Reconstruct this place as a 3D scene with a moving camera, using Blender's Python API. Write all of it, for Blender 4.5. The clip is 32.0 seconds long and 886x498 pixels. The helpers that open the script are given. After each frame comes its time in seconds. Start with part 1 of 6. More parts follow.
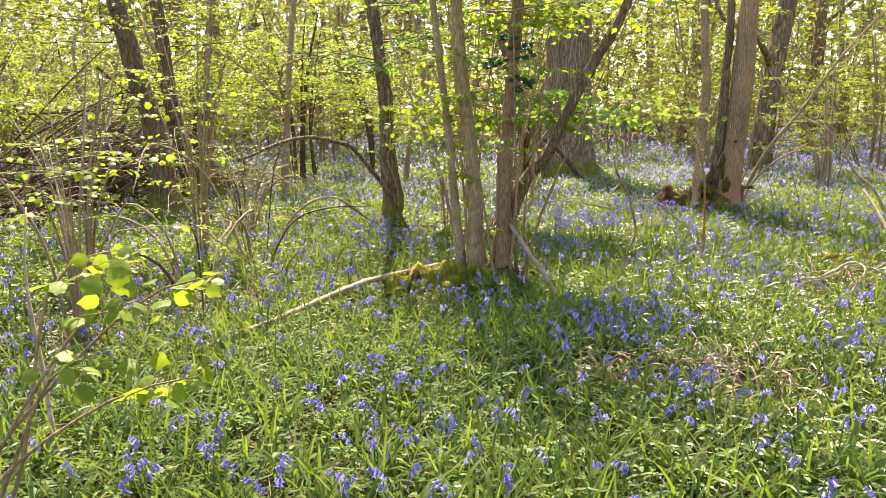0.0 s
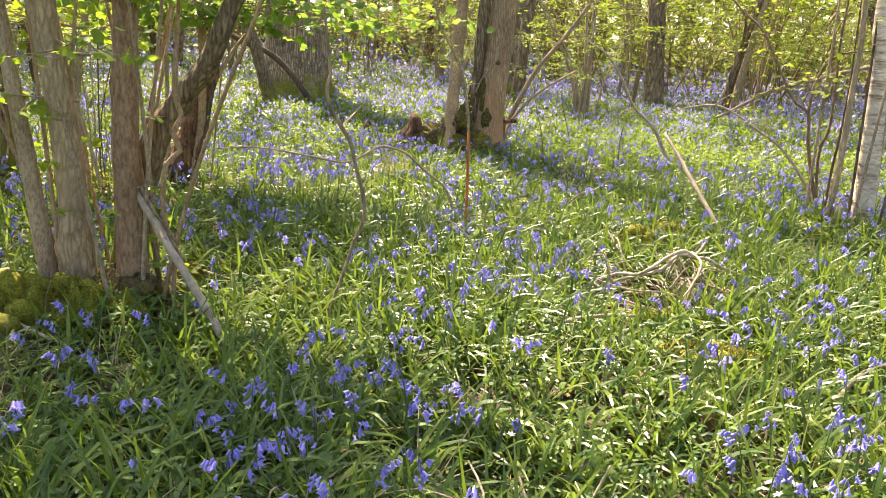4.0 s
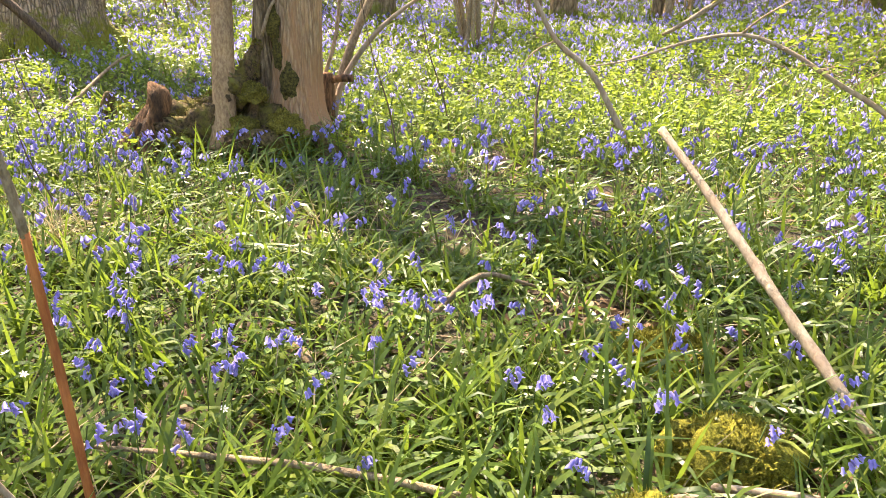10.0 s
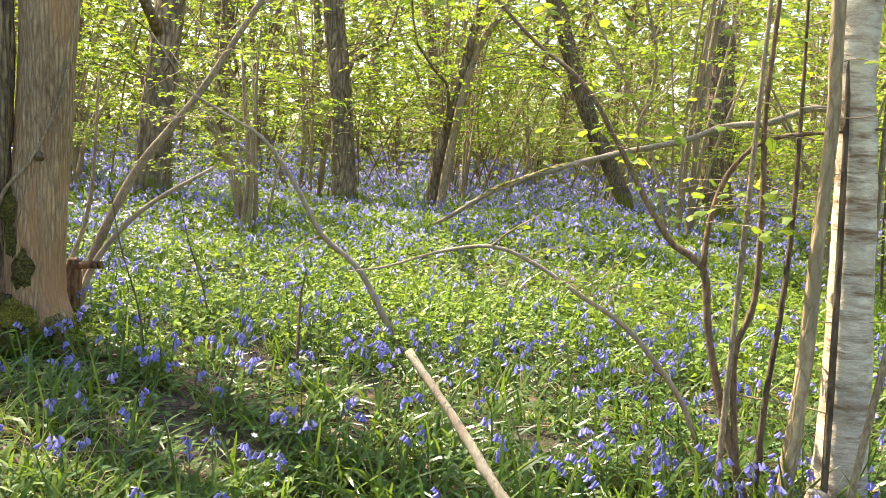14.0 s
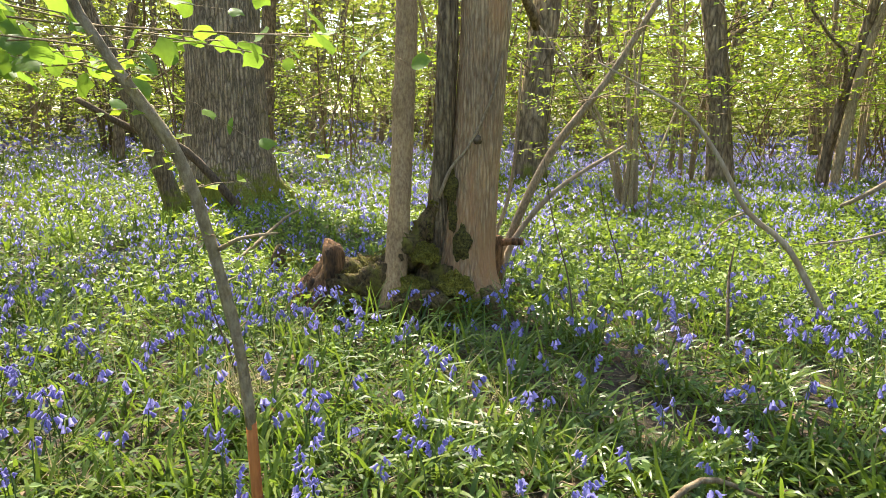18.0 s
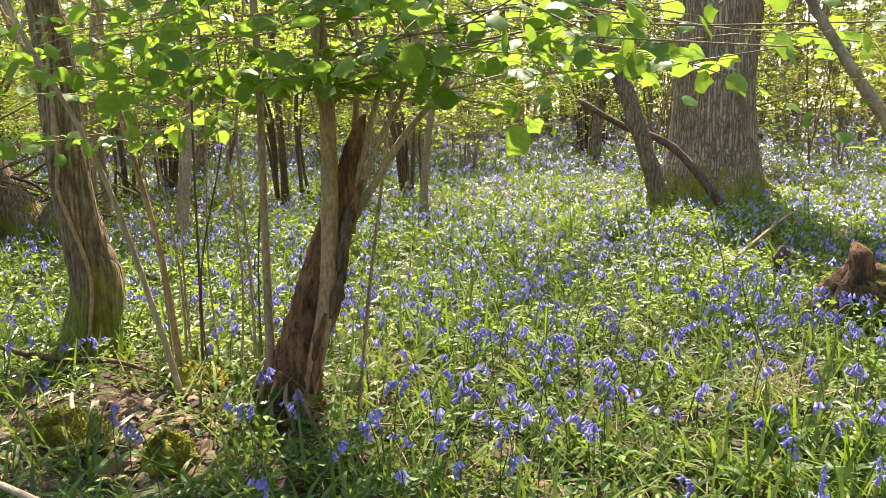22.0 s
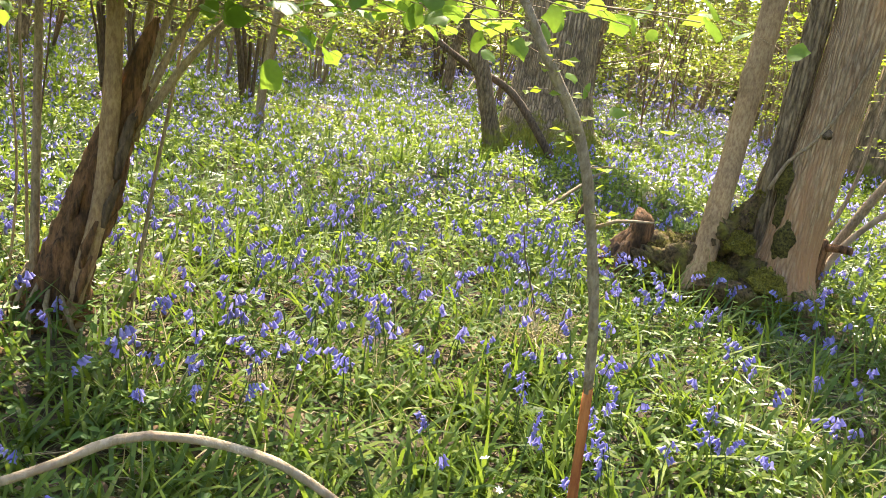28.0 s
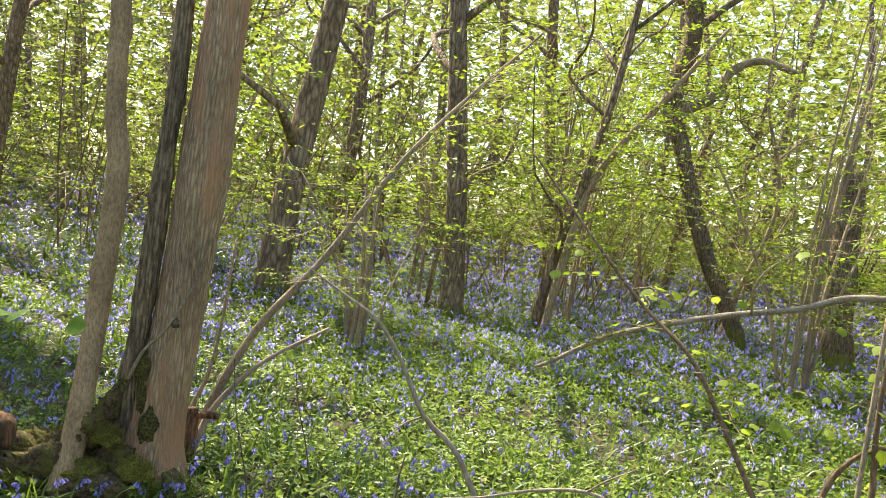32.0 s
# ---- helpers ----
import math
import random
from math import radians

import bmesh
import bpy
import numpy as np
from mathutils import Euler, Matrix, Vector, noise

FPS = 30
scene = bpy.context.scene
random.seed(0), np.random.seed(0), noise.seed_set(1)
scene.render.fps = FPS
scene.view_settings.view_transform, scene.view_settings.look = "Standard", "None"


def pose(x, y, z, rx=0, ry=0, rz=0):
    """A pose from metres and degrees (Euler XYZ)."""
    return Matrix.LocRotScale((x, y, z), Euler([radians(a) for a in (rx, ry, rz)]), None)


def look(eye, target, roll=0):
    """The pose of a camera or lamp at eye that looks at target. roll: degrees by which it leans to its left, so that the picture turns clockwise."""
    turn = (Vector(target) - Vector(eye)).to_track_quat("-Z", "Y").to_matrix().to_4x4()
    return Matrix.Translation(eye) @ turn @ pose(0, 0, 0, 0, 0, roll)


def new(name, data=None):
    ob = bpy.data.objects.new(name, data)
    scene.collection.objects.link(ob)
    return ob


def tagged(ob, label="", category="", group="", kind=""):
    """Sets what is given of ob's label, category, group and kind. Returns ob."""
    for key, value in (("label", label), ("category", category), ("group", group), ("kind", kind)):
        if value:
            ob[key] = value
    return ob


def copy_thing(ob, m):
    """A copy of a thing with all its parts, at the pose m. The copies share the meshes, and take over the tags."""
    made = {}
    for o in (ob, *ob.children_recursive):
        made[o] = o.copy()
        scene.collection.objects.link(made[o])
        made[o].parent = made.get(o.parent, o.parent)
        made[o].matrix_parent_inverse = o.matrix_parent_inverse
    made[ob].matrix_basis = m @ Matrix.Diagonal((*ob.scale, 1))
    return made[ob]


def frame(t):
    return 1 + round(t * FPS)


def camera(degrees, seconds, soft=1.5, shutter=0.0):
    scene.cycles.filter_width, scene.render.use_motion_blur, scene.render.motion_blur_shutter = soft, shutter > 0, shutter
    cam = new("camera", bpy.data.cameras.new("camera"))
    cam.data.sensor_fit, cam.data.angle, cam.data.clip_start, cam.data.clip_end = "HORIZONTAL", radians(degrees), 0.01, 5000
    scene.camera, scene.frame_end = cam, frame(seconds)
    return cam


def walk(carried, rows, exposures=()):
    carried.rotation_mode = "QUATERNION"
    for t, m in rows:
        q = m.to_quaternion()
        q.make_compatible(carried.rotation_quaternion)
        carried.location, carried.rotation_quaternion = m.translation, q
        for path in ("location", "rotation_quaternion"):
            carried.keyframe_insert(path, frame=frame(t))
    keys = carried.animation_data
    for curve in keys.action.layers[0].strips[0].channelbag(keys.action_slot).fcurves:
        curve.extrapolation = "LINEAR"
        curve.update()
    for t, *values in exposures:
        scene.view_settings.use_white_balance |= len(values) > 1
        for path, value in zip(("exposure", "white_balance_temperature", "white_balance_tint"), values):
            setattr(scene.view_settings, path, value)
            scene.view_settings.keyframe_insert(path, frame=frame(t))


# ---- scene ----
cam = camera(58.5, 32.0, soft=0.75)
PATH = [
    (0, (1.523, -4.435, 1.686), (0.697, -2.645, 1.348), 0.0),
    (0.5, (1.313, -4.077, 1.661), (0.517, -2.275, 1.319), 0.1),
    (1, (1.053, -3.689, 1.552), (0.166, -1.937, 1.175), -0.4),
    (1.5, (1.018, -3.141, 1.669), (0.192, -1.348, 1.347), -1.3),
    (2, (0.971, -2.838, 1.697), (0.352, -0.966, 1.363), -0.5),
    (2.5, (0.733, -2.465, 1.716), (0.326, -0.568, 1.231), 1.9),
    (3, (0.83, -2.146, 1.599), (0.618, -0.26, 0.969), 3.3),
    (3.5, (1.0, -1.655, 1.56), (0.81, 0.267, 1.041), 3.5),
    (5.5, (0.823, 0.201, 1.395), (0.518, 2.1, 0.848), 2.0),
    (6, (0.83, 0.553, 1.371), (0.552, 2.438, 0.763), 2.4),
    (6.5, (0.925, 0.805, 1.341), (0.865, 2.707, 0.724), 1.3),
    (7, (0.934, 1.083, 1.363), (1.103, 2.963, 0.704), 1.8),
    (7.5, (0.997, 1.452, 1.272), (1.178, 3.31, 0.553), 2.2),
    (8, (1.253, 1.883, 1.295), (1.328, 3.74, 0.558), 1.0),
    (8.5, (1.303, 2.186, 1.369), (1.253, 4.042, 0.625), -0.4),
    (9, (1.378, 2.626, 1.301), (1.315, 4.481, 0.556), 0.6),
    (9.5, (1.377, 3.227, 1.298), (1.32, 5.042, 0.46), -0.3),
    (10, (1.351, 3.556, 1.383), (1.36, 5.427, 0.676), -0.7),
    (10.5, (1.414, 3.717, 1.392), (1.664, 5.601, 0.77), 1.1),
    (11, (1.414, 3.744, 1.464), (1.76, 5.648, 0.959), 2.1),
    (11.5, (1.435, 3.734, 1.514), (1.811, 5.651, 1.086), 2.3),
    (12, (1.49, 3.764, 1.542), (1.911, 5.684, 1.172), 2.7),
    (12.5, (1.533, 3.756, 1.549), (2.004, 5.674, 1.232), 2.8),
    (13, (1.542, 3.742, 1.545), (2.053, 5.653, 1.251), 3.0),
    (13.5, (1.558, 3.746, 1.538), (2.106, 5.647, 1.249), 3.3),
    (15.5, (1.293, 3.832, 1.457), (1.598, 5.787, 1.17), 2.7),
    (16, (1.246, 3.808, 1.456), (1.416, 5.777, 1.148), 2.3),
    (16.5, (1.213, 3.825, 1.442), (1.242, 5.799, 1.122), 1.5),
    (17, (1.184, 3.829, 1.438), (1.085, 5.799, 1.109), 0.9),
    (17.5, (1.107, 3.805, 1.401), (0.902, 5.768, 1.077), 0.4),
    (18, (1.039, 3.817, 1.401), (0.727, 5.764, 1.07), -0.0),
    (18.5, (1.039, 3.717, 1.392), (0.59, 5.638, 1.067), -1.0),
    (19, (0.994, 3.683, 1.392), (0.426, 5.573, 1.067), -0.6),
    (19.5, (0.909, 3.72, 1.38), (0.212, 5.564, 1.041), -0.9),
    (20, (0.844, 3.758, 1.37), (0.029, 5.551, 1.024), -1.7),
    (20.5, (0.799, 3.717, 1.37), (-0.145, 5.445, 1.019), -2.1),
    (21, (0.759, 3.664, 1.378), (-0.287, 5.332, 1.028), -1.4),
    (21.5, (0.712, 3.589, 1.395), (-0.453, 5.182, 1.07), -1.2),
    (22, (0.651, 3.528, 1.391), (-0.639, 5.021, 1.067), -1.1),
    (22.5, (0.573, 3.47, 1.39), (-0.823, 4.868, 1.074), -0.5),
    (23, (0.54, 3.436, 1.396), (-0.932, 4.753, 1.083), -0.3),
    (23.5, (0.48, 3.385, 1.398), (-1.086, 4.591, 1.093), -0.3),
    (24, (0.421, 3.328, 1.357), (-1.227, 4.418, 1.049), -0.1),
    (24.5, (0.38, 3.274, 1.342), (-1.33, 4.265, 1.036), 0.3),
    (26.5, (0.637, 3.424, 1.467), (-0.92, 4.634, 1.136), 1.5),
    (27, (0.74, 3.489, 1.464), (-0.658, 4.879, 1.128), 3.0),
    (27.5, (0.809, 3.572, 1.528), (-0.396, 5.117, 1.13), 5.1),
    (28, (0.904, 3.676, 1.469), (-0.048, 5.363, 0.973), 7.8),
    (28.5, (1.049, 3.672, 1.426), (0.3, 5.446, 0.886), 7.2),
    (29, (1.148, 3.753, 1.388), (0.608, 5.59, 0.81), 6.1),
    (29.5, (1.252, 3.761, 1.399), (0.925, 5.637, 0.789), 7.2),
    (30, (1.308, 3.793, 1.527), (1.188, 5.705, 0.951), 7.9),
    (30.5, (1.358, 3.741, 1.765), (1.406, 5.69, 1.319), 8.6),
    (31, (1.406, 3.752, 1.991), (1.547, 5.724, 1.685), 7.9),
    (31.5, (1.418, 3.737, 2.174), (1.606, 5.72, 1.992), 7.2),
    (32, (1.433, 3.706, 2.303), (1.694, 5.686, 2.181), 7.6),
]
walk(cam, [(t, look(eye, target, roll)) for t, eye, target, roll in PATH],
     [(0, 2.0, 7050, 15), (3, 2.1, 6950, 15), (6, 2.2, 7100, 17), (10, 2.45, 7250, 18), (12, 2.2, 6800, 10), (13, 2.15, 6650, 8), (16, 2.0, 6550, 3), (19, 1.9, 6700, 6), (24, 2.15, 6700, 13), (28, 2.25, 6850, 10), (30, 2.2, 6750, 8), (31, 2.1, 6700, 8), (32, 1.77, 6450, 7)])

# ---- world, sun and exposure ----
SUN_DIR = Vector((-0.575, 0.818, 1.32)).normalized()
world = bpy.data.worlds.new("woodland_sky")
scene.world = world
world.use_nodes = True
wn = world.node_tree
sky = wn.nodes.new("ShaderNodeTexSky")
sky.sky_type = "NISHITA"
sky.sun_disc = False
sky.sun_elevation = math.asin(SUN_DIR.z)
sky.sun_rotation = math.atan2(SUN_DIR.x, SUN_DIR.y) % (2 * math.pi)
sky.air_density, sky.dust_density, sky.ozone_density = 1.0, 1.6, 1.0
wn.links.new(sky.outputs[0], wn.nodes["Background"].inputs[0])
wn.nodes["Background"].inputs[1].default_value = 0.14
sun = new("sun", bpy.data.lights.new("sun", "SUN"))
sun.data.energy, sun.data.angle, sun.data.color = 4.5, radians(0.6), (1.0, 0.91, 0.75)
sun.matrix_world = look(SUN_DIR * 60, (0, 0, 0))


# ---- materials ----
def shader(name):
    m = bpy.data.materials.new(name)
    m.use_nodes = True
    nt = m.node_tree
    return m, nt, nt.nodes["Principled BSDF"], nt.nodes["Material Output"]


def node(nt, kind, **values):
    n = nt.nodes.new(kind)
    for key, value in values.items():
        n.inputs[key].default_value = value
    return n


def ramp(nt, fac, stops):
    n = nt.nodes.new("ShaderNodeValToRGB")
    els = n.color_ramp.elements
    while len(els) < len(stops):
        els.new(0.5)
    for e, (p, c) in zip(els, stops):
        e.position, e.color = p, (*c, 1)
    nt.links.new(fac, n.inputs[0])
    return n.outputs[0]


def mix(nt, fac, a, b):
    n = nt.nodes.new("ShaderNodeMix")
    n.data_type = "RGBA"
    for sock, v in ((n.inputs[0], fac), (n.inputs[6], a), (n.inputs[7], b)):
        if isinstance(v, (int, float)):
            sock.default_value = v
        elif isinstance(v, tuple):
            sock.default_value = (*v, 1)
        else:
            nt.links.new(v, sock)
    return n.outputs[2]


def stretched(nt, scale):
    tc = nt.nodes.new("ShaderNodeTexCoord")
    mp = node(nt, "ShaderNodeMapping")
    mp.inputs["Scale"].default_value = scale
    nt.links.new(tc.outputs["Object"], mp.inputs[0])
    return mp.outputs[0], tc


def bark(name, light, dark, furrow=(14, 14, 2.2), moss_height=0.0, moss_col=(0.13, 0.15, 0.018), relief=0.7, patches=None, patch_scale=(4, 4, 4), plates=None, furrow_dark=0.35):
    m, nt, bsdf, _ = shader(name)
    vec, tc = stretched(nt, furrow)
    fine = node(nt, "ShaderNodeTexNoise", Scale=1.6, Detail=8, Roughness=0.68)
    nt.links.new(vec, fine.inputs["Vector"])
    broad = node(nt, "ShaderNodeTexNoise", Scale=2.6, Detail=4, Roughness=0.6)
    nt.links.new(tc.outputs["Object"], broad.inputs["Vector"])
    col = ramp(nt, fine.outputs[0], [(0.36, dark), (0.49, tuple((a + b) / 2 for a, b in zip(light, dark))), (0.60, light)])
    rough_height = fine.outputs[0]
    if plates:
        # ridges parted by dark furrows
        pv, _ = stretched(nt, plates)
        bend = node(nt, "ShaderNodeTexNoise", Scale=0.35, Detail=3)
        nt.links.new(pv, bend.inputs["Vector"])
        moved = nt.nodes.new("ShaderNodeVectorMath")
        nt.links.new(pv, moved.inputs[0])
        nt.links.new(bend.outputs[1], moved.inputs[1])
        cell = node(nt, "ShaderNodeTexVoronoi", Scale=1.0)
        cell.feature = "DISTANCE_TO_EDGE"
        nt.links.new(moved.outputs[0], cell.inputs["Vector"])
        ridge = ramp(nt, cell.outputs[0], [(0.0, (furrow_dark,) * 3), (0.14, ((1 + furrow_dark) / 2,) * 3), (0.4, (1, 1, 1))])
        part_col = nt.nodes.new("ShaderNodeMix")
        part_col.data_type, part_col.blend_type = "RGBA", "MULTIPLY"
        part_col.inputs[0].default_value = 1.0
        nt.links.new(col, part_col.inputs[6])
        nt.links.new(ridge, part_col.inputs[7])
        col = part_col.outputs[2]
        lift = nt.nodes.new("ShaderNodeMath")
        lift.operation = "MULTIPLY_ADD"
        lift.inputs[1].default_value = 0.35
        nt.links.new(fine.outputs[0], lift.inputs[0])
        nt.links.new(ridge, lift.inputs[2])
        rough_height = lift.outputs[0]
    tint = ramp(nt, broad.outputs[0], [(0.3, (0.62, 0.60, 0.58)), (0.7, (1.12, 1.08, 1.0))])
    mul = nt.nodes.new("ShaderNodeMix")
    mul.data_type, mul.blend_type = "RGBA", "MULTIPLY"
    mul.inputs[0].default_value = 1.0
    nt.links.new(col, mul.inputs[6])
    nt.links.new(tint, mul.inputs[7])
    out = mul.outputs[2]
    if patches:
        pvec, _ = stretched(nt, patch_scale)
        pn = node(nt, "ShaderNodeTexNoise", Scale=1.0, Detail=5, Roughness=0.7)
        nt.links.new(pvec, pn.inputs["Vector"])
        mask = ramp(nt, pn.outputs[0], [(0.47, (0, 0, 0)), (0.66, (1, 1, 1))])
        out = mix(nt, mask, out, patches)
    if moss_height > 0:
        sep = nt.nodes.new("ShaderNodeSeparateXYZ")
        nt.links.new(tc.outputs["Object"], sep.inputs[0])
        mn = node(nt, "ShaderNodeTexNoise", Scale=5.0, Detail=6, Roughness=0.7)
        nt.links.new(tc.outputs["Object"], mn.inputs["Vector"])
        fall = nt.nodes.new("ShaderNodeMapRange")
        fall.inputs[1].default_value, fall.inputs[2].default_value = 0.0, moss_height
        fall.inputs[3].default_value, fall.inputs[4].default_value = 0.30, -0.25
        nt.links.new(sep.outputs[2], fall.inputs[0])
        add = nt.nodes.new("ShaderNodeMath")
        nt.links.new(mn.outputs[0], add.inputs[0])
        nt.links.new(fall.outputs[0], add.inputs[1])
        mask = ramp(nt, add.outputs[0], [(0.50, (0, 0, 0)), (0.62, (1, 1, 1))])
        mcol = ramp(nt, fine.outputs[0], [(0.3, tuple(c * 0.45 for c in moss_col)), (0.7, moss_col)])
        out = mix(nt, mask, out, mcol)
    nt.links.new(out, bsdf.inputs["Base Color"])
    bsdf.inputs["Roughness"].default_value = 0.88
    bsdf.inputs["Specular IOR Level"].default_value = 0.25
    bump = node(nt, "ShaderNodeBump", Strength=relief, Distance=0.03)
    nt.links.new(rough_height, bump.inputs["Height"])
    nt.links.new(bump.outputs[0], bsdf.inputs["Normal"])
    return m


def leafy(name, colours, through_col, rough=0.5, translucent=0.45):
    """A thin leaf or petal that lets light through, varied from piece to piece."""
    m, nt, bsdf, out = shader(name)
    geo = nt.nodes.new("ShaderNodeNewGeometry")
    k = len(colours) - 1
    base = ramp(nt, geo.outputs["Random Per Island"], [(i / max(k, 1), c) for i, c in enumerate(colours)])
    tc = nt.nodes.new("ShaderNodeTexCoord")
    vein = node(nt, "ShaderNodeTexNoise", Scale=60.0, Detail=3)
    nt.links.new(tc.outputs["Object"], vein.inputs["Vector"])
    shade = ramp(nt, vein.outputs[0], [(0.3, (0.75, 0.75, 0.72)), (0.7, (1.1, 1.1, 1.05))])
    mul = nt.nodes.new("ShaderNodeMix")
    mul.data_type, mul.blend_type = "RGBA", "MULTIPLY"
    mul.inputs[0].default_value = 1.0
    nt.links.new(base, mul.inputs[6])
    nt.links.new(shade, mul.inputs[7])
    nt.links.new(mul.outputs[2], bsdf.inputs["Base Color"])
    bsdf.inputs["Roughness"].default_value = rough
    bsdf.inputs["Specular IOR Level"].default_value = 0.28
    tr = nt.nodes.new("ShaderNodeBsdfTranslucent")
    tm = mix(nt, 0.5, through_col, mul.outputs[2])
    nt.links.new(tm, tr.inputs[0])
    ms = nt.nodes.new("ShaderNodeMixShader")
    ms.inputs[0].default_value = translucent
    nt.links.new(bsdf.outputs[0], ms.inputs[1])
    nt.links.new(tr.outputs[0], ms.inputs[2])
    nt.links.new(ms.outputs[0], out.inputs[0])
    return m


def soil():
    m, nt, bsdf, _ = shader("leaf_litter_and_soil")
    tc = nt.nodes.new("ShaderNodeTexCoord")
    fine = node(nt, "ShaderNodeTexNoise", Scale=34.0, Detail=8, Roughness=0.75)
    cells = node(nt, "ShaderNodeTexVoronoi", Scale=26.0)
    broad = node(nt, "ShaderNodeTexNoise", Scale=0.8, Detail=5, Roughness=0.6)
    for n in (fine, cells, broad):
        nt.links.new(tc.outputs["Object"], n.inputs["Vector"])
    litter = ramp(nt, fine.outputs[0], [(0.3, (0.022, 0.015, 0.009)), (0.5, (0.062, 0.04, 0.023)), (0.72, (0.16, 0.105, 0.06))])
    green = ramp(nt, cells.outputs[0], [(0.0, (0.035, 0.045, 0.012)), (0.6, (0.09, 0.105, 0.022))])
    mask = ramp(nt, broad.outputs[0], [(0.50, (0, 0, 0)), (0.66, (1, 1, 1))])
    nt.links.new(mix(nt, mask, litter, green), bsdf.inputs["Base Color"])
    bsdf.inputs["Roughness"].default_value = 0.95
    bump = node(nt, "ShaderNodeBump", Strength=0.9, Distance=0.03)
    nt.links.new(fine.outputs[0], bump.inputs["Height"])
    nt.links.new(bump.outputs[0], bsdf.inputs["Normal"])
    return m


MOSS = (0.20, 0.21, 0.022)
SOIL = soil()
MAPLE = bark("smooth_maple_bark", (0.66, 0.48, 0.31), (0.40, 0.235, 0.13), (34, 34, 7), 0.40, MOSS, 0.7, (0.42, 0.22, 0.11), (5, 5, 0.8), (46, 46, 5), 0.5)
PALE = bark("pale_grey_brown_bark", (0.64, 0.48, 0.29), (0.38, 0.26, 0.15), (24, 24, 10), 0.3, MOSS, 0.6, (0.30, 0.22, 0.13), (5, 5, 3), (34, 34, 9), 0.6)
OAK = bark("furrowed_oak_bark", (0.60, 0.46, 0.31), (0.36, 0.26, 0.17), (30, 30, 12), 0.9, (0.27, 0.26, 0.035), 1.0, plates=(24, 24, 2.0), furrow_dark=0.3)
MOSSY = bark("dark_mossy_bark", (0.42, 0.31, 0.19), (0.15, 0.10, 0.06), (22, 22, 7), 0.9, (0.22, 0.22, 0.03), 0.9, plates=(34, 34, 2.6), furrow_dark=0.5)
ROTTEN = bark("rotten_red_brown_wood", (0.36, 0.19, 0.095), (0.06, 0.035, 0.02), (26, 26, 5), 0.0, MOSS, 1.0, (0.05, 0.032, 0.02), (5, 5, 2.5))
STUMP = bark("mossy_stump_wood", (0.21, 0.14, 0.07), (0.035, 0.024, 0.014), (26, 26, 18), 0.0, MOSS, 1.0, (0.17, 0.15, 0.028), (7, 7, 6))
STUMP_MOSS = bark("olive_stump_moss", (0.33, 0.29, 0.045), (0.10, 0.085, 0.02), (50, 50, 50), 0.0, MOSS, 1.0)
HAZEL = bark("brown_hazel_bark", (0.48, 0.33, 0.19), (0.26, 0.16, 0.09), (40, 40, 16), 0.0, MOSS, 0.4)
TWIG = bark("grey_brown_twig_bark", (0.47, 0.36, 0.24), (0.23, 0.165, 0.105), (50, 50, 20), 0.0, MOSS, 0.5)
DARKTWIG = bark("dark_twig_bark", (0.19, 0.135, 0.09), (0.065, 0.045, 0.03), (30, 30, 8), 0.0, MOSS, 0.5)
PEELED = bark("peeled_dead_wood", (0.52, 0.425, 0.32), (0.32, 0.24, 0.16), (24, 24, 5), 0.0, MOSS, 0.5, (0.33, 0.23, 0.15), (11, 11, 9))
ROOTWOOD = bark("bleached_root_wood", (0.64, 0.54, 0.41), (0.42, 0.32, 0.22), (30, 30, 6), 0.0, MOSS, 0.6)
DEADWOOD = bark("weathered_dead_wood", (0.40, 0.31, 0.20), (0.17, 0.12, 0.075), (24, 24, 4), 0.0, MOSS, 0.6)
REDWOOD = bark("orange_red_bare_sapling_wood", (0.56, 0.21, 0.07), (0.34, 0.10, 0.035), (30, 30, 4), 0.0, MOSS, 0.4)
SAPLING = bark("grey_brown_sapling_bark", (0.46, 0.37, 0.265), (0.23, 0.17, 0.115), (40, 40, 22), 0.0, MOSS, 0.7)
REDBROWN = bark("red_brown_hazel_bark", (0.43, 0.28, 0.17), (0.20, 0.12, 0.07), (34, 34, 12), 0.15, MOSS, 0.6)
BROWNROD = bark("dark_brown_rod_bark", (0.30, 0.20, 0.125), (0.13, 0.085, 0.05), (40, 40, 16), 0.0, MOSS, 0.5)
BIRCH = bark("pale_birch_bark", (0.84, 0.74, 0.60), (0.58, 0.45, 0.33), (7, 7, 16), 0.0, MOSS, 0.5, (0.26, 0.16, 0.095), (5, 5, 30))
FAR_BARK = bark("far_tree_bark", (0.50, 0.37, 0.24), (0.22, 0.15, 0.095), (14, 14, 5), 0.5, (0.20, 0.20, 0.035), 0.8, plates=(16, 16, 4), furrow_dark=0.4)
MOSS_MAT = bark("bright_cushion_moss", (0.46, 0.43, 0.045), (0.17, 0.17, 0.02), (60, 60, 60), 0.0, MOSS, 1.0)
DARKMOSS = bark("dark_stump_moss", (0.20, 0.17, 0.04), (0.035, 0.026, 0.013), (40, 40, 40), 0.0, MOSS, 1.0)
HAZEL_LEAF = leafy("hazel_leaf", [(0.13, 0.20, 0.024), (0.18, 0.26, 0.026), (0.25, 0.32, 0.03)], (0.37, 0.47, 0.03), 0.5, 0.55)
NEAR_LEAF = leafy("broad_hazel_leaf", [(0.08, 0.16, 0.03), (0.115, 0.205, 0.032), (0.17, 0.265, 0.035)], (0.38, 0.55, 0.05), 0.40, 0.55)
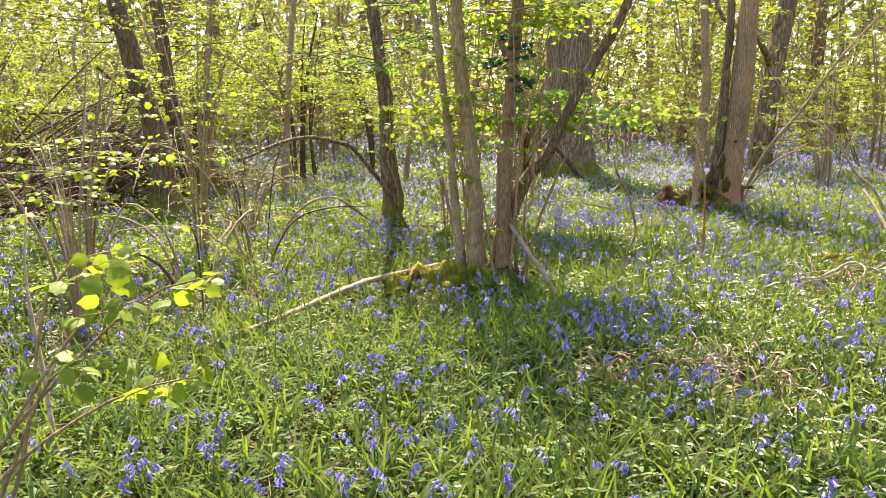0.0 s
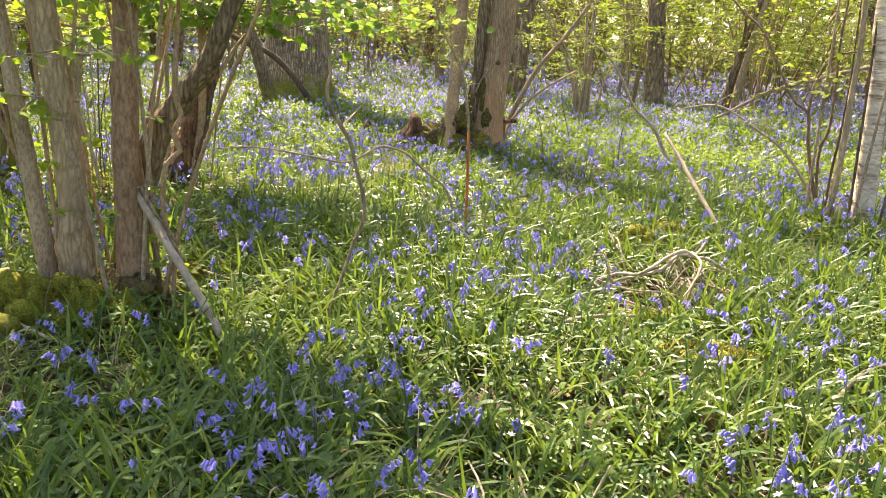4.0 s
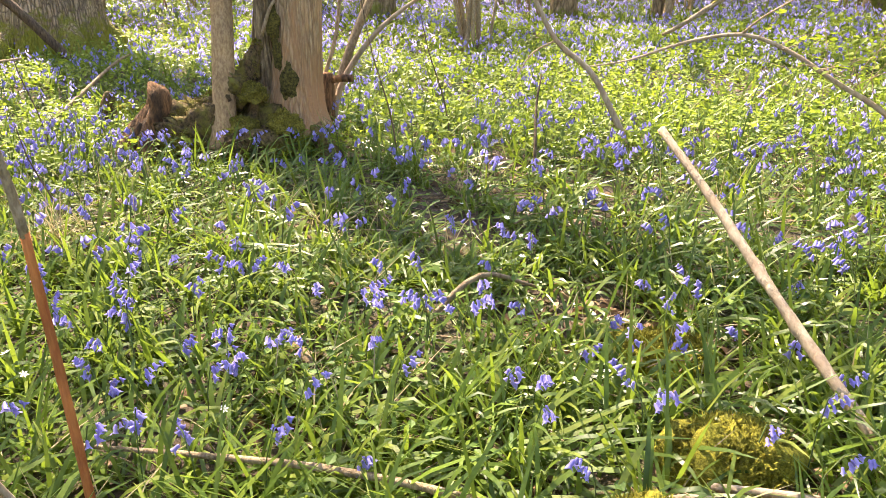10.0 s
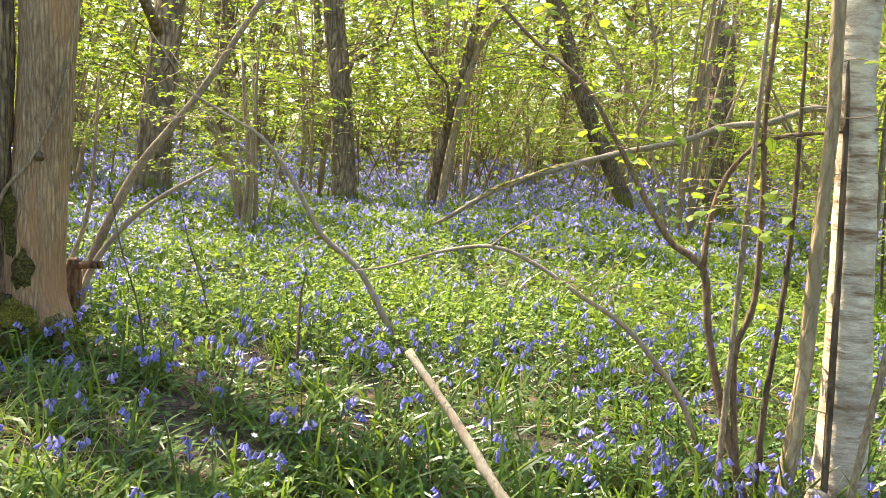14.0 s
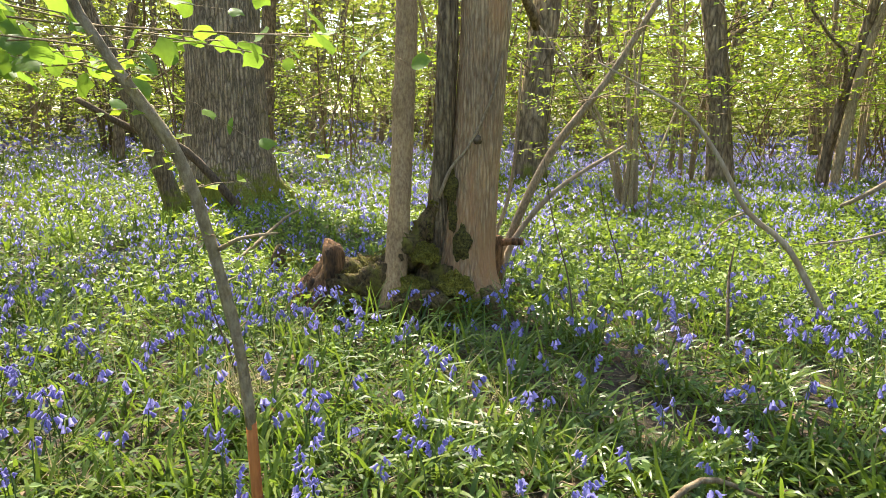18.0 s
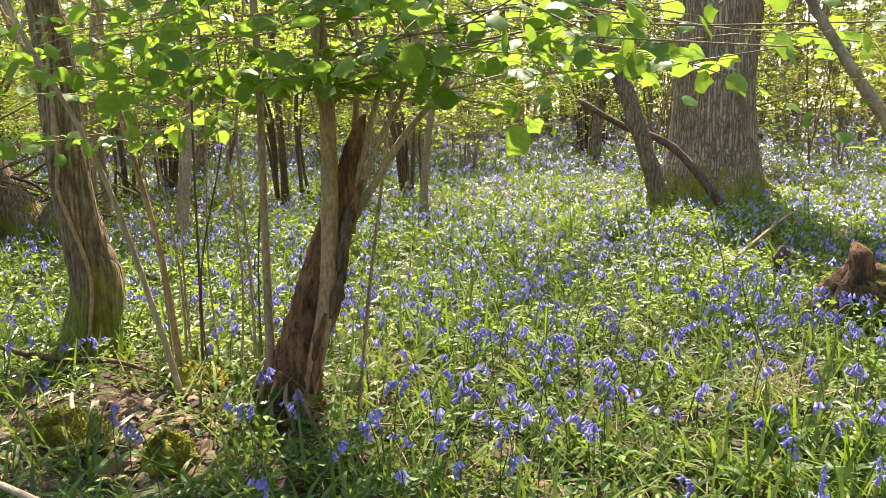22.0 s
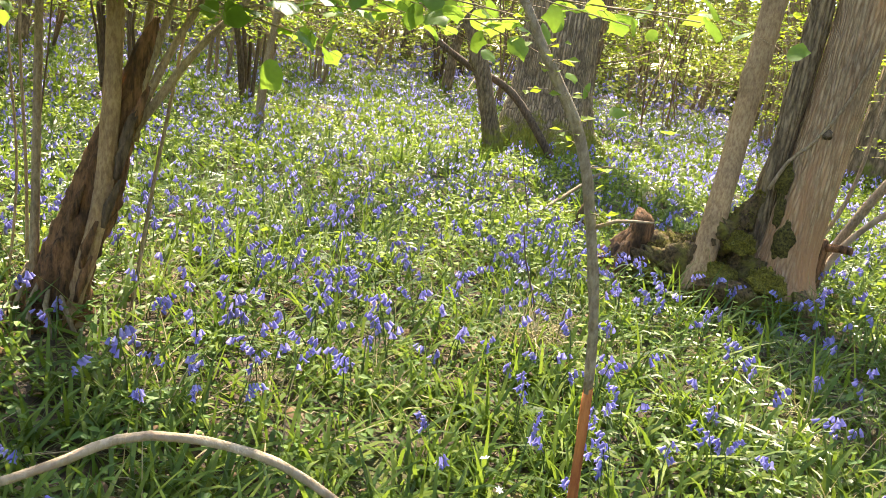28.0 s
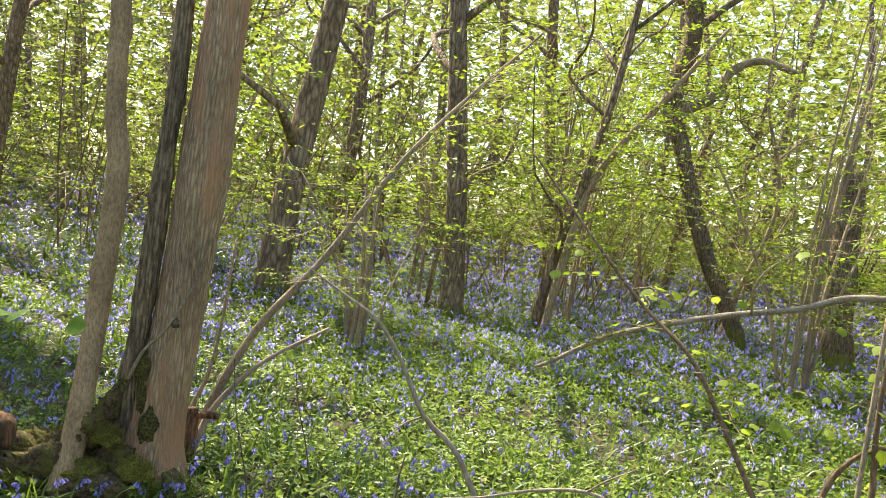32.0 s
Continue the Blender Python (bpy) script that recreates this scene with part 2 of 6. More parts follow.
SPRING_LEAF = leafy("young_spring_leaf", [(0.16, 0.23, 0.026), (0.22, 0.29, 0.03), (0.30, 0.36, 0.04)], (0.40, 0.50, 0.03), 0.5, 0.55)
HOLLY_LEAF = leafy("dark_glossy_leaf", [(0.02, 0.07, 0.03), (0.03, 0.10, 0.035)], (0.05, 0.15, 0.03), 0.25, 0.1)
STRAP = leafy("bluebell_leaf_blade", [(0.036, 0.070, 0.013), (0.066, 0.112, 0.017), (0.11, 0.165, 0.024), (0.175, 0.21, 0.04)], (0.33, 0.46, 0.04), 0.36, 0.33)
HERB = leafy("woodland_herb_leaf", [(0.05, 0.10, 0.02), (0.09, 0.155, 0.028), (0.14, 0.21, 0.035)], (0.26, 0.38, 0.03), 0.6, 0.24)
# lighter copy of the herb leaf, sunlight painted into its colours
SUN_TINT_HERB = leafy("sun_tinted_herb_leaf", [(0.15, 0.22, 0.035), (0.22, 0.29, 0.042), (0.30, 0.36, 0.06)], (0.42, 0.54, 0.04), 0.5, 0.42)
# far leaves: haze of the distance is mixed into these paler, greyer colours
HAZE_TINT_LEAF = leafy("haze_tinted_leaf", [(0.16, 0.185, 0.042), (0.215, 0.24, 0.052), (0.285, 0.30, 0.07)], (0.36, 0.40, 0.06), 0.6, 0.45)
BLUE = leafy("bluebell_petal", [(0.20, 0.18, 0.53), (0.29, 0.26, 0.64), (0.39, 0.35, 0.75)], (0.32, 0.27, 0.76), 0.5, 0.35)
STALK = leafy("bluebell_stalk", [(0.07, 0.12, 0.03), (0.10, 0.13, 0.05)], (0.1, 0.2, 0.03), 0.5, 0.1)
WHITE = leafy("white_anemone_petal", [(0.75, 0.75, 0.72), (0.82, 0.82, 0.80)], (0.8, 0.82, 0.75), 0.5, 0.35)
DRY = leafy("dry_brown_leaf", [(0.12, 0.07, 0.035), (0.22, 0.13, 0.07), (0.33, 0.23, 0.14)], (0.3, 0.18, 0.08), 0.7, 0.2)
STRAW = leafy("pale_dry_grass", [(0.30, 0.24, 0.13), (0.42, 0.35, 0.20)], (0.4, 0.33, 0.18), 0.6, 0.25)


# ---- mesh helpers ----
def thing(name, x=0, y=0, z=None, label="", category="", group="", kind=""):
    ob = new(name)
    ob.location = (x, y, height(x, y) if z is None else z)
    ob.empty_display_size = 0.2
    return tagged(ob, label, category, group, kind)


def as_mesh(name, v, f, material, smooth=True):
    """A mesh of triangles from arrays of points and corners."""
    v, f = np.asarray(v, np.float32), np.asarray(f, np.int32)
    me = bpy.data.meshes.new(name)
    me.vertices.add(len(v))
    me.vertices.foreach_set("co", v.ravel())
    me.loops.add(f.size)
    me.loops.foreach_set("vertex_index", f.ravel())
    me.polygons.add(len(f))
    me.polygons.foreach_set("loop_start", np.arange(0, f.size, 3, dtype=np.int32))
    me.polygons.foreach_set("use_smooth", np.full(len(f), smooth))
    me.materials.append(material)
    me.update(calc_edges=True)
    return me


def piece(name, v, f, material, parent=None, label="", smooth=True):
    """One mesh object under a thing or a part; points are in world metres and move into the parent's frame."""
    v = np.asarray(v, np.float32)
    if parent is not None:
        base = parent.location if parent.parent is None else parent.parent.location
        v = v - np.array(base, np.float32)
    ob = new(name, as_mesh(name, v, f, material, smooth))
    if parent is not None:
        ob.parent = parent
    return tagged(ob, label)


def joined(parts):
    vs, fs, n = [], [], 0
    for v, f in parts:
        vs.append(v), fs.append(np.asarray(f) + n)
        n += len(v)
    return np.concatenate(vs), np.concatenate(fs)


def curve_points(pts, step):
    """A smooth line through the given points (x, y, z, radius), with a point about every step metres."""
    p = np.asarray(pts, float)
    q = np.vstack([2 * p[0] - p[1], p, 2 * p[-1] - p[-2]])
    out = []
    for i in range(1, len(q) - 2):
        n = max(1, int(np.linalg.norm(q[i + 1, :3] - q[i, :3]) / step))
        t = (np.arange(n) / n)[:, None]
        a, b, c, d = q[i - 1], q[i], q[i + 1], q[i + 2]
        out.append(0.5 * (2 * b + (c - a) * t + (2 * a - 5 * b + 4 * c - d) * t**2 + (3 * b - a - 3 * c + d) * t**3))
    out = np.vstack([*out, p[-1:]])
    out[:, 3] = np.maximum(out[:, 3], 0.0008)
    return out


def tube(pts, sides=8, step=0.2, rough=0.0, flute=0.0, seed=0, knots=0, cap=True):
    """A limb along a line of (x, y, z, radius), with an uneven, fluted or knotty surface."""
    rng = np.random.default_rng(seed)
    c = curve_points(pts, step)
    n = len(c)
    d = np.gradient(c[:, :3], axis=0)
    d /= np.linalg.norm(d, axis=1, keepdims=True) + 1e-9
    ref = np.array([1.0, 0, 0]) if abs(d[0, 0]) < 0.9 else np.array([0, 1.0, 0])
    us = np.empty((n, 3))
    u = ref
    for i in range(n):
        u = u - d[i] * (u @ d[i])
        u /= np.linalg.norm(u)
        us[i] = u
    ws = np.cross(d, us)
    a = np.arange(sides) / sides * 2 * np.pi
    r = np.repeat(c[:, 3:4], sides, 1)
    if rough:
        s = np.arange(n)[:, None] * step
        for k in range(5):
            f1, f2, ph = rng.uniform(1, 5), rng.integers(1, 5), rng.uniform(0, 6.28)
            r = r * (1 + rough * 0.55 * np.sin(s * f1 * (1 + k) / (c[0, 3] * 9 + 0.1) + f2 * a + ph))
        r = r * (1 + rough * 0.35 * rng.standard_normal(r.shape))
    if flute:
        r = r * (1 + flute * np.abs(np.sin(a * 5 + rng.uniform(0, 6) + np.linspace(0, 1.2, n)[:, None])))
    for _ in range(knots):
        i0, a0 = rng.integers(2, max(3, n - 1)), rng.uniform(0, 6.28)
        g = np.exp(-(((np.arange(n) - i0) * step) ** 2)[:, None] / (2 * (c[i0, 3] * 0.5) ** 2) - (1 - np.cos(a - a0)) * 4)
        r = r * (1 + 0.35 * g)
    v = c[:, None, :3] + us[:, None] * (np.cos(a)[None, :, None] * r[:, :, None]) + ws[:, None] * (np.sin(a)[None, :, None] * r[:, :, None])
    v = v.reshape(-1, 3)
    i, j = np.meshgrid(np.arange(n - 1), np.arange(sides), indexing="ij")
    p0, p1 = i * sides + j, i * sides + (j + 1) % sides
    f = np.concatenate([np.stack([p0, p1, p1 + sides], -1).reshape(-1, 3), np.stack([p0, p1 + sides, p0 + sides], -1).reshape(-1, 3)])
    if cap:
        v = np.vstack([v, c[0, :3], c[-1, :3] + d[-1] * c[-1, 3] * 0.4])
        m = len(v)
        j = np.arange(sides)
        last = (n - 1) * sides
        f = np.concatenate([f, np.stack([(j + 1) % sides, j, np.full(sides, m - 2)], -1), np.stack([last + j, last + (j + 1) % sides, np.full(sides, m - 1)], -1)])
    return v, f


def blades(pos, azim, length, width, lift, droop, segs=3):
    """Arching strap-shaped leaves, one for each row of the arrays."""
    n = len(pos)
    s = np.linspace(0, 1, segs + 1)
    reach = length[:, None] * (s * np.cos(lift)[:, None] + 0.25 * droop[:, None] * s**2)
    rise = length[:, None] * (s * np.sin(lift)[:, None] - droop[:, None] * s**2.2)
    wide = width[:, None] * np.maximum(0, np.minimum(1, 0.7 + s) * (1 - s**3))
    dx, dy = np.cos(azim)[:, None], np.sin(azim)[:, None]
    mid = np.stack([pos[:, :1] + dx * reach, pos[:, 1:2] + dy * reach, pos[:, 2:3] + np.maximum(rise, 0.008)], -1)
    side = np.stack([-dy, dx, np.zeros_like(dx)], -1) * wide[:, :, None] * 0.5
    side[:, :, 2] += wide * 0.25
    left, right = mid + side, mid - side
    m = 2 * segs + 1
    v = np.empty((n, m, 3))
    v[:, 0 : 2 * segs : 2], v[:, 1 : 2 * segs : 2], v[:, -1] = left[:, :segs], right[:, :segs], mid[:, -1]
    pat = []
    for k in range(segs - 1):
        pat += [(2 * k, 2 * k + 1, 2 * k + 3), (2 * k, 2 * k + 3, 2 * k + 2)]
    pat.append((2 * segs - 2, 2 * segs - 1, 2 * segs))
    f = (np.array(pat)[None] + (np.arange(n) * m)[:, None, None]).reshape(-1, 3)
    return v.reshape(-1, 3), f


def spread(shape_v, shape_f, pos, axes, size):
    """A small shape set at every row of pos, turned by the matrices and scaled by size."""
    v = np.einsum("nij,kj->nki", axes, shape_v) * np.asarray(size).reshape(-1, 1, 1) + pos[:, None]
    f = (np.asarray(shape_f)[None] + (np.arange(len(pos)) * len(shape_v))[:, None, None]).reshape(-1, 3)
    return v.reshape(-1, 3), f


def turned(rng, n, tilt=0.5):
    """Random turns about z with a tilt from the level."""
    a, t, b = rng.uniform(0, 2 * np.pi, n), rng.normal(0, tilt, n), rng.uniform(0, 2 * np.pi, n)
    ca, sa, ct, st, cb, sb = np.cos(a), np.sin(a), np.cos(t), np.sin(t), np.cos(b), np.sin(b)
    z, o = np.zeros(n), np.ones(n)
    rz = np.stack([ca, -sa, z, sa, ca, z, z, z, o], -1).reshape(-1, 3, 3)
    rx = np.stack([o, z, z, z, ct, -st, z, st, ct], -1).reshape(-1, 3, 3)
    rb = np.stack([cb, -sb, z, sb, cb, z, z, z, o], -1).reshape(-1, 3, 3)
    return rz @ rx @ rb


# a leaf for the distance: two folded halves; a broad one for nearby, with a toothed, pointed outline
FAR_LEAF = (np.array([(0, 0, 0), (0.5, 0.36, 0.1), (1, 0, -0.05), (0.5, -0.36, 0.1)]), [(0, 1, 2), (0, 2, 3)])
_s = np.array([0.03, 0.16, 0.34, 0.54, 0.74, 0.90])
_w = np.array([0.14, 0.36, 0.47, 0.49, 0.38, 0.17]) * (1, 1.03, 0.97, 1.03, 0.97, 1)
_mid = np.stack([np.append(_s, 1.08), np.zeros(7), np.append(-0.22 * _s**2, -0.30)], -1)
_left = np.stack([_s - 0.03, _w, 0.10 * np.sin(_s * 9) * _w - 0.22 * _s**2 - 0.16 * _w], -1)
_right = _left * (1, -1, 1)
_quads = [(i, i + 1, i + 8, i + 7) for i in range(5)] + [(i + 1, i, i + 13, i + 14) for i in range(5)]
BROAD_LEAF = (np.vstack([_mid, _left, _right]), [t for a, b, c, d in _quads for t in ((a, b, c), (a, c, d))] + [(5, 6, 12), (6, 5, 18)])


# ---- the ground ----
def height(x, y):
    d = np.hypot(np.asarray(x, float) - 1.0, np.asarray(y, float) - 4.0)
    far = np.clip(d - 9.0, 0, 60)
    rise = 0.022 * far * np.clip(0.75 - 0.05 * np.asarray(x, float), 0.15, 1.3)
    h = 0.035 * np.sin(x * 0.9 + 0.4) * np.cos(y * 0.7) + 0.02 * np.sin(x * 2.3 + y * 1.9) + rise
    return float(h) if np.ndim(h) == 0 else h


def build_ground():
    g = np.concatenate([np.geomspace(-400, -14, 14), np.arange(-13.5, 14, 0.25), np.geomspace(14, 400, 14)])
    gx, gy = np.meshgrid(g, g + 5.0, indexing="ij")
    rng = np.random.default_rng(3)
    z = height(gx, gy) + np.where(np.hypot(gx, gy - 5) < 13, rng.normal(0, 0.012, gx.shape), 0)
    v = np.stack([gx, gy, z], -1).reshape(-1, 3)
    n = len(g)
    i, j = np.meshgrid(np.arange(n - 1), np.arange(n - 1), indexing="ij")
    p = i * n + j
    f = np.concatenate([np.stack([p, p + n, p + n + 1], -1).reshape(-1, 3), np.stack([p, p + n + 1, p + 1], -1).reshape(-1, 3)])
    ob = piece("ground", v, f, SOIL)
    tagged(ob, "woodland floor of dark soil, brown leaf litter and moss", "ground", kind="structure")


build_ground()


# ---- foliage helpers ----
def unit(v):
    return v / (np.linalg.norm(v, axis=-1, keepdims=True) + 1e-9)


def twig_line(rng, start, way, length, r0, droop=0.15, bend=0.12):
    """Points of a twig that leaves start in the direction way and sags a little."""
    start, way = np.asarray(start, float), unit(np.asarray(way, float))
    k = 5
    s = np.linspace(0, 1, k)[:, None]
    p = start + way * s * length + np.array([0, 0, -droop * length]) * s**2
    p[1:] += rng.normal(0, bend * length / k, (k - 1, 3))
    return np.hstack([p, np.linspace(r0, r0 * 0.35, k)[:, None]])


def leaf_rows(rng, line, n, size, gap=0.35, tilt=0.33):
    """Places, turns and sizes of leaves set alternately along a twig, held nearly level."""
    c = curve_points(line, 0.04)
    i = np.clip((np.linspace(gap, 1.0, n) * (len(c) - 1)).astype(int), 0, len(c) - 1)
    d = unit(np.gradient(c[:, :3], axis=0))[i]
    side = unit(np.cross(d, (0, 0, 1.0)) + 1e-6) * np.where(np.arange(n) % 2, 1, -1)[:, None]
    x = unit(side + d * rng.uniform(0.2, 0.9, (n, 1)) + rng.normal(0, 0.28, (n, 3)) + np.array([0, 0, -0.15]))
    z = unit(np.array([0, 0, 1.0]) + rng.normal(0, tilt, (n, 3)))
    y = unit(np.cross(z, x))
    axes = np.stack([x, y, np.cross(x, y)], -1)
    return c[i, :3] + x * 0.012, axes, rng.uniform(0.65, 1.15, n) * size


class Foliage:
    """Collects twigs and leaves, to be built as one part each."""

    def __init__(self, seed, leaf=FAR_LEAF, tilt=0.4, fine=True):
        self.rng, self.leaf, self.tilt, self.fine, self.twigs, self.rows = np.random.default_rng(seed), leaf, tilt, fine, [], []

    def spray(self, start, way, length, n, size, r=0.006, droop=0.15, sides=3):
        line = twig_line(self.rng, start, way, length, r, droop)
        if self.fine:
            self.twigs.append(tube(line, sides, max(0.12, length / 6), cap=False))
        elif sides > 3:
            self.twigs.append(tube(line[[0, 2, 4]], 3, length, cap=False))
        self.rows.append(leaf_rows(self.rng, line, n, size, 0.35, self.tilt))
        return line

    def bough(self, start, way, length, twigs, n, size, r=0.012, droop=0.1):
        """A branch with side twigs that carry the leaves."""
        line = self.spray(start, way, length, n, size, r, droop, 4)
        c = curve_points(line, 0.06)
        flat = unit(np.asarray(way, float))
        for k in range(twigs):
            p = c[int((0.2 + 0.75 * (k + 0.5) / twigs) * (len(c) - 1))]
            side = np.cross(flat, (0, 0, 1.0)) * (1 if k % 2 else -1)
            self.spray(p[:3], side + flat * self.rng.uniform(0.3, 1.0) + (0, 0, self.rng.normal(0.05, 0.2)), length * self.rng.uniform(0.3, 0.55), n, size, r * 0.5, droop)

    def leaves(self):
        pos, axes, size = (np.concatenate(c) for c in zip(*self.rows))
        return spread(*self.leaf, pos, axes, size)

    def put(self, parent, twig_material, leaf_material, leaf_name="foliage", label=""):
        if self.twigs:
            tagged(piece("branchwork", *joined(self.twigs), twig_material, parent), kind="stuff")
        tagged(piece(leaf_name, *self.leaves(), leaf_material, parent, label, smooth=self.leaf is BROAD_LEAF), kind="stuff")


def stem(parent, name, pts, material, sides=10, step=0.12, rough=0.06, seed=1, label="", **more):
    v, f = tube(pts, sides, step, rough, seed=seed, **more)
    return piece(name, v, f, material, parent, label)


def blob(centre, radii, rough, seed, rings=14, sides=26, low=-0.3):
    """A lumpy mound."""
    rng = np.random.default_rng(seed)
    t = np.linspace(0.02, 1, rings)[:, None] * (np.pi / 2 - low)
    a = np.arange(sides)[None] / sides * 2 * np.pi
    r = np.ones((rings, sides))
    for k in range(7):
        r = r + rough * 0.5 * np.sin(a * rng.integers(1, 6) + rng.uniform(0, 6)) * np.sin(t * rng.uniform(2, 7) + rng.uniform(0, 6))
    r = r + rough * 0.25 * rng.standard_normal(r.shape)
    v = np.stack([np.sin(t) * np.cos(a) * r * radii[0], np.sin(t) * np.sin(a) * r * radii[1], np.cos(t) * np.ones_like(a) * r * radii[2]], -1).reshape(-1, 3) + np.asarray(centre)
    i, j = np.meshgrid(np.arange(rings - 1), np.arange(sides), indexing="ij")
    p0, p1 = i * sides + j, i * sides + (j + 1) % sides
    f = np.concatenate([np.stack([p0, p0 + sides, p1 + sides], -1).reshape(-1, 3), np.stack([p0, p1 + sides, p1], -1).reshape(-1, 3)])
    top = np.vstack([v, np.asarray(centre) + (0, 0, radii[2])])
    j = np.arange(sides)
    return top, np.concatenate([f, np.stack([j, (j + 1) % sides, np.full(sides, len(v))], -1)])


def tufts(centre, radii, n, length, seed):
    """Short upright moss shoots over a mound."""
    rng = np.random.default_rng(seed)
    a, q = rng.uniform(0, 2 * np.pi, n), np.sqrt(rng.uniform(0, 1, n))
    pos = np.stack([centre[0] + radii[0] * q * np.cos(a), centre[1] + radii[1] * q * np.sin(a), centre[2] + radii[2] * np.sqrt(np.maximum(1 - q**2, 0)) - 0.006], -1)
    return blades(pos, rng.uniform(0, 6.28, n), rng.uniform(0.5, 1.3, n) * length, np.full(n, length * 0.22), rng.uniform(0.6, 1.5, n), rng.uniform(0, 0.3, n), 2)


def moss_cushion(x, y, rx, ry, h, seed):
    ob = thing("moss_cushion", x, y, label="yellow-green cushion of moss among the bluebells", category="moss", group="moss cushions")
    z = height(x, y)
    cushion = piece("cushion", *blob((x, y, z), (rx, ry, h), 0.16, seed), MOSS_MAT, ob)
    tagged(piece("moss_nap", *tufts((x, y, z), (rx, ry, h), int(2600 * (rx * ry) / 0.03), 0.034, seed), MOSS_MAT, cushion), kind="stuff")


# ---- the old maple on its mossy stump ----
def build_maple():
    ob = thing("maple_tree", 0.2, 9.3, label="multi-stemmed maple with smooth brown bark on a mossy old stump", category="tree")
    bole = stem(ob, "trunk", [(0.27, 9.30, -0.15, 0.30), (0.30, 9.31, 0.12, 0.245), (0.325, 9.32, 0.45, 0.20), (0.37, 9.33, 0.9, 0.178), (0.40, 9.335, 1.24, 0.168), (0.435, 9.345, 1.8, 0.166), (0.455, 9.35, 2.3, 0.176), (0.49, 9.36, 3.4, 0.145), (0.62, 9.4, 6.0, 0.12), (0.9, 9.5, 9.0, 0.07), (1.0, 9.5, 11, 0.03)], MAPLE, 28, 0.06, 0.018, 4, knots=3)
    stem(ob, "dark_stem", [(0.11, 9.24, 0.1, 0.10), (0.13, 9.25, 0.5, 0.086), (0.145, 9.27, 0.93, 0.076), (0.19, 9.28, 1.68, 0.068), (0.21, 9.29, 2.5, 0.062), (0.225, 9.30, 3.4, 0.055), (0.1, 9.3, 6, 0.04), (-0.2, 9.4, 8, 0.015)], MOSSY, 16, 0.06, 0.10, 5, "dark rough stem with peeling bark", knots=4)
    stem(ob, "side_stem", [(-0.145, 9.02, -0.05, 0.11), (-0.14, 9.04, 0.2, 0.088), (-0.13, 9.09, 0.45, 0.080), (-0.12, 9.16, 0.8, 0.077), (-0.115, 9.245, 1.25, 0.074), (-0.08, 9.25, 2.2, 0.073), (-0.13, 9.235, 2.6, 0.066), (-0.17, 9.22, 3.4, 0.06), (-0.3, 9.1, 6.0, 0.045), (-0.5, 9.0, 8.5, 0.02)], HAZEL, 18, 0.07, 0.03, 6, "slender grey-brown stem", knots=8)
    stem(ob, "broken_stub", [(-0.74, 9.06, -0.1, 0.19), (-0.72, 9.07, 0.06, 0.15), (-0.68, 9.09, 0.2, 0.115), (-0.63, 9.11, 0.31, 0.088), (-0.60, 9.12, 0.39, 0.082), (-0.605, 9.12, 0.46, 0.075), (-0.63, 9.12, 0.51, 0.045), (-0.645, 9.12, 0.55, 0.014)], ROTTEN, 26, 0.025, 0.17, 7, "broken rotten stub of red-brown wood", flute=0.14)
    stem(ob, "root", [(-0.70, 9.06, 0.26, 0.05), (-0.80, 9.02, 0.14, 0.07), (-0.88, 8.99, -0.08, 0.065)], ROTTEN, 12, 0.04, 0.14, 8)
    piece("stump", *blob((-0.12, 9.22, -0.02), (0.64, 0.33, 0.36), 0.22, 9, 44, 80), STUMP, ob, "rotten old stump patched with moss")
    for q, (x0, z0, x1, r) in enumerate(((0.08, 0.50, -0.03, 0.042), (0.17, 0.42, 0.12, 0.048), (0.30, 0.30, 0.32, 0.045), (0.46, 0.28, 0.58, 0.055), (-0.22, 0.30, -0.3, 0.06))):
        stem(ob, "root", [(x0, 9.24, z0, r * 0.4), (x0 * 0.7 + x1 * 0.3, 9.13, z0 * 0.6, r), (x1, 9.04, z0 * 0.2, r * 1.2), (x1 * 1.1, 8.97, -0.08, r)], STUMP, 18, 0.03, 0.2, 240 + q, "mossy root flare", flute=0.18)
    saddle = [(-0.60, 9.12, 0.25, 0.05), (-0.48, 9.13, 0.29, 0.066), (-0.36, 9.12, 0.30, 0.062), (-0.24, 9.13, 0.39, 0.075), (-0.08, 9.15, 0.46, 0.085), (0.04, 9.17, 0.56, 0.066), (0.11, 9.19, 0.78, 0.035)]
    ridge = piece("moss_ridge", *tube(saddle, 22, 0.025, 0.34, seed=31), STUMP, ob, "olive-green moss over the old stump")
    nap = curve_points(saddle, 0.06)
    tagged(piece("moss_nap", *joined([tufts(c[:3], (c[3] * 1.1, c[3] * 1.1, c[3] * 1.05), 200, 0.030, 400 + q) for q, c in enumerate(nap) if q % 4]), STUMP_MOSS, ridge), kind="stuff")
    for q, (x, y, z, a, b, c) in enumerate(((0.07, 9.08, 0.44, 0.10, 0.06, 0.10), (-0.02, 9.02, 0.22, 0.13, 0.08, 0.09), (0.28, 9.02, 0.24, 0.12, 0.07, 0.10), (-0.44, 9.02, 0.12, 0.15, 0.10, 0.10))):
        pad = piece("moss_pad", *blob((x, y, z), (a, b, c), 0.22, 10 + q, 20, 34), STUMP_MOSS, ob, "olive-green moss")
        tagged(piece("moss_nap", *tufts((x, y, z), (a * 1.08, b * 1.08, c * 1.1), int(45000 * a * b), 0.026, 4 + q), STUMP_MOSS, pad), kind="stuff")
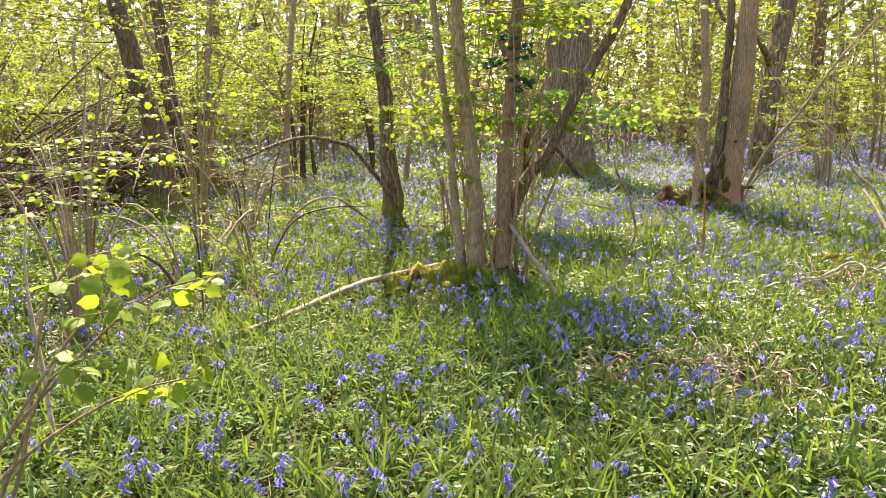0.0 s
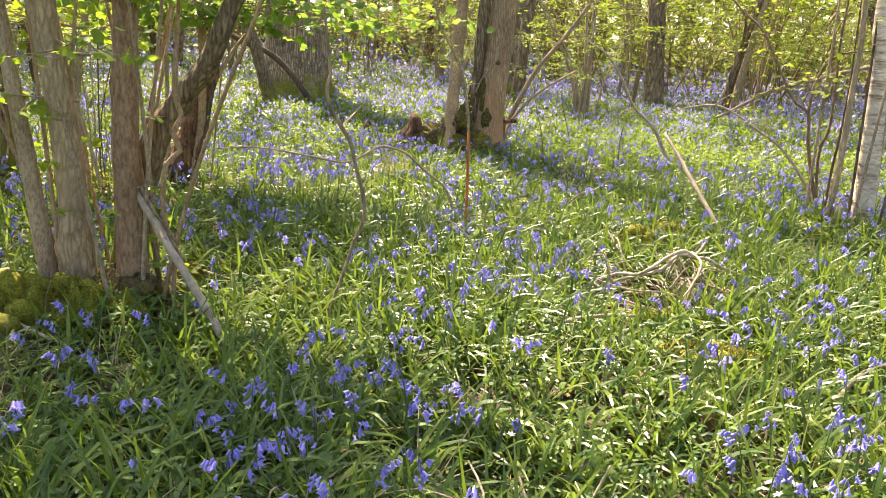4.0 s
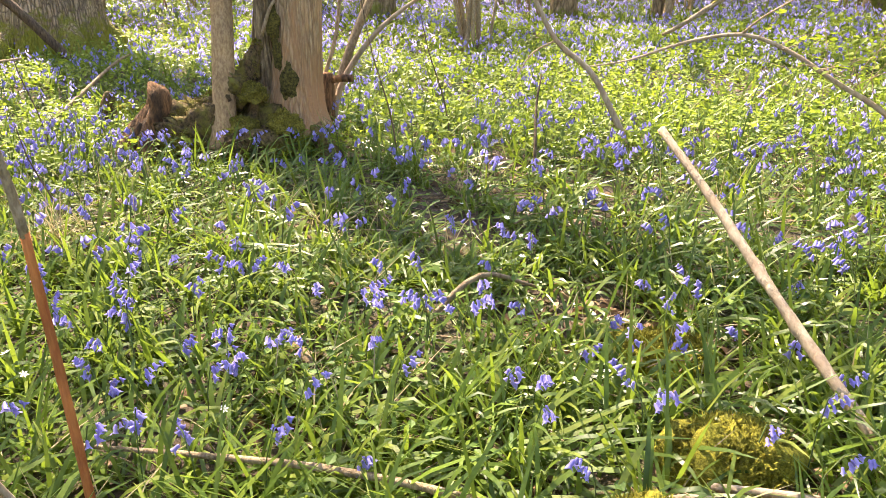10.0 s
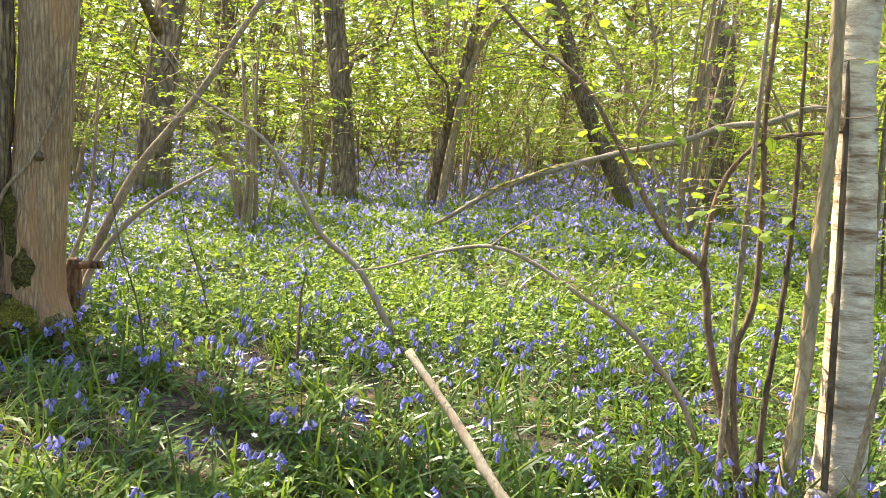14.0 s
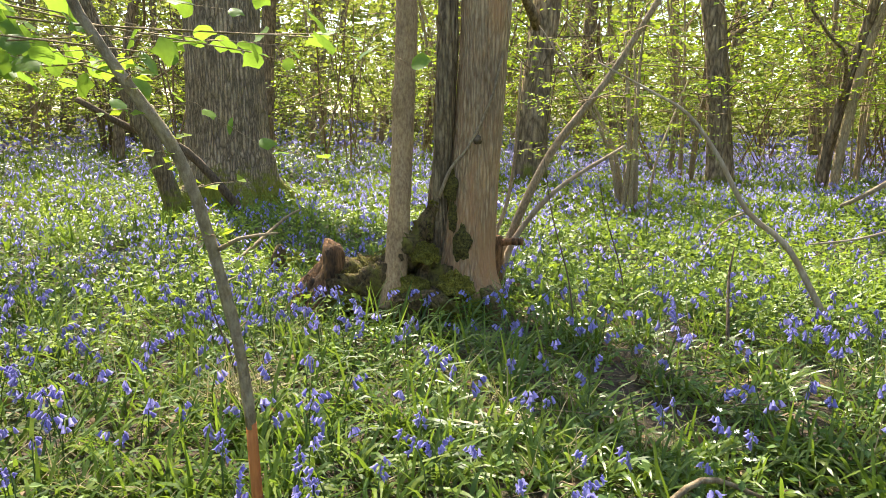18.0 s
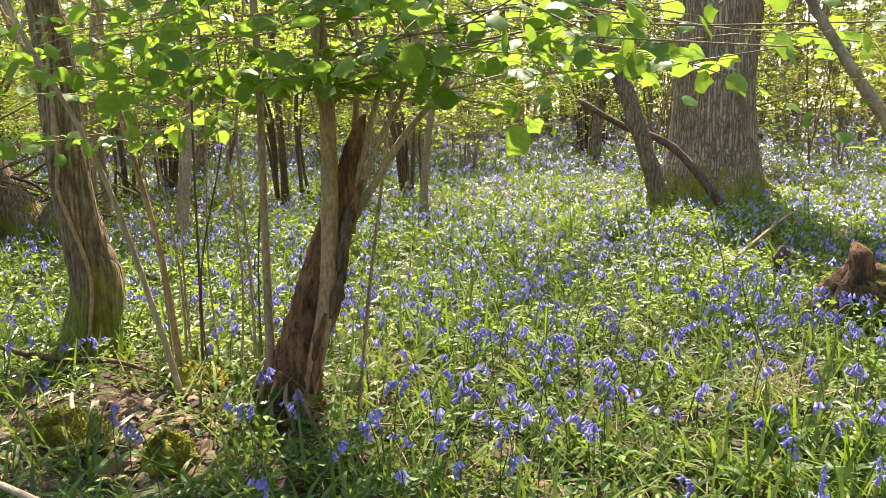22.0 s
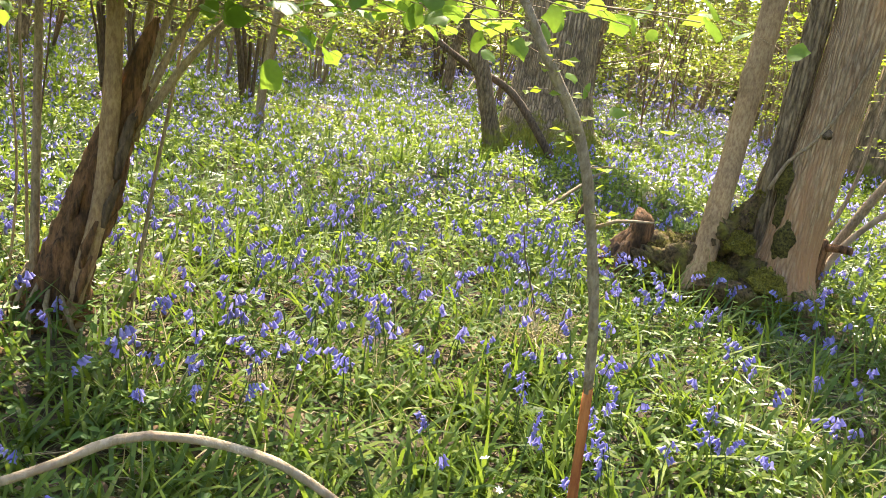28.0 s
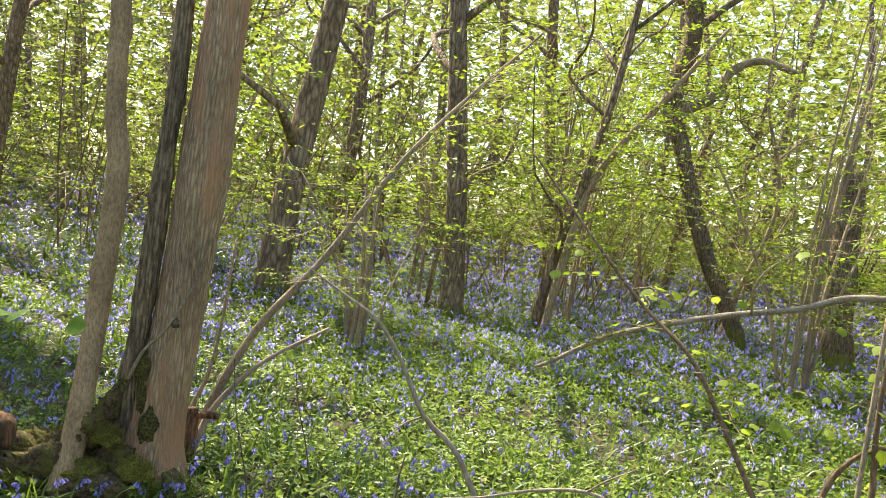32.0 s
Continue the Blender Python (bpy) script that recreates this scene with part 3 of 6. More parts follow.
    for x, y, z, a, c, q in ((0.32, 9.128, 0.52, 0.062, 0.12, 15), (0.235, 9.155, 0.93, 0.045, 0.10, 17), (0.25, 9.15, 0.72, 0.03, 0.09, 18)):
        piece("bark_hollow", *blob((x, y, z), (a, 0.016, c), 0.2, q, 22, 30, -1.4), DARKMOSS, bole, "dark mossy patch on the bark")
    piece("bark_knot", *blob((0.415, 9.165, 1.245), (0.03, 0.03, 0.03), 0.2, 16, 8, 12, -1.2), DARKTWIG, bole)
    stem(bole, "creeper", [(0.16, 9.12, 0.85, 0.012), (0.24, 9.13, 1.05, 0.012), (0.36, 9.15, 1.2, 0.011), (0.5, 9.18, 1.5, 0.009), (0.57, 9.25, 1.8, 0.006)], TWIG, 6, 0.05)
    # cut poles and shoots that lean out on the far side
    stem(ob, "leaning_pole", [(0.45, 9.95, 0.0, 0.036), (0.60, 10.0, 0.5, 0.036), (0.89, 10.02, 1.12, 0.032), (1.35, 10.05, 1.75, 0.027), (1.95, 10.15, 2.7, 0.02), (2.9, 10.3, 3.8, 0.01)], TWIG, 9, 0.1, 0.04, 20, "pale leaning pole")
    stem(ob, "leaning_pole", [(0.5, 9.85, 0.05, 0.026), (0.62, 9.9, 0.45, 0.024), (0.95, 9.95, 0.85, 0.018), (1.45, 10.0, 1.18, 0.012)], PEELED, 8, 0.1, 0.04, 21, "pale leaning pole")
    stem(ob, "leaning_pole", [(0.36, 9.75, 0.0, 0.022), (0.45, 9.8, 0.4, 0.018), (0.6, 9.85, 0.9, 0.014), (0.66, 9.9, 1.8, 0.008)], TWIG, 7, 0.1, 0.03, 22)
    stem(ob, "cut_stub", [(0.42, 9.8, 0.40, 0.035), (0.56, 9.75, 0.46, 0.03), (0.70, 9.7, 0.47, 0.026)], ROTTEN, 10, 0.05, 0.08, 23)
    stem(ob, "cut_stub", [(0.48, 9.75, 0.0, 0.07), (0.5, 9.76, 0.3, 0.055), (0.5, 9.76, 0.5, 0.04)], ROTTEN, 12, 0.05, 0.14, 24)
    fo = Foliage(31)
    rng = fo.rng
    for k in range(34):
        q = rng.uniform(0, 1)
        p = (1.0 + 1.7 * q, 10.0 + 0.25 * q, 1.4 + 2.2 * q)
        fo.spray(p, (rng.normal(0.5, 0.7), rng.normal(0, 0.7), rng.normal(0.3, 0.3)), rng.uniform(0.4, 0.9), 9, 0.055)
    for k in range(12):
        a, z = rng.uniform(0, 6.28), rng.uniform(5, 11)
        fo.bough((0.6, 9.4, z), (np.cos(a), np.sin(a), 0.35), rng.uniform(1.5, 3.2), 7, 9, 0.11)
    fo.put(ob, TWIG, SPRING_LEAF)


# ---- the oak and the leaning trunk before it ----
def build_oak():
    ob = thing("oak_tree", -4.1, 15.3, label="massive oak trunk with deeply furrowed bark and mossy foot", category="tree")
    z = height(-4.1, 15.3)
    stem(ob, "trunk", [(-4.08, 15.3, z - 0.2, 0.86), (-4.09, 15.3, z + 0.1, 0.74), (-4.11, 15.3, z + 0.5, 0.68), (-4.12, 15.3, z + 1.0, 0.585), (-4.13, 15.3, z + 2.2, 0.53), (-4.15, 15.3, z + 4.5, 0.50), (-4.12, 15.35, z + 9, 0.34), (-4.0, 15.4, z + 13, 0.10)], OAK, 64, 0.07, 0.03, 11, flute=0.09)
    for q, a in enumerate((0.6, 2.0, 3.7, 5.2)):
        c, s = np.cos(a), np.sin(a)
        stem(ob, "limb", [(-4.14 + 0.1 * c, 15.3 + 0.1 * s, z + 4.4, 0.26), (-4.14 + 0.9 * c, 15.3 + 0.9 * s, z + 5.6, 0.2), (-4.14 + 2.2 * c, 15.3 + 2.2 * s, z + 7.2, 0.14), (-4.14 + 3.2 * c, 15.3 + 3.2 * s, z + 10, 0.05)], OAK, 14, 0.3, 0.06, 60 + q)
    for a, l in ((2.9, 1.15), (0.25, 1.2), (-0.9, 1.1), (-2.1, 1.15), (1.6, 1.1)):
        c, s = np.cos(a), np.sin(a)
        stem(ob, "root", [(-4.1 + c * 0.38, 15.3 + s * 0.38, z + 0.75, 0.10), (-4.1 + c * 0.60, 15.3 + s * 0.60, z + 0.32, 0.17), (-4.1 + c * 0.82, 15.3 + s * 0.82, z + 0.08, 0.16), (-4.1 + c * l, 15.3 + s * l, z - 0.15, 0.09)], OAK, 12, 0.07, 0.06, int(a * 10) + 40, "mossy root flare")
    fo = Foliage(32, fine=False)
    for k in range(22):
        a, h = fo.rng.uniform(0, 6.28), fo.rng.uniform(6, 13)
        fo.bough((-4.1, 15.3, z + h), (np.cos(a), np.sin(a), 0.3), fo.rng.uniform(2, 4.5), 7, 10, 0.12, 0.03)
    fo.put(ob, DARKTWIG, SPRING_LEAF)

    ln = thing("leaning_tree", -4.0, 13.3, label="slim brown trunk leaning over beside the oak", category="tree")
    z = height(-4.0, 13.3)
    # the dark bark colour stands in for the shade on this trunk
    stem(ln, "trunk", [(-3.97, 13.31, z - 0.1, 0.16), (-3.99, 13.3, 0.28, 0.137), (-4.11, 13.24, 0.74, 0.121), (-4.28, 13.15, 1.34, 0.112), (-4.51, 13.03, 2.0, 0.103), (-4.71, 12.93, 2.5, 0.095), (-5.3, 12.7, 4.2, 0.07), (-6, 12.5, 6, 0.03)], MOSSY, 14, 0.1, 0.07, 12, knots=4)
    fo = Foliage(33)
    for k in range(18):
        q = fo.rng.uniform(0.3, 1)
        fo.bough((-4.5 - 1.5 * q, 13.0 - 0.5 * q, 2 + 3.8 * q), (fo.rng.normal(), fo.rng.normal(), 0.2), fo.rng.uniform(0.7, 1.5), 5, 8, 0.06)
    fo.put(ln, DARKTWIG, SPRING_LEAF)
    br = thing("fallen_branch", -3.96, 13.62, label="dark dead branch propped against the leaning trunk", category="branch")
    stem(br, "branch", [(-3.3, 13.9, height(-3.3, 13.9) + 0.05, 0.06), (-3.96, 13.62, 0.95, 0.054), (-4.55, 13.32, 1.25, 0.046), (-5.09, 13.05, 1.61, 0.038)], DARKTWIG, 9, 0.12, 0.05, 13)


# ---- the hollow, rotten hazel and the rods round it ----
def build_hollow_hazel():
    ob = thing("hollow_hazel", -2.25, 5.82, label="rotten hollow hazel stool with one live stem and dead rods", category="tree")
    stem(ob, "rotten_trunk", [(-2.30, 5.78, -0.1, 0.19), (-2.284, 5.795, 0.06, 0.130), (-2.258, 5.825, 0.265, 0.108), (-2.215, 5.873, 0.485, 0.093), (-2.148, 5.95, 0.83, 0.070), (-2.09, 6.01, 1.09, 0.052), (-2.05, 6.05, 1.30, 0.030), (-2.02, 6.08, 1.42, 0.010)], ROTTEN, 36, 0.025, 0.13, 21, "crumbling red-brown rotten trunk", flute=0.16)
    rng = np.random.default_rng(5)
    for k in range(16):
        h = rng.uniform(0.1, 1.0)
        c = np.array([-2.29, 5.79, 0]) + np.array([0.24, 0.25, 1.0]) * h
        a = rng.uniform(3.3, 6.0)
        r = 0.145 - 0.07 * h
        p = c + np.array([np.cos(a) * r, np.sin(a) * r, 0])
        stem(ob, "bark_flake", [(*p, 0.012), (*(p + (0.02, 0.01, 0.10)), 0.022), (*(p + (0.05, 0.04, 0.22)), 0.006)], ROTTEN if k % 3 else DARKTWIG, 6, 0.03, 0.2, k)
    live = stem(ob, "live_stem", [(-2.20, 5.77, 0.0, 0.05), (-2.177, 5.81, 0.151, 0.046), (-2.104, 5.88, 0.555, 0.041), (-2.076, 5.90, 0.964, 0.038), (-2.075, 5.91, 1.404, 0.036), (-2.099, 5.90, 1.875, 0.033), (-2.2, 5.95, 3.0, 0.024), (-2.3, 6.0, 4.2, 0.01)], HAZEL, 14, 0.06, 0.035, 22, "smooth brown live stem", knots=6)
    for q, (dx, dy) in enumerate(((0.12, 0.12), (0.2, 0.22), (0.35, 0.35), (-0.02, 0.1))):
        stem(ob, "dead_rod", [(-2.07, 6.02, 1.02 - 0.05 * q, 0.022), (-2.07 + dx * 0.5, 6.02 + dy * 0.5, 1.3, 0.017), (-2.07 + dx, 6.02 + dy, 1.62, 0.012), (-2.07 + dx * 1.3, 6.0 + dy * 1.3, 2.1, 0.006)], TWIG, 7, 0.08, 0.05, 30 + q)
    stem(ob, "side_rod", [(-2.36, 5.72, -0.05, 0.022), (-2.35, 5.729, 0.3, 0.021), (-2.343, 5.736, 0.9, 0.018), (-2.339, 5.739, 1.9, 0.015), (-2.4, 5.7, 3.2, 0.008)], TWIG, 8, 0.1, 0.04, 36)
    for q in range(7):
        a = 3.4 + q * 0.42
        stem(ob, "root", [(-2.29 + 0.11 * np.cos(a), 5.79 + 0.11 * np.sin(a), 0.30 - 0.02 * q, 0.010), (-2.29 + 0.17 * np.cos(a), 5.79 + 0.17 * np.sin(a), 0.14, 0.013), (-2.29 + 0.24 * np.cos(a + 0.2), 5.79 + 0.24 * np.sin(a + 0.2), -0.02, 0.010)], DEADWOOD, 6, 0.05, 0.1, 50 + q)
    for q, off in enumerate(((0.02, 0.25),)):
        stem(ob, "side_rod", [(-2.12 + off[0], 5.8 + off[1], -0.05, 0.010), (-2.06 + off[0], 5.85 + off[1], 0.6, 0.009), (-2.0 + off[0] * 1.3, 5.95 + off[1], 1.4, 0.007), (-1.9 + off[0] * 2, 6.0 + off[1], 2.3, 0.005)], TWIG, 7, 0.1, 0.04, 60 + q)
    near = Foliage(34, BROAD_LEAF, 0.75)
    rng = near.rng
    ends = ((-1.9, 6.0, 1.5), (-1.6, 5.5, 1.95), (-2.0, 5.5, 1.5), (-1.2, 5.75, 1.98), (-1.75, 6.2, 1.72), (-0.6, 5.6, 1.98), (-3.0, 5.2, 1.95), (-2.9, 5.1, 1.62), (-2.75, 5.25, 1.78), (-2.35, 5.2, 1.60), (-1.9, 5.35, 1.70), (-1.4, 5.5, 1.76), (-0.9, 5.7, 1.80), (-0.45, 5.9, 1.82), (-0.9, 5.3, 1.86), (-1.5, 5.9, 1.62), (-1.1, 6.2, 1.75), (-3.2, 5.0, 1.72), (-3.35, 5.3, 1.84), (-2.5, 5.6, 1.50), (-0.35, 5.55, 1.88), (-1.75, 5.6, 1.88), (-2.2, 5.0, 1.85), (-0.7, 6.3, 1.72), (-1.3, 6.1, 1.45), (-2.9, 5.5, 1.35), (-2.6, 5.3, 1.42), (-1.0, 5.9, 1.55), (0.15, 6.05, 1.84), (-0.15, 5.75, 1.78), (-0.25, 6.2, 1.72), (-0.6, 5.85, 1.70), (0.0, 5.5, 1.92), (-0.8, 5.6, 1.68), (-0.1, 6.4, 1.80))
    for e in ends:
        start = np.array((-2.10, 5.9, rng.uniform(1.5, 1.95)))
        way = np.array(e) - start
        near.bough(start, way + (0, 0, 0.08), np.linalg.norm(way) * 1.05, 3, 6, 0.088, 0.006, 0.12)
    for k in range(24):
        a = rng.uniform(0, 6.28)
        near.bough((-2.2, 5.95, rng.uniform(2.0, 4.0)), (np.cos(a), np.sin(a), 0.25), rng.uniform(0.6, 1.5), 5, 7, 0.08)
    near.put(ob, TWIG, NEAR_LEAF, "foliage", "broad toothed fresh green leaves")

    rods = thing("hazel_rods", -3.1, 5.75, label="clump of thin upright hazel rods from one mossy stool", category="shrub")
    stem(rods, "rod", [(-2.92, 5.62, -0.15, 0.0195), (-2.986, 5.521, 0.421, 0.01575), (-3.103, 5.344, 1.211, 0.01275), (-3.276, 5.082, 1.907, 0.01125), (-3.6, 4.7, 3.0, 0.006)], PEELED, 9, 0.1, 0.03, 71, "pale leaning rod")
    stem(rods, "rod", [(-3.12, 5.72, -0.05, 0.021), (-3.149, 5.681, 0.561, 0.0165), (-3.178, 5.64, 0.902, 0.01575), (-3.253, 5.535, 1.561, 0.0135), (-3.281, 5.495, 1.995, 0.012), (-3.3, 5.4, 3.2, 0.00525)], HAZEL, 9, 0.1, 0.05, 72, "reddish peeling rod")
    lay = ((-3.107, 5.74, -3.165, 5.66, 0.012), (-3.062, 5.803, -3.031, 5.847, 0.012), (-2.895, 6.038, -2.887, 6.049, 0.014), (-3.08, 5.77, -3.10, 5.80, 0.010), (-3.02, 5.82, -2.96, 5.93, 0.009), (-3.16, 5.70, -3.22, 5.62, 0.009), (-2.94, 5.96, -2.93, 5.99, 0.011), (-2.87, 6.06, -2.80, 6.12, 0.009), (-2.98, 5.88, -2.99, 5.90, 0.008))
    for q, (x0, y0, x1, y1, r) in enumerate(lay):
        j = np.random.default_rng(q).normal(0, 0.02, 6)
        r *= 0.58
        stem(rods, "rod", [(x0, y0, -0.05, r * 1.2), (x0 + j[0], y0 + j[1], 0.6, r), (x1 + j[2], y1 + j[3], 1.4, r * 0.85), (x1 + j[4], y1 + j[5], 2.1, r * 0.7), (x1 + 4 * j[4], y1 + 4 * j[5], 3.1, r * 0.4)], DARKTWIG if q % 3 == 1 else TWIG, 7, 0.12, 0.04, 80 + q)
    piece("moss_pad", *blob((-3.07, 5.76, 0.0), (0.17, 0.14, 0.11), 0.2, 81), MOSS_MAT, rods, "mossy stool")
    fo = Foliage(35, BROAD_LEAF, 0.75)
    for k in range(34):
        a = fo.rng.uniform(0, 6.28)
        fo.spray((-3.1 + fo.rng.normal(0, 0.15), 5.7 + fo.rng.normal(0, 0.15), fo.rng.uniform(1.25, 3.0)), (np.cos(a), np.sin(a), 0.2), fo.rng.uniform(0.3, 0.9), 6, 0.095)
    fo.put(rods, TWIG, NEAR_LEAF, "foliage", "broad fresh green leaves")


def build_left_trees():
    ob = thing("curved_tree", -3.95, 5.65, label="curved mossy trunk with creeper stems and furrowed bark", category="tree")
    bole = stem(ob, "trunk", [(-3.98, 5.60, -0.12, 0.22), (-3.975, 5.60, 0.02, 0.175), (-3.956, 5.639, 0.214, 0.143), (-3.935, 5.677, 0.471, 0.134), (-3.956, 5.639, 0.723, 0.120), (-3.978, 5.599, 1.077, 0.108), (-3.986, 5.584, 1.492, 0.096), (-3.994, 5.569, 1.896, 0.087), (-4.06, 5.5, 2.6, 0.08), (-4.3, 5.4, 4.5, 0.06), (-4.5, 5.3, 7, 0.03)], MOSSY, 24, 0.06, 0.05, 91, flute=0.10, knots=4)
    stem(bole, "creeper", [(-3.86, 5.53, -0.03, 0.010), (-3.80, 5.58, 0.5, 0.011), (-3.88, 5.52, 0.88, 0.013), (-3.93, 5.50, 1.05, 0.013), (-3.88, 5.50, 1.3, 0.011), (-3.9, 5.49, 2.0, 0.008)], HAZEL, 7, 0.06, 0.06, 92)
    fo = Foliage(36, BROAD_LEAF, 0.7)
    for k in range(26):
        a = fo.rng.uniform(0, 6.28)
        fo.bough((-4.05, 5.5, fo.rng.uniform(1.9, 5.5)), (np.cos(a), np.sin(a), 0.15), fo.rng.uniform(0.7, 1.6), 5, 7, 0.065)
    fo.put(ob, DARKTWIG, NEAR_LEAF)
    st = thing("dead_stick", -3.7, 5.3, label="dark forked dead stick lying by the curved trunk", category="stick")
    stem(st, "stick", [(-4.35, 4.9, 0.5, 0.010), (-4.0, 5.1, 0.22, 0.015), (-3.75, 5.3, 0.13, 0.018), (-3.45, 5.5, 0.12, 0.014), (-3.15, 5.62, 0.07, 0.008)], DARKTWIG, 7, 0.06, 0.1, 93)

    fm = thing("mossy_tree", -7.7, 5.1, label="leaning old tree with mossy flared foot", category="tree")
    z = height(-7.7, 5.1)
    stem(fm, "trunk", [(-7.69, 5.12, z - 0.1, 0.36), (-7.7, 5.10, z + 0.2, 0.27), (-7.71, 5.06, z + 0.55, 0.19), (-7.72, 5.0, 1.19, 0.156), (-7.755, 4.855, 1.84, 0.130), (-7.80, 4.64, 2.5, 0.12), (-7.95, 4.3, 4.5, 0.09), (-8, 4, 8, 0.04)], MOSSY, 22, 0.08, 0.06, 94, flute=0.16, knots=3)
    fo = Foliage(37, fine=False)
    for k in range(34):
        a = fo.rng.uniform(0, 6.28)
        fo.bough((-7.9, 4.4, fo.rng.uniform(1.8, 7)), (np.cos(a), np.sin(a), 0.15), fo.rng.uniform(1.0, 2.4), 6, 9, 0.065)
    fo.put(fm, DARKTWIG, HAZEL_LEAF)

    f2 = thing("mossy_stump_tree", -8.95, 7.3, label="dark tree on a broken mossy stump", category="tree")
    z = height(-8.95, 7.3)
    stem(f2, "trunk", [(-8.93, 7.3, z - 0.1, 0.34), (-8.96, 7.27, z + 0.2, 0.27), (-9.07, 7.02, 0.87, 0.155), (-9.147, 6.845, 1.85, 0.126), (-9.18, 6.77, 2.66, 0.118), (-9.3, 6.6, 5, 0.08), (-9.4, 6.5, 8, 0.03)], MOSSY, 18, 0.1, 0.07, 95, flute=0.12)
    stem(f2, "stump", [(-8.75, 7.45, z - 0.1, 0.26), (-8.7, 7.5, z + 0.3, 0.2), (-8.62, 7.55, z + 0.55, 0.12)], MOSSY, 14, 0.08, 0.16, 96, "broken mossy stump")
    fo = Foliage(38, fine=False)
    for k in range(30):
        a = fo.rng.uniform(0, 6.28)
        fo.bough((-9.2, 6.7, fo.rng.uniform(2.0, 7)), (np.cos(a), np.sin(a), 0.15), fo.rng.uniform(1.0, 2.4), 6, 9, 0.065)
    fo.put(f2, DARKTWIG, HAZEL_LEAF)

    pile = thing("brush_pile", -9.6, 5.9, label="heap of dead branches stacked between the mossy trees", category="brush pile")
    rng = np.random.default_rng(97)
    for k in range(290):
        c = np.array([-9.6 + rng.normal(0, 0.4), 5.6 + rng.normal(0, 1.2), 0])
        a, l = rng.normal(1.45, 0.8), rng.uniform(0.9, 2.6)
        h = height(c[0], c[1]) + abs(rng.normal(0, 1.0)) * max(0.25, 1 - abs(c[1] - 5.9) / 2.2)
        d = np.array([np.cos(a), np.sin(a), rng.normal(0.25, 0.42)])
        p, q = c + (0, 0, h + 0.1) - d * l / 2, c + (0, 0, h + 0.1) + d * l / 2
        p[2], q[2] = max(p[2], height(p[0], p[1]) + 0.02), max(q[2], height(q[0], q[1]) + 0.02)
        m = (p + q) / 2 + rng.normal(0, 0.08, 3)
        r = rng.uniform(0.006, 0.022) * (1.8 if k % 9 == 0 else 1)
        stem(pile, "dead_branch", [(*p, r), (*m, r * 0.9), (*q, r * 0.4)], (DARKTWIG, BROWNROD, DARKTWIG, DARKTWIG, DEADWOOD)[k % 5], 6, 0.25, 0.06, k)

    ar = thing("arching_branch", -3.0, 4.5, label="mossy branch arching down into the bluebells", category="branch")
    stem(ar, "branch", [(-2.98, 4.55, -0.03, 0.018), (-2.998, 4.507, 0.058, 0.020), (-3.061, 4.332, 0.326, 0.023), (-3.101, 4.221, 0.542, 0.025), (-3.157, 4.068, 0.753, 0.027), (-3.211, 3.918, 0.932, 0.027), (-3.271, 3.752, 1.105, 0.026), (-3.322, 3.611, 1.25, 0.024), (-3.374, 3.47, 1.332, 0.023), (-3.6, 2.9, 1.42, 0.020), (-3.9, 2.2, 1.2, 0.012)], MOSSY, 10, 0.05, 0.08, 98, knots=5)
    lo = thing("bent_branch", 0.5, 4.6, label="bare pale branch bowed over like a hoop near the path", category="branch")
    stem(lo, "branch", [(0.46, 5.15, -0.03, 0.009), (0.43, 5.13, 0.04, 0.009), (0.355, 5.075, 0.20, 0.009), (0.287, 5.02, 0.375, 0.009), (0.134, 4.851, 0.535, 0.009), (0.018, 4.721, 0.665, 0.009), (-0.094, 4.597, 0.721, 0.009), (-0.171, 4.511, 0.721, 0.009), (-0.256, 4.417, 0.666, 0.009), (-0.36, 4.31, 0.63, 0.0085), (-0.54, 4.15, 0.68, 0.008), (-0.9, 4.03, 0.735, 0.006), (-1.30, 4.05, 0.69, 0.003)], PEELED, 9, 0.04, 0.06, 99, knots=5)


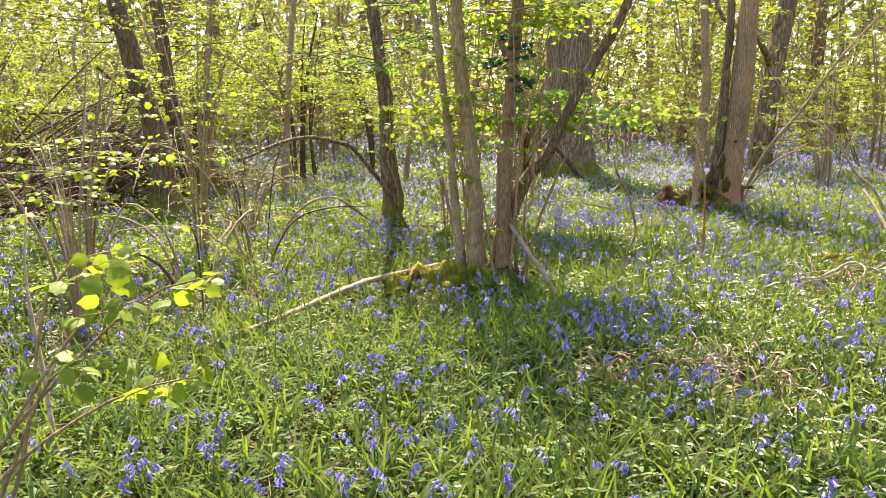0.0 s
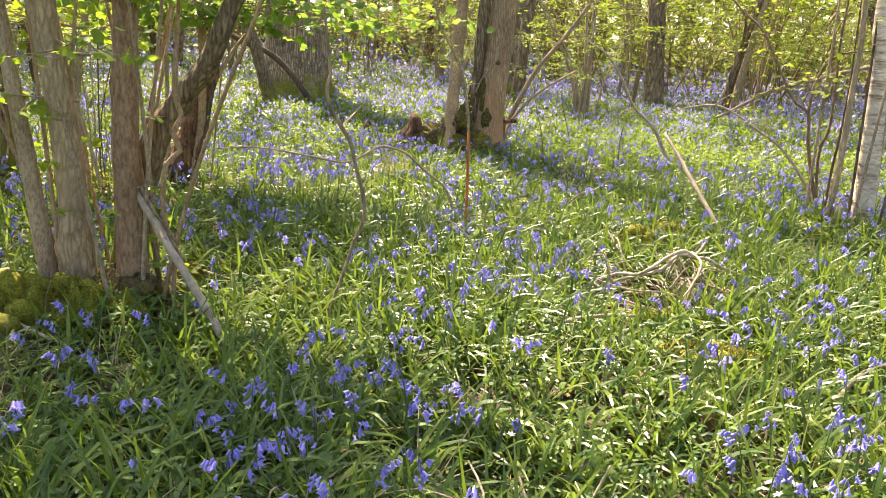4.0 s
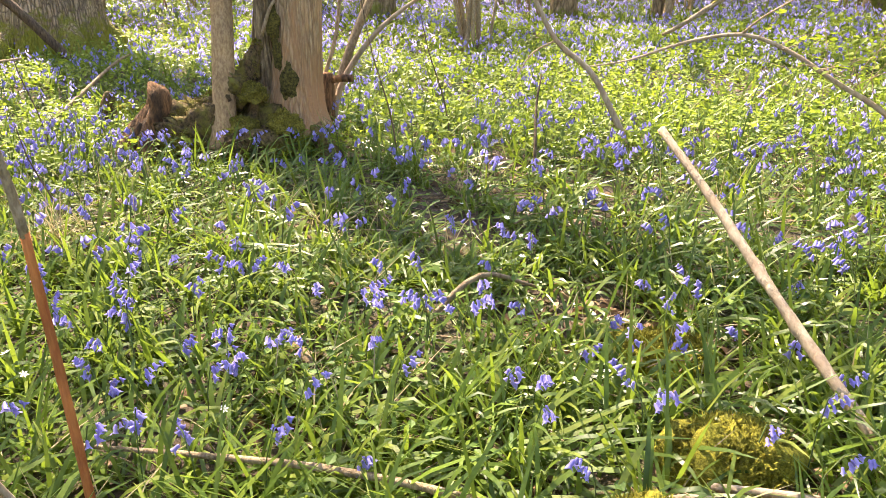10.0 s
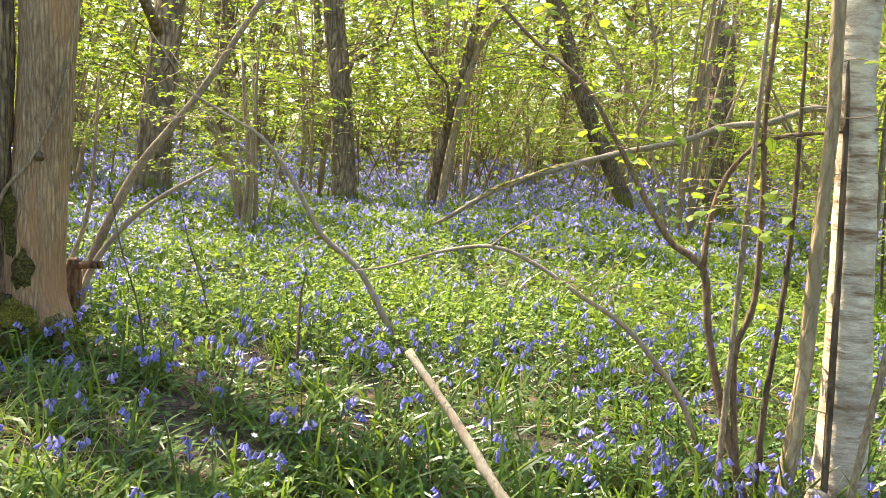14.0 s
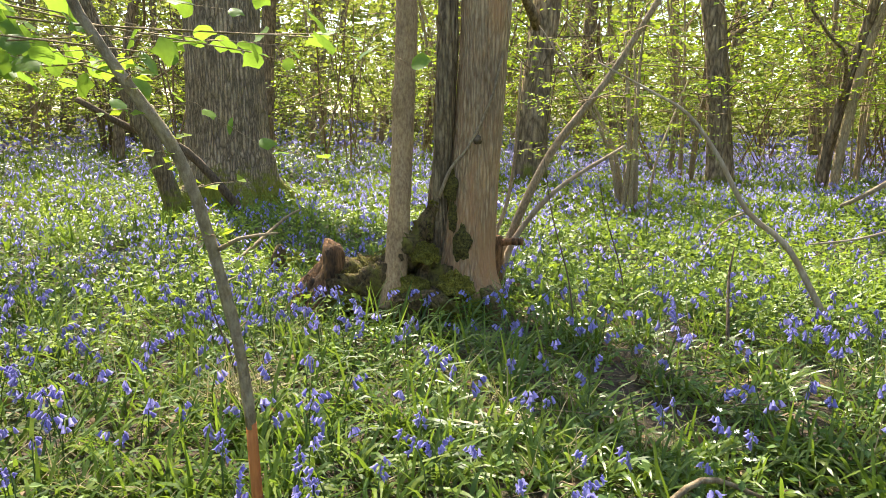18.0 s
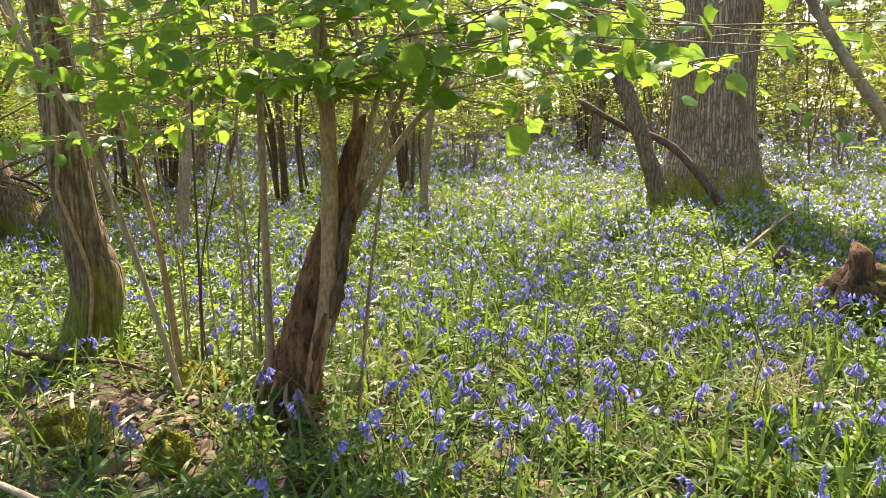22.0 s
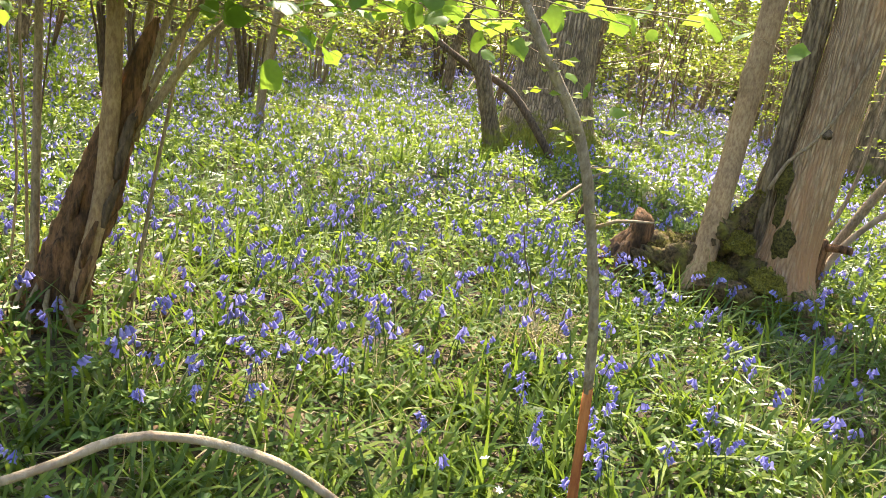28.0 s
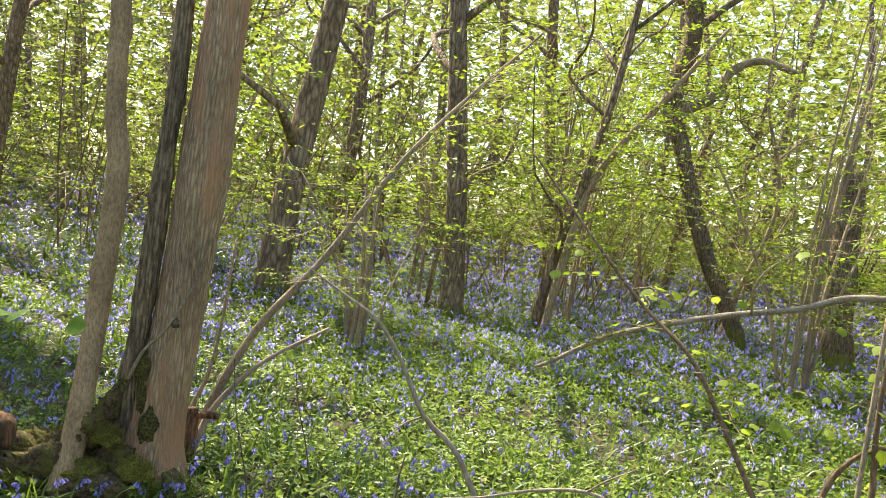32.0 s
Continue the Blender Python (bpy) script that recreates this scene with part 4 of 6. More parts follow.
# ---- saplings, sticks and bare branches in the clearing ----
def build_sticks():
    red = thing("red_sapling", 0.44, 5.21, label="thin leaning sapling with orange-red bare base and few leaves", category="sapling")
    stem(red, "bare_base", [(0.46, 5.22, -0.05, 0.012), (0.455, 5.215, 0.25, 0.012), (0.447, 5.21, 0.55, 0.0115), (0.437, 5.206, 0.81, 0.0112)], REDWOOD, 8, 0.05, 0.05, 101, "orange-red bare wood")
    stem(red, "stem", [(0.437, 5.206, 0.80, 0.01058), (0.425, 5.202, 0.934, 0.01104), (0.41, 5.196, 1.032, 0.0115), (0.385, 5.187, 1.152, 0.01104), (0.356, 5.176, 1.269, 0.0115), (0.321, 5.163, 1.361, 0.0115), (0.262, 5.14, 1.456, 0.01058), (0.204, 5.118, 1.56, 0.0092), (0.176, 5.108, 1.624, 0.0092), (0.05, 5.05, 2.0, 0.00644), (-0.1, 5.0, 2.5, 0.00276)], SAPLING, 9, 0.03, 0.07, 102, knots=12)
    fo = Foliage(103)
    for z, x, y in ((1.10, 0.39, 5.19), (1.18, 0.38, 5.185), (1.27, 0.356, 5.176), (1.33, 0.33, 5.165), (1.40, 0.3, 5.155), (1.46, 0.26, 5.14), (1.5, 0.23, 5.13)):
        a = fo.rng.uniform(0, 6.28)
        fo.spray((x, y, z), (np.cos(a), np.sin(a), 0.3), fo.rng.uniform(0.03, 0.10), 3, 0.030, 0.002)
    for q in range(14):
        z = 0.95 + 0.045 * q
        x, y = np.interp(z, (0.93, 1.15, 1.36, 1.56), (0.425, 0.385, 0.321, 0.204)), np.interp(z, (0.93, 1.15, 1.36, 1.56), (5.202, 5.187, 5.163, 5.118))
        a = fo.rng.uniform(0, 6.28)
        fo.spray((x, y, z), (np.cos(a), np.sin(a), 0.5), fo.rng.uniform(0.02, 0.05), 3, 0.026, 0.002)
    for k in range(10):
        a = fo.rng.uniform(0, 6.28)
        fo.spray((0.0, 5.03, fo.rng.uniform(1.75, 2.4)), (np.cos(a), np.sin(a), 0.1), 0.3, 5, 0.05, 0.003)
    fo.put(red, TWIG, SPRING_LEAF)
    stem(red, "side_shoot", [(0.387, 5.187, 1.152, 0.005), (0.43, 5.2, 1.175, 0.004), (0.50, 5.22, 1.185, 0.002)], TWIG, 5, 0.03)

    a = thing("peeled_stick", 2.6, 5.45, label="peeled pale stick stuck slanting in the ground", category="stick")
    stem(a, "stick", [(2.66, 5.36, -0.06, 0.020), (2.55, 5.55, 0.12, 0.0195), (2.40, 5.82, 0.36, 0.0175), (2.26, 6.08, 0.60, 0.0155), (2.135, 6.30, 0.786, 0.0135)], PEELED, 12, 0.03, 0.05, 104, knots=6)

    b = thing("bent_branch", 2.6, 9.0, label="bare grey branch bent like an elbow out of the bluebells", category="branch")
    stem(b, "branch", [(1.2, 9.2, 1.75, 0.00495), (1.547, 9.155, 1.556, 0.00891), (1.767, 9.127, 1.42, 0.01188), (1.957, 9.103, 1.168, 0.01486), (2.163, 9.076, 0.801, 0.01782), (2.391, 9.047, 0.606, 0.0198), (2.557, 9.026, 0.332, 0.02178), (2.72, 9.0, 0.0, 0.02376)], PEELED, 8, 0.08, 0.06, 105)
    stem(b, "side_twig", [(2.163, 9.076, 0.80, 0.008), (2.0, 9.05, 0.72, 0.006), (1.88, 9.0, 0.55, 0.004)], TWIG, 5, 0.06)

    c = thing("bent_branch", 3.5, 7.0, label="slender bare branch curving up from the hazel shoots", category="branch")
    stem(c, "branch", [(2.1, 7.5, 0.84, 0.0039), (2.289, 7.465, 0.874, 0.00546), (2.517, 7.383, 0.96, 0.0078), (2.755, 7.297, 1.004, 0.00936), (2.948, 7.228, 0.937, 0.01014), (3.156, 7.153, 0.803, 0.0117), (3.364, 7.078, 0.67, 0.01248), (3.528, 7.019, 0.491, 0.01326), (3.672, 6.967, 0.28, 0.01404), (3.80, 6.92, -0.05, 0.01404)], PEELED, 8, 0.06, 0.06, 106)
    stem(c, "side_twig", [(2.75, 7.3, 1.0, 0.006), (2.82, 7.25, 1.08, 0.005), (2.95, 7.2, 1.17, 0.003)], TWIG, 5, 0.05)
    fo = Foliage(107)
    for k in range(16):
        q = fo.rng.uniform(0, 1)
        fo.spray((2.8 + 0.6 * q, 7.25 - 0.2 * q, 1.0 - 0.3 * q), (fo.rng.normal(0, 0.8), fo.rng.normal(0, 0.8), fo.rng.uniform(0.2, 0.8)), fo.rng.uniform(0.25, 0.6), 6, 0.05, 0.003)
    fo.put(c, TWIG, SPRING_LEAF)

    f = thing("fallen_branch", 5.6, 12.7, label="long fallen branch with moss along its top", category="branch")
    stem(f, "branch", [(4.0, 13.12, 0.42, 0.016), (4.207, 13.057, 0.54, 0.024), (4.72, 12.90, 0.89, 0.0304), (5.36, 12.71, 1.17, 0.0336), (6.1, 12.49, 1.41, 0.0352), (6.82, 12.27, 1.60, 0.0376), (7.26, 12.13, 1.79, 0.04), (7.7, 12.0, 1.85, 0.04), (8.6, 11.8, 1.95, 0.04), (8.8, 11.6, height(8.8, 11.6) - 0.1, 0.06)], SAPLING, 12, 0.1, 0.09, 108, knots=6)
    piece("moss_strip", *tube([(4.35, 13.01, 0.655, 0.012), (4.72, 12.90, 0.902, 0.029), (5.05, 12.80, 1.045, 0.030), (5.36, 12.71, 1.185, 0.028), (5.9, 12.55, 1.355, 0.012)], 12, 0.05, 0.25, seed=7), STUMP_MOSS, f, "olive-green moss")
    stem(f, "side_twig", [(6.3, 12.4, 1.45, 0.014), (6.1, 12.0, 1.9, 0.01), (6.35, 11.7, 2.3, 0.006)], PEELED, 6, 0.1)

    s = thing("crooked_sapling", -0.02, 2.78, label="thin bare crooked sapling stem among the bluebells", category="sapling")
    stem(s, "stem", [(-0.06, 2.76, -0.03, 0.009), (-0.03, 2.78, 0.12, 0.009), (0.005, 2.84, 0.26, 0.009), (0.022, 2.86, 0.32, 0.009), (0.055, 2.878, 0.44, 0.0095), (0.102, 2.898, 0.573, 0.0105), (0.092, 2.895, 0.708, 0.0105), (0.051, 2.877, 0.866, 0.010), (0.023, 2.864, 0.984, 0.0105), (-0.066, 2.826, 1.142, 0.010), (-0.091, 2.815, 1.254, 0.0095), (-0.073, 2.823, 1.312, 0.008), (-0.11, 2.813, 1.64, 0.005)], DEADWOOD, 9, 0.035, 0.08, 160, knots=6)

    d = thing("dead_twig", 1.98, 8.6, label="short dark upright dead twig", category="stick")
    stem(d, "twig", [(1.96, 8.4, -0.02, 0.011), (1.97, 8.5, 0.22, 0.010), (1.99, 8.65, 0.45, 0.008), (2.03, 8.75, 0.62, 0.004)], DARKTWIG, 7, 0.04, 0.1, 109)
    for q, (x, y, s) in enumerate(((1.1, 8.6, 1), (1.45, 9.3, 0.9), (-0.6, 7.5, 0.5), (-1.6, 9.5, 0.7))):
        t = thing("dead_twig", x, y, label="thin bare upright twig among bluebells", category="stick", group="bare twigs")
        stem(t, "twig", [(x, y, -0.02, 0.006), (x - 0.05, y, 0.4 * s, 0.005), (x - 0.16, y + 0.05, 0.8 * s, 0.004), (x - 0.22, y + 0.1, 1.15 * s, 0.002)], DARKTWIG, 5, 0.08, 0.08, 110 + q)

    w = thing("white_stick", -0.7, 2.5, label="pale dead stick propped against the hazel clump", category="stick")
    stem(w, "stick", [(-0.33, 2.22, -0.04, 0.020), (-0.60, 2.41, 0.21, 0.021), (-0.90, 2.62, 0.47, 0.020), (-1.12, 2.78, 0.66, 0.017), (-1.25, 2.88, 0.78, 0.013)], PEELED, 12, 0.05, 0.06, 114, knots=5)
    stem(w, "side_stick", [(-0.78, 2.62, 0.33, 0.012), (-0.95, 2.70, 0.52, 0.011), (-1.12, 2.80, 0.72, 0.008)], DEADWOOD, 8, 0.05, 0.06, 113)

    l = thing("fallen_branch", -2.1, 1.0, label="long pale fallen branch lying in the bluebells", category="branch")
    stem(l, "branch", [(-2.28, -0.5, 0.05, 0.012), (-2.2, 0.0, 0.09, 0.016), (-2.152, 0.45, 0.11, 0.019), (-2.148, 1.0, 0.13, 0.024), (-2.1, 1.7, 0.16, 0.028), (-1.9, 2.3, 0.18, 0.026), (-1.75, 2.6, 0.2, 0.02)], PEELED, 9, 0.08, 0.08, 115, knots=5)
    n = thing("dead_stick", -1.9, -1.9, label="bare leaning pale stick at the path edge", category="stick")
    stem(n, "stick", [(-1.70, -1.93, 0.0, 0.014), (-1.85, -1.85, 0.4, 0.012), (-2.05, -1.75, 0.85, 0.008), (-2.2, -1.6, 1.2, 0.004)], PEELED, 7, 0.07, 0.06, 116)

    # tangles of roots and bare stems on the floor
    rng = np.random.default_rng(117)
    for cx, cy, n, s, grp in ((1.22, 0.52, 34, 0.50, 1), (1.85, 3.75, 15, 0.42, 2)):
        tg = thing("root_tangle", cx, cy, label="tangle of pale twisted dead stems on the floor", category="roots", group="root tangles")
        for k in range(n):
            p = np.array([cx, cy, 0.03]) + rng.normal(0, s * 0.5, 3) * (1, 0.7, 0)
            pts, a = [], rng.uniform(0, 6.28)
            for q in range(6):
                pts.append((*p, (0.0085 if grp == 1 else 0.008) * (1 - q / 8) * rng.uniform(0.5, 1.2)))
                a += rng.normal(0, 0.42)
                p = p + np.array([np.cos(a), np.sin(a), 0]) * s * 0.28
                p[2] = np.clip(0.05 + rng.normal(0.06, 0.06), 0.02, 0.25)
            stem(tg, "dead_stem", pts, PEELED if k % 3 else DEADWOOD, 6, 0.05, 0.08, k)
    k = thing("twisted_root", 1.95, 3.9, label="thick pale twisted root arching over the litter", category="roots")
    stem(k, "root", [(1.35, 3.83, 0.0, 0.0072), (1.43, 3.85, 0.06, 0.0088), (1.589, 3.896, 0.11, 0.0104), (1.68, 3.82, 0.13, 0.0104), (1.764, 3.79, 0.19, 0.0112), (1.83, 3.86, 0.22, 0.0104), (1.90, 3.84, 0.28, 0.0112), (1.98, 3.91, 0.29, 0.012), (2.06, 3.93, 0.25, 0.0112), (2.14, 3.99, 0.23, 0.0104), (2.298, 4.048, 0.15, 0.0088), (2.483, 4.192, 0.07, 0.0056), (2.6, 4.3, 0.0, 0.0048)], ROOTWOOD, 9, 0.025, 0.12, 118, knots=7)
    stem(k, "side_root", [(1.30, 3.80, 0.0, 0.006), (1.46, 3.83, 0.03, 0.008), (1.60, 3.87, 0.08, 0.009), (1.70, 3.85, 0.115, 0.009), (1.79, 3.80, 0.165, 0.0095), (1.86, 3.83, 0.20, 0.010), (1.93, 3.86, 0.265, 0.009), (2.0, 3.89, 0.27, 0.008)], ROOTWOOD, 8, 0.025, 0.12, 121, knots=4)
    stem(k, "side_root", [(1.42, 3.84, 0.05, 0.008), (1.50, 3.72, 0.03, 0.008), (1.62, 3.60, 0.02, 0.006), (1.80, 3.52, 0.0, 0.004)], ROOTWOOD, 7, 0.03, 0.1, 122)
    stem(k, "side_root", [(1.45, 3.86, 0.06, 0.007), (1.66, 3.74, 0.05, 0.007), (1.86, 3.72, 0.06, 0.006), (2.05, 3.66, 0.02, 0.004)], ROOTWOOD, 7, 0.03, 0.1, 123)
    stem(k, "side_root", [(2.03, 3.93, 0.28, 0.0096), (2.07, 3.8, 0.24, 0.0088), (2.0, 3.68, 0.12, 0.0072), (1.9, 3.6, 0.0, 0.0048)], ROOTWOOD, 7, 0.03, 0.08, 119)
    for q, p in enumerate((((0.4, 0.42), (0.05, 0.92)), ((0.42, 0.75), (0.65, 1.05)), ((1.5, 5.22), (0.3, 5.5)), ((2.05, 5.28), (2.35, 5.2)), ((1.9, 4.2), (2.25, 4.6)), ((-1.2, 2.1), (-2.0, 2.5)), ((1.3, 6.3), (1.75, 6.6)), ((-0.3, 3.0), (0.4, 3.2)), ((2.4, 2.3), (3.0, 2.9)), ((-2.6, 4.9), (-3.3, 5.2)))):
        (x0, y0), (x1, y1) = p
        s = thing("dead_stick", (x0 + x1) / 2, (y0 + y1) / 2, label="pale dead stick lying in the litter", category="stick", group="sticks on the floor")
        j = np.random.default_rng(q).normal(0, 0.03, 4)
        stem(s, "stick", [(x0, y0, 0.05, 0.012), (x0 * 0.6 + x1 * 0.4 + j[0], y0 * 0.6 + y1 * 0.4 + j[1], 0.09 + abs(j[2]), 0.011), (x1, y1, 0.06, 0.006)], PEELED if q % 2 else DEADWOOD, 7, 0.06, 0.08, 120 + q, knots=2)


def build_mossy_log():
    ob = thing("mossy_log", 2.2, 3.4, label="low rotten log sunk in the floor under patches of yellow-green moss", category="log")
    line = ((1.72, 3.42), (2.16, 3.40), (2.67, 3.37), (3.1, 3.3))
    stem(ob, "log", [(x, y, height(x, y) - 0.01, 0.05) for x, y in line], STUMP, 12, 0.1, 0.14, 190)
    rng = np.random.default_rng(191)
    for k in range(8):
        x = (1.78, 1.95, 2.14, 2.28, 2.55, 2.66, 2.86, 3.0)[k]
        y, r = 3.41 - 0.08 * (x - 1.7) + rng.normal(0, 0.03), rng.uniform(0.55, 1.15)
        z = height(x, y) + 0.005
        pad = piece("moss_pad", *blob((x, y, z), (0.12 * r, 0.075 * r, 0.055 * r), 0.22, 192 + k, 12, 20), MOSS_MAT, ob, "yellow-green moss")
        tagged(piece("moss_nap", *tufts((x, y, z), (0.14 * r, 0.09 * r, 0.065 * r), 500, 0.026, 192 + k), MOSS_MAT, pad), kind="stuff")


# ---- bare twigs and dead sticks in the clearing ----
def build_more_sticks():
    def lay(name, label, pts, material, group="sticks on the floor", knots=3):
        mid = pts[len(pts) // 2]
        ob = thing(name, mid[0], mid[1], label=label, category="stick", group=group)
        stem(ob, "stick", pts, material, 8, 0.05, 0.08, int(abs(mid[0]) * 100), knots=knots)
        return ob

    lay("dead_stick", "long thin pale stick lying across the bluebells", [(-0.55, 5.02, 0.08, 0.009), (-0.16, 4.98, 0.11, 0.011), (0.22, 4.95, 0.09, 0.012), (0.67, 4.97, 0.10, 0.011), (1.33, 5.12, 0.07, 0.007)], PEELED)
    lay("dead_stick", "short bent pale twig on brown litter", [(0.9, 2.76, 0.02, 0.006), (1.06, 2.84, 0.06, 0.010), (1.36, 2.99, 0.11, 0.011), (1.6, 3.09, 0.10, 0.007), (1.66, 3.25, 0.03, 0.005)], PEELED)
    lay("dry_stalk", "thin whitish dry stem bowed over the leaves", [(0.15, 3.64, 0.68, 0.002), (0.27, 3.58, 0.63, 0.003), (0.42, 3.52, 0.50, 0.0034), (0.59, 3.50, 0.40, 0.0036), (0.70, 3.54, 0.20, 0.004), (0.74, 3.56, -0.02, 0.004)], PEELED, knots=0)
    lay("dead_stick", "grey dead stick leaning up from a small stump", [(-2.05, 10.5, 0.02, 0.02), (-1.97, 10.77, 0.12, 0.02), (-1.86, 11.58, 0.36, 0.014), (-1.8, 11.9, 0.42, 0.008)], DEADWOOD)
    lay("dead_stick", "pale cut stick beside the mossy cushions", [(1.62, 5.02, 0.05, 0.012), (1.9, 5.16, 0.10, 0.015), (2.25, 5.1, 0.10, 0.013)], PEELED)
    lay("dead_stick", "pale stick leaning in the brown litter", [(1.55, 4.98, 0.2, 0.004), (1.62, 4.6, 0.13, 0.0065), (1.72, 4.28, 0.03, 0.0065)], PEELED)
    lay("dead_stick", "forked pale twig lying on brown litter", [(2.02, 4.35, 0.03, 0.010), (2.22, 4.62, 0.12, 0.010), (2.35, 4.95, 0.16, 0.006)], PEELED)
    lay("dead_stick", "short broken pale stick beside bare roots", [(0.55, 0.55, 0.05, 0.013), (0.72, 0.66, 0.13, 0.014), (0.86, 0.74, 0.17, 0.011)], PEELED)
    lay("dead_stick", "flat reddish dead stick lying in the leaves", [(0.35, 0.95, 0.05, 0.016), (0.52, 0.55, 0.07, 0.018), (0.62, 0.3, 0.05, 0.014)], DEADWOOD)
    g = thing("grass_tuft", -0.57, 7.32, label="tuft of dry straw-brown grass among bluebells", category="grass")
    q = np.random.default_rng(88)
    n = 120
    pos = np.stack([-0.57 + q.normal(0, 0.08, n), 7.32 + q.normal(0, 0.08, n), np.full(n, height(-0.57, 7.32))], -1)
    tagged(piece("dry_foliage", *blades(pos, q.uniform(0, 6.28, n), q.uniform(0.25, 0.5, n), np.full(n, 0.006), q.uniform(0.5, 1.4, n), np.abs(q.normal(0.5, 0.3, n)), 4), STRAW, g), kind="stuff")
    s = thing("tree_stump", -1.52, 10.47, label="small dark broken stump among bluebells", category="stump")
    stem(s, "stump", [(-1.52, 10.47, -0.05, 0.08), (-1.52, 10.47, 0.12, 0.06), (-1.5, 10.48, 0.26, 0.035)], STUMP, 12, 0.04, 0.16, 77, flute=0.1)
    # straggling bare hazel beside the way in, arching and half fallen
    rng = np.random.default_rng(611)
    for cx, cy, n, tall in ((-4.0, 2.6, 9, 1.5), (-5.6, 4.4, 10, 1.7), (-3.1, 0.7, 6, 0.9)):
        ob = thing("bare_hazel", cx, cy, label="straggling half-fallen hazel with bare arching twigs", category="shrub", group="straggling hazels")
        fo = Foliage(612 + n)
        for k in range(n):
            a, l, h, rr = rng.uniform(0, 6.28), rng.uniform(0.5, 1.7), tall * rng.uniform(0.4, 1.1), rng.uniform(0.006, 0.016)
            c, s2 = np.cos(a), np.sin(a)
            line = [(cx + 0.1 * c, cy + 0.1 * s2, -0.03, rr * 1.2), (cx + 0.35 * l * c, cy + 0.35 * l * s2, h * 0.75, rr), (cx + 0.7 * l * c, cy + 0.7 * l * s2, h, rr * 0.8), (cx + l * np.cos(a + 0.3), cy + l * np.sin(a + 0.3), h * rng.uniform(0.6, 1.0), rr * 0.35)]
            stem(ob, "stem", line, (TWIG, PEELED, DARKTWIG)[k % 3], 6, 0.12, 0.08, k)
            cc = curve_points(line, 0.1)
            for _ in range(5):
                p, b = cc[int(rng.uniform(0.35, 1) * (len(cc) - 1))], rng.uniform(0, 6.28)
                fo.spray(p[:3], (np.cos(b), np.sin(b), 0.3), rng.uniform(0.2, 0.6), 5, 0.042, 0.003)
        fo.put(ob, TWIG, SPRING_LEAF)


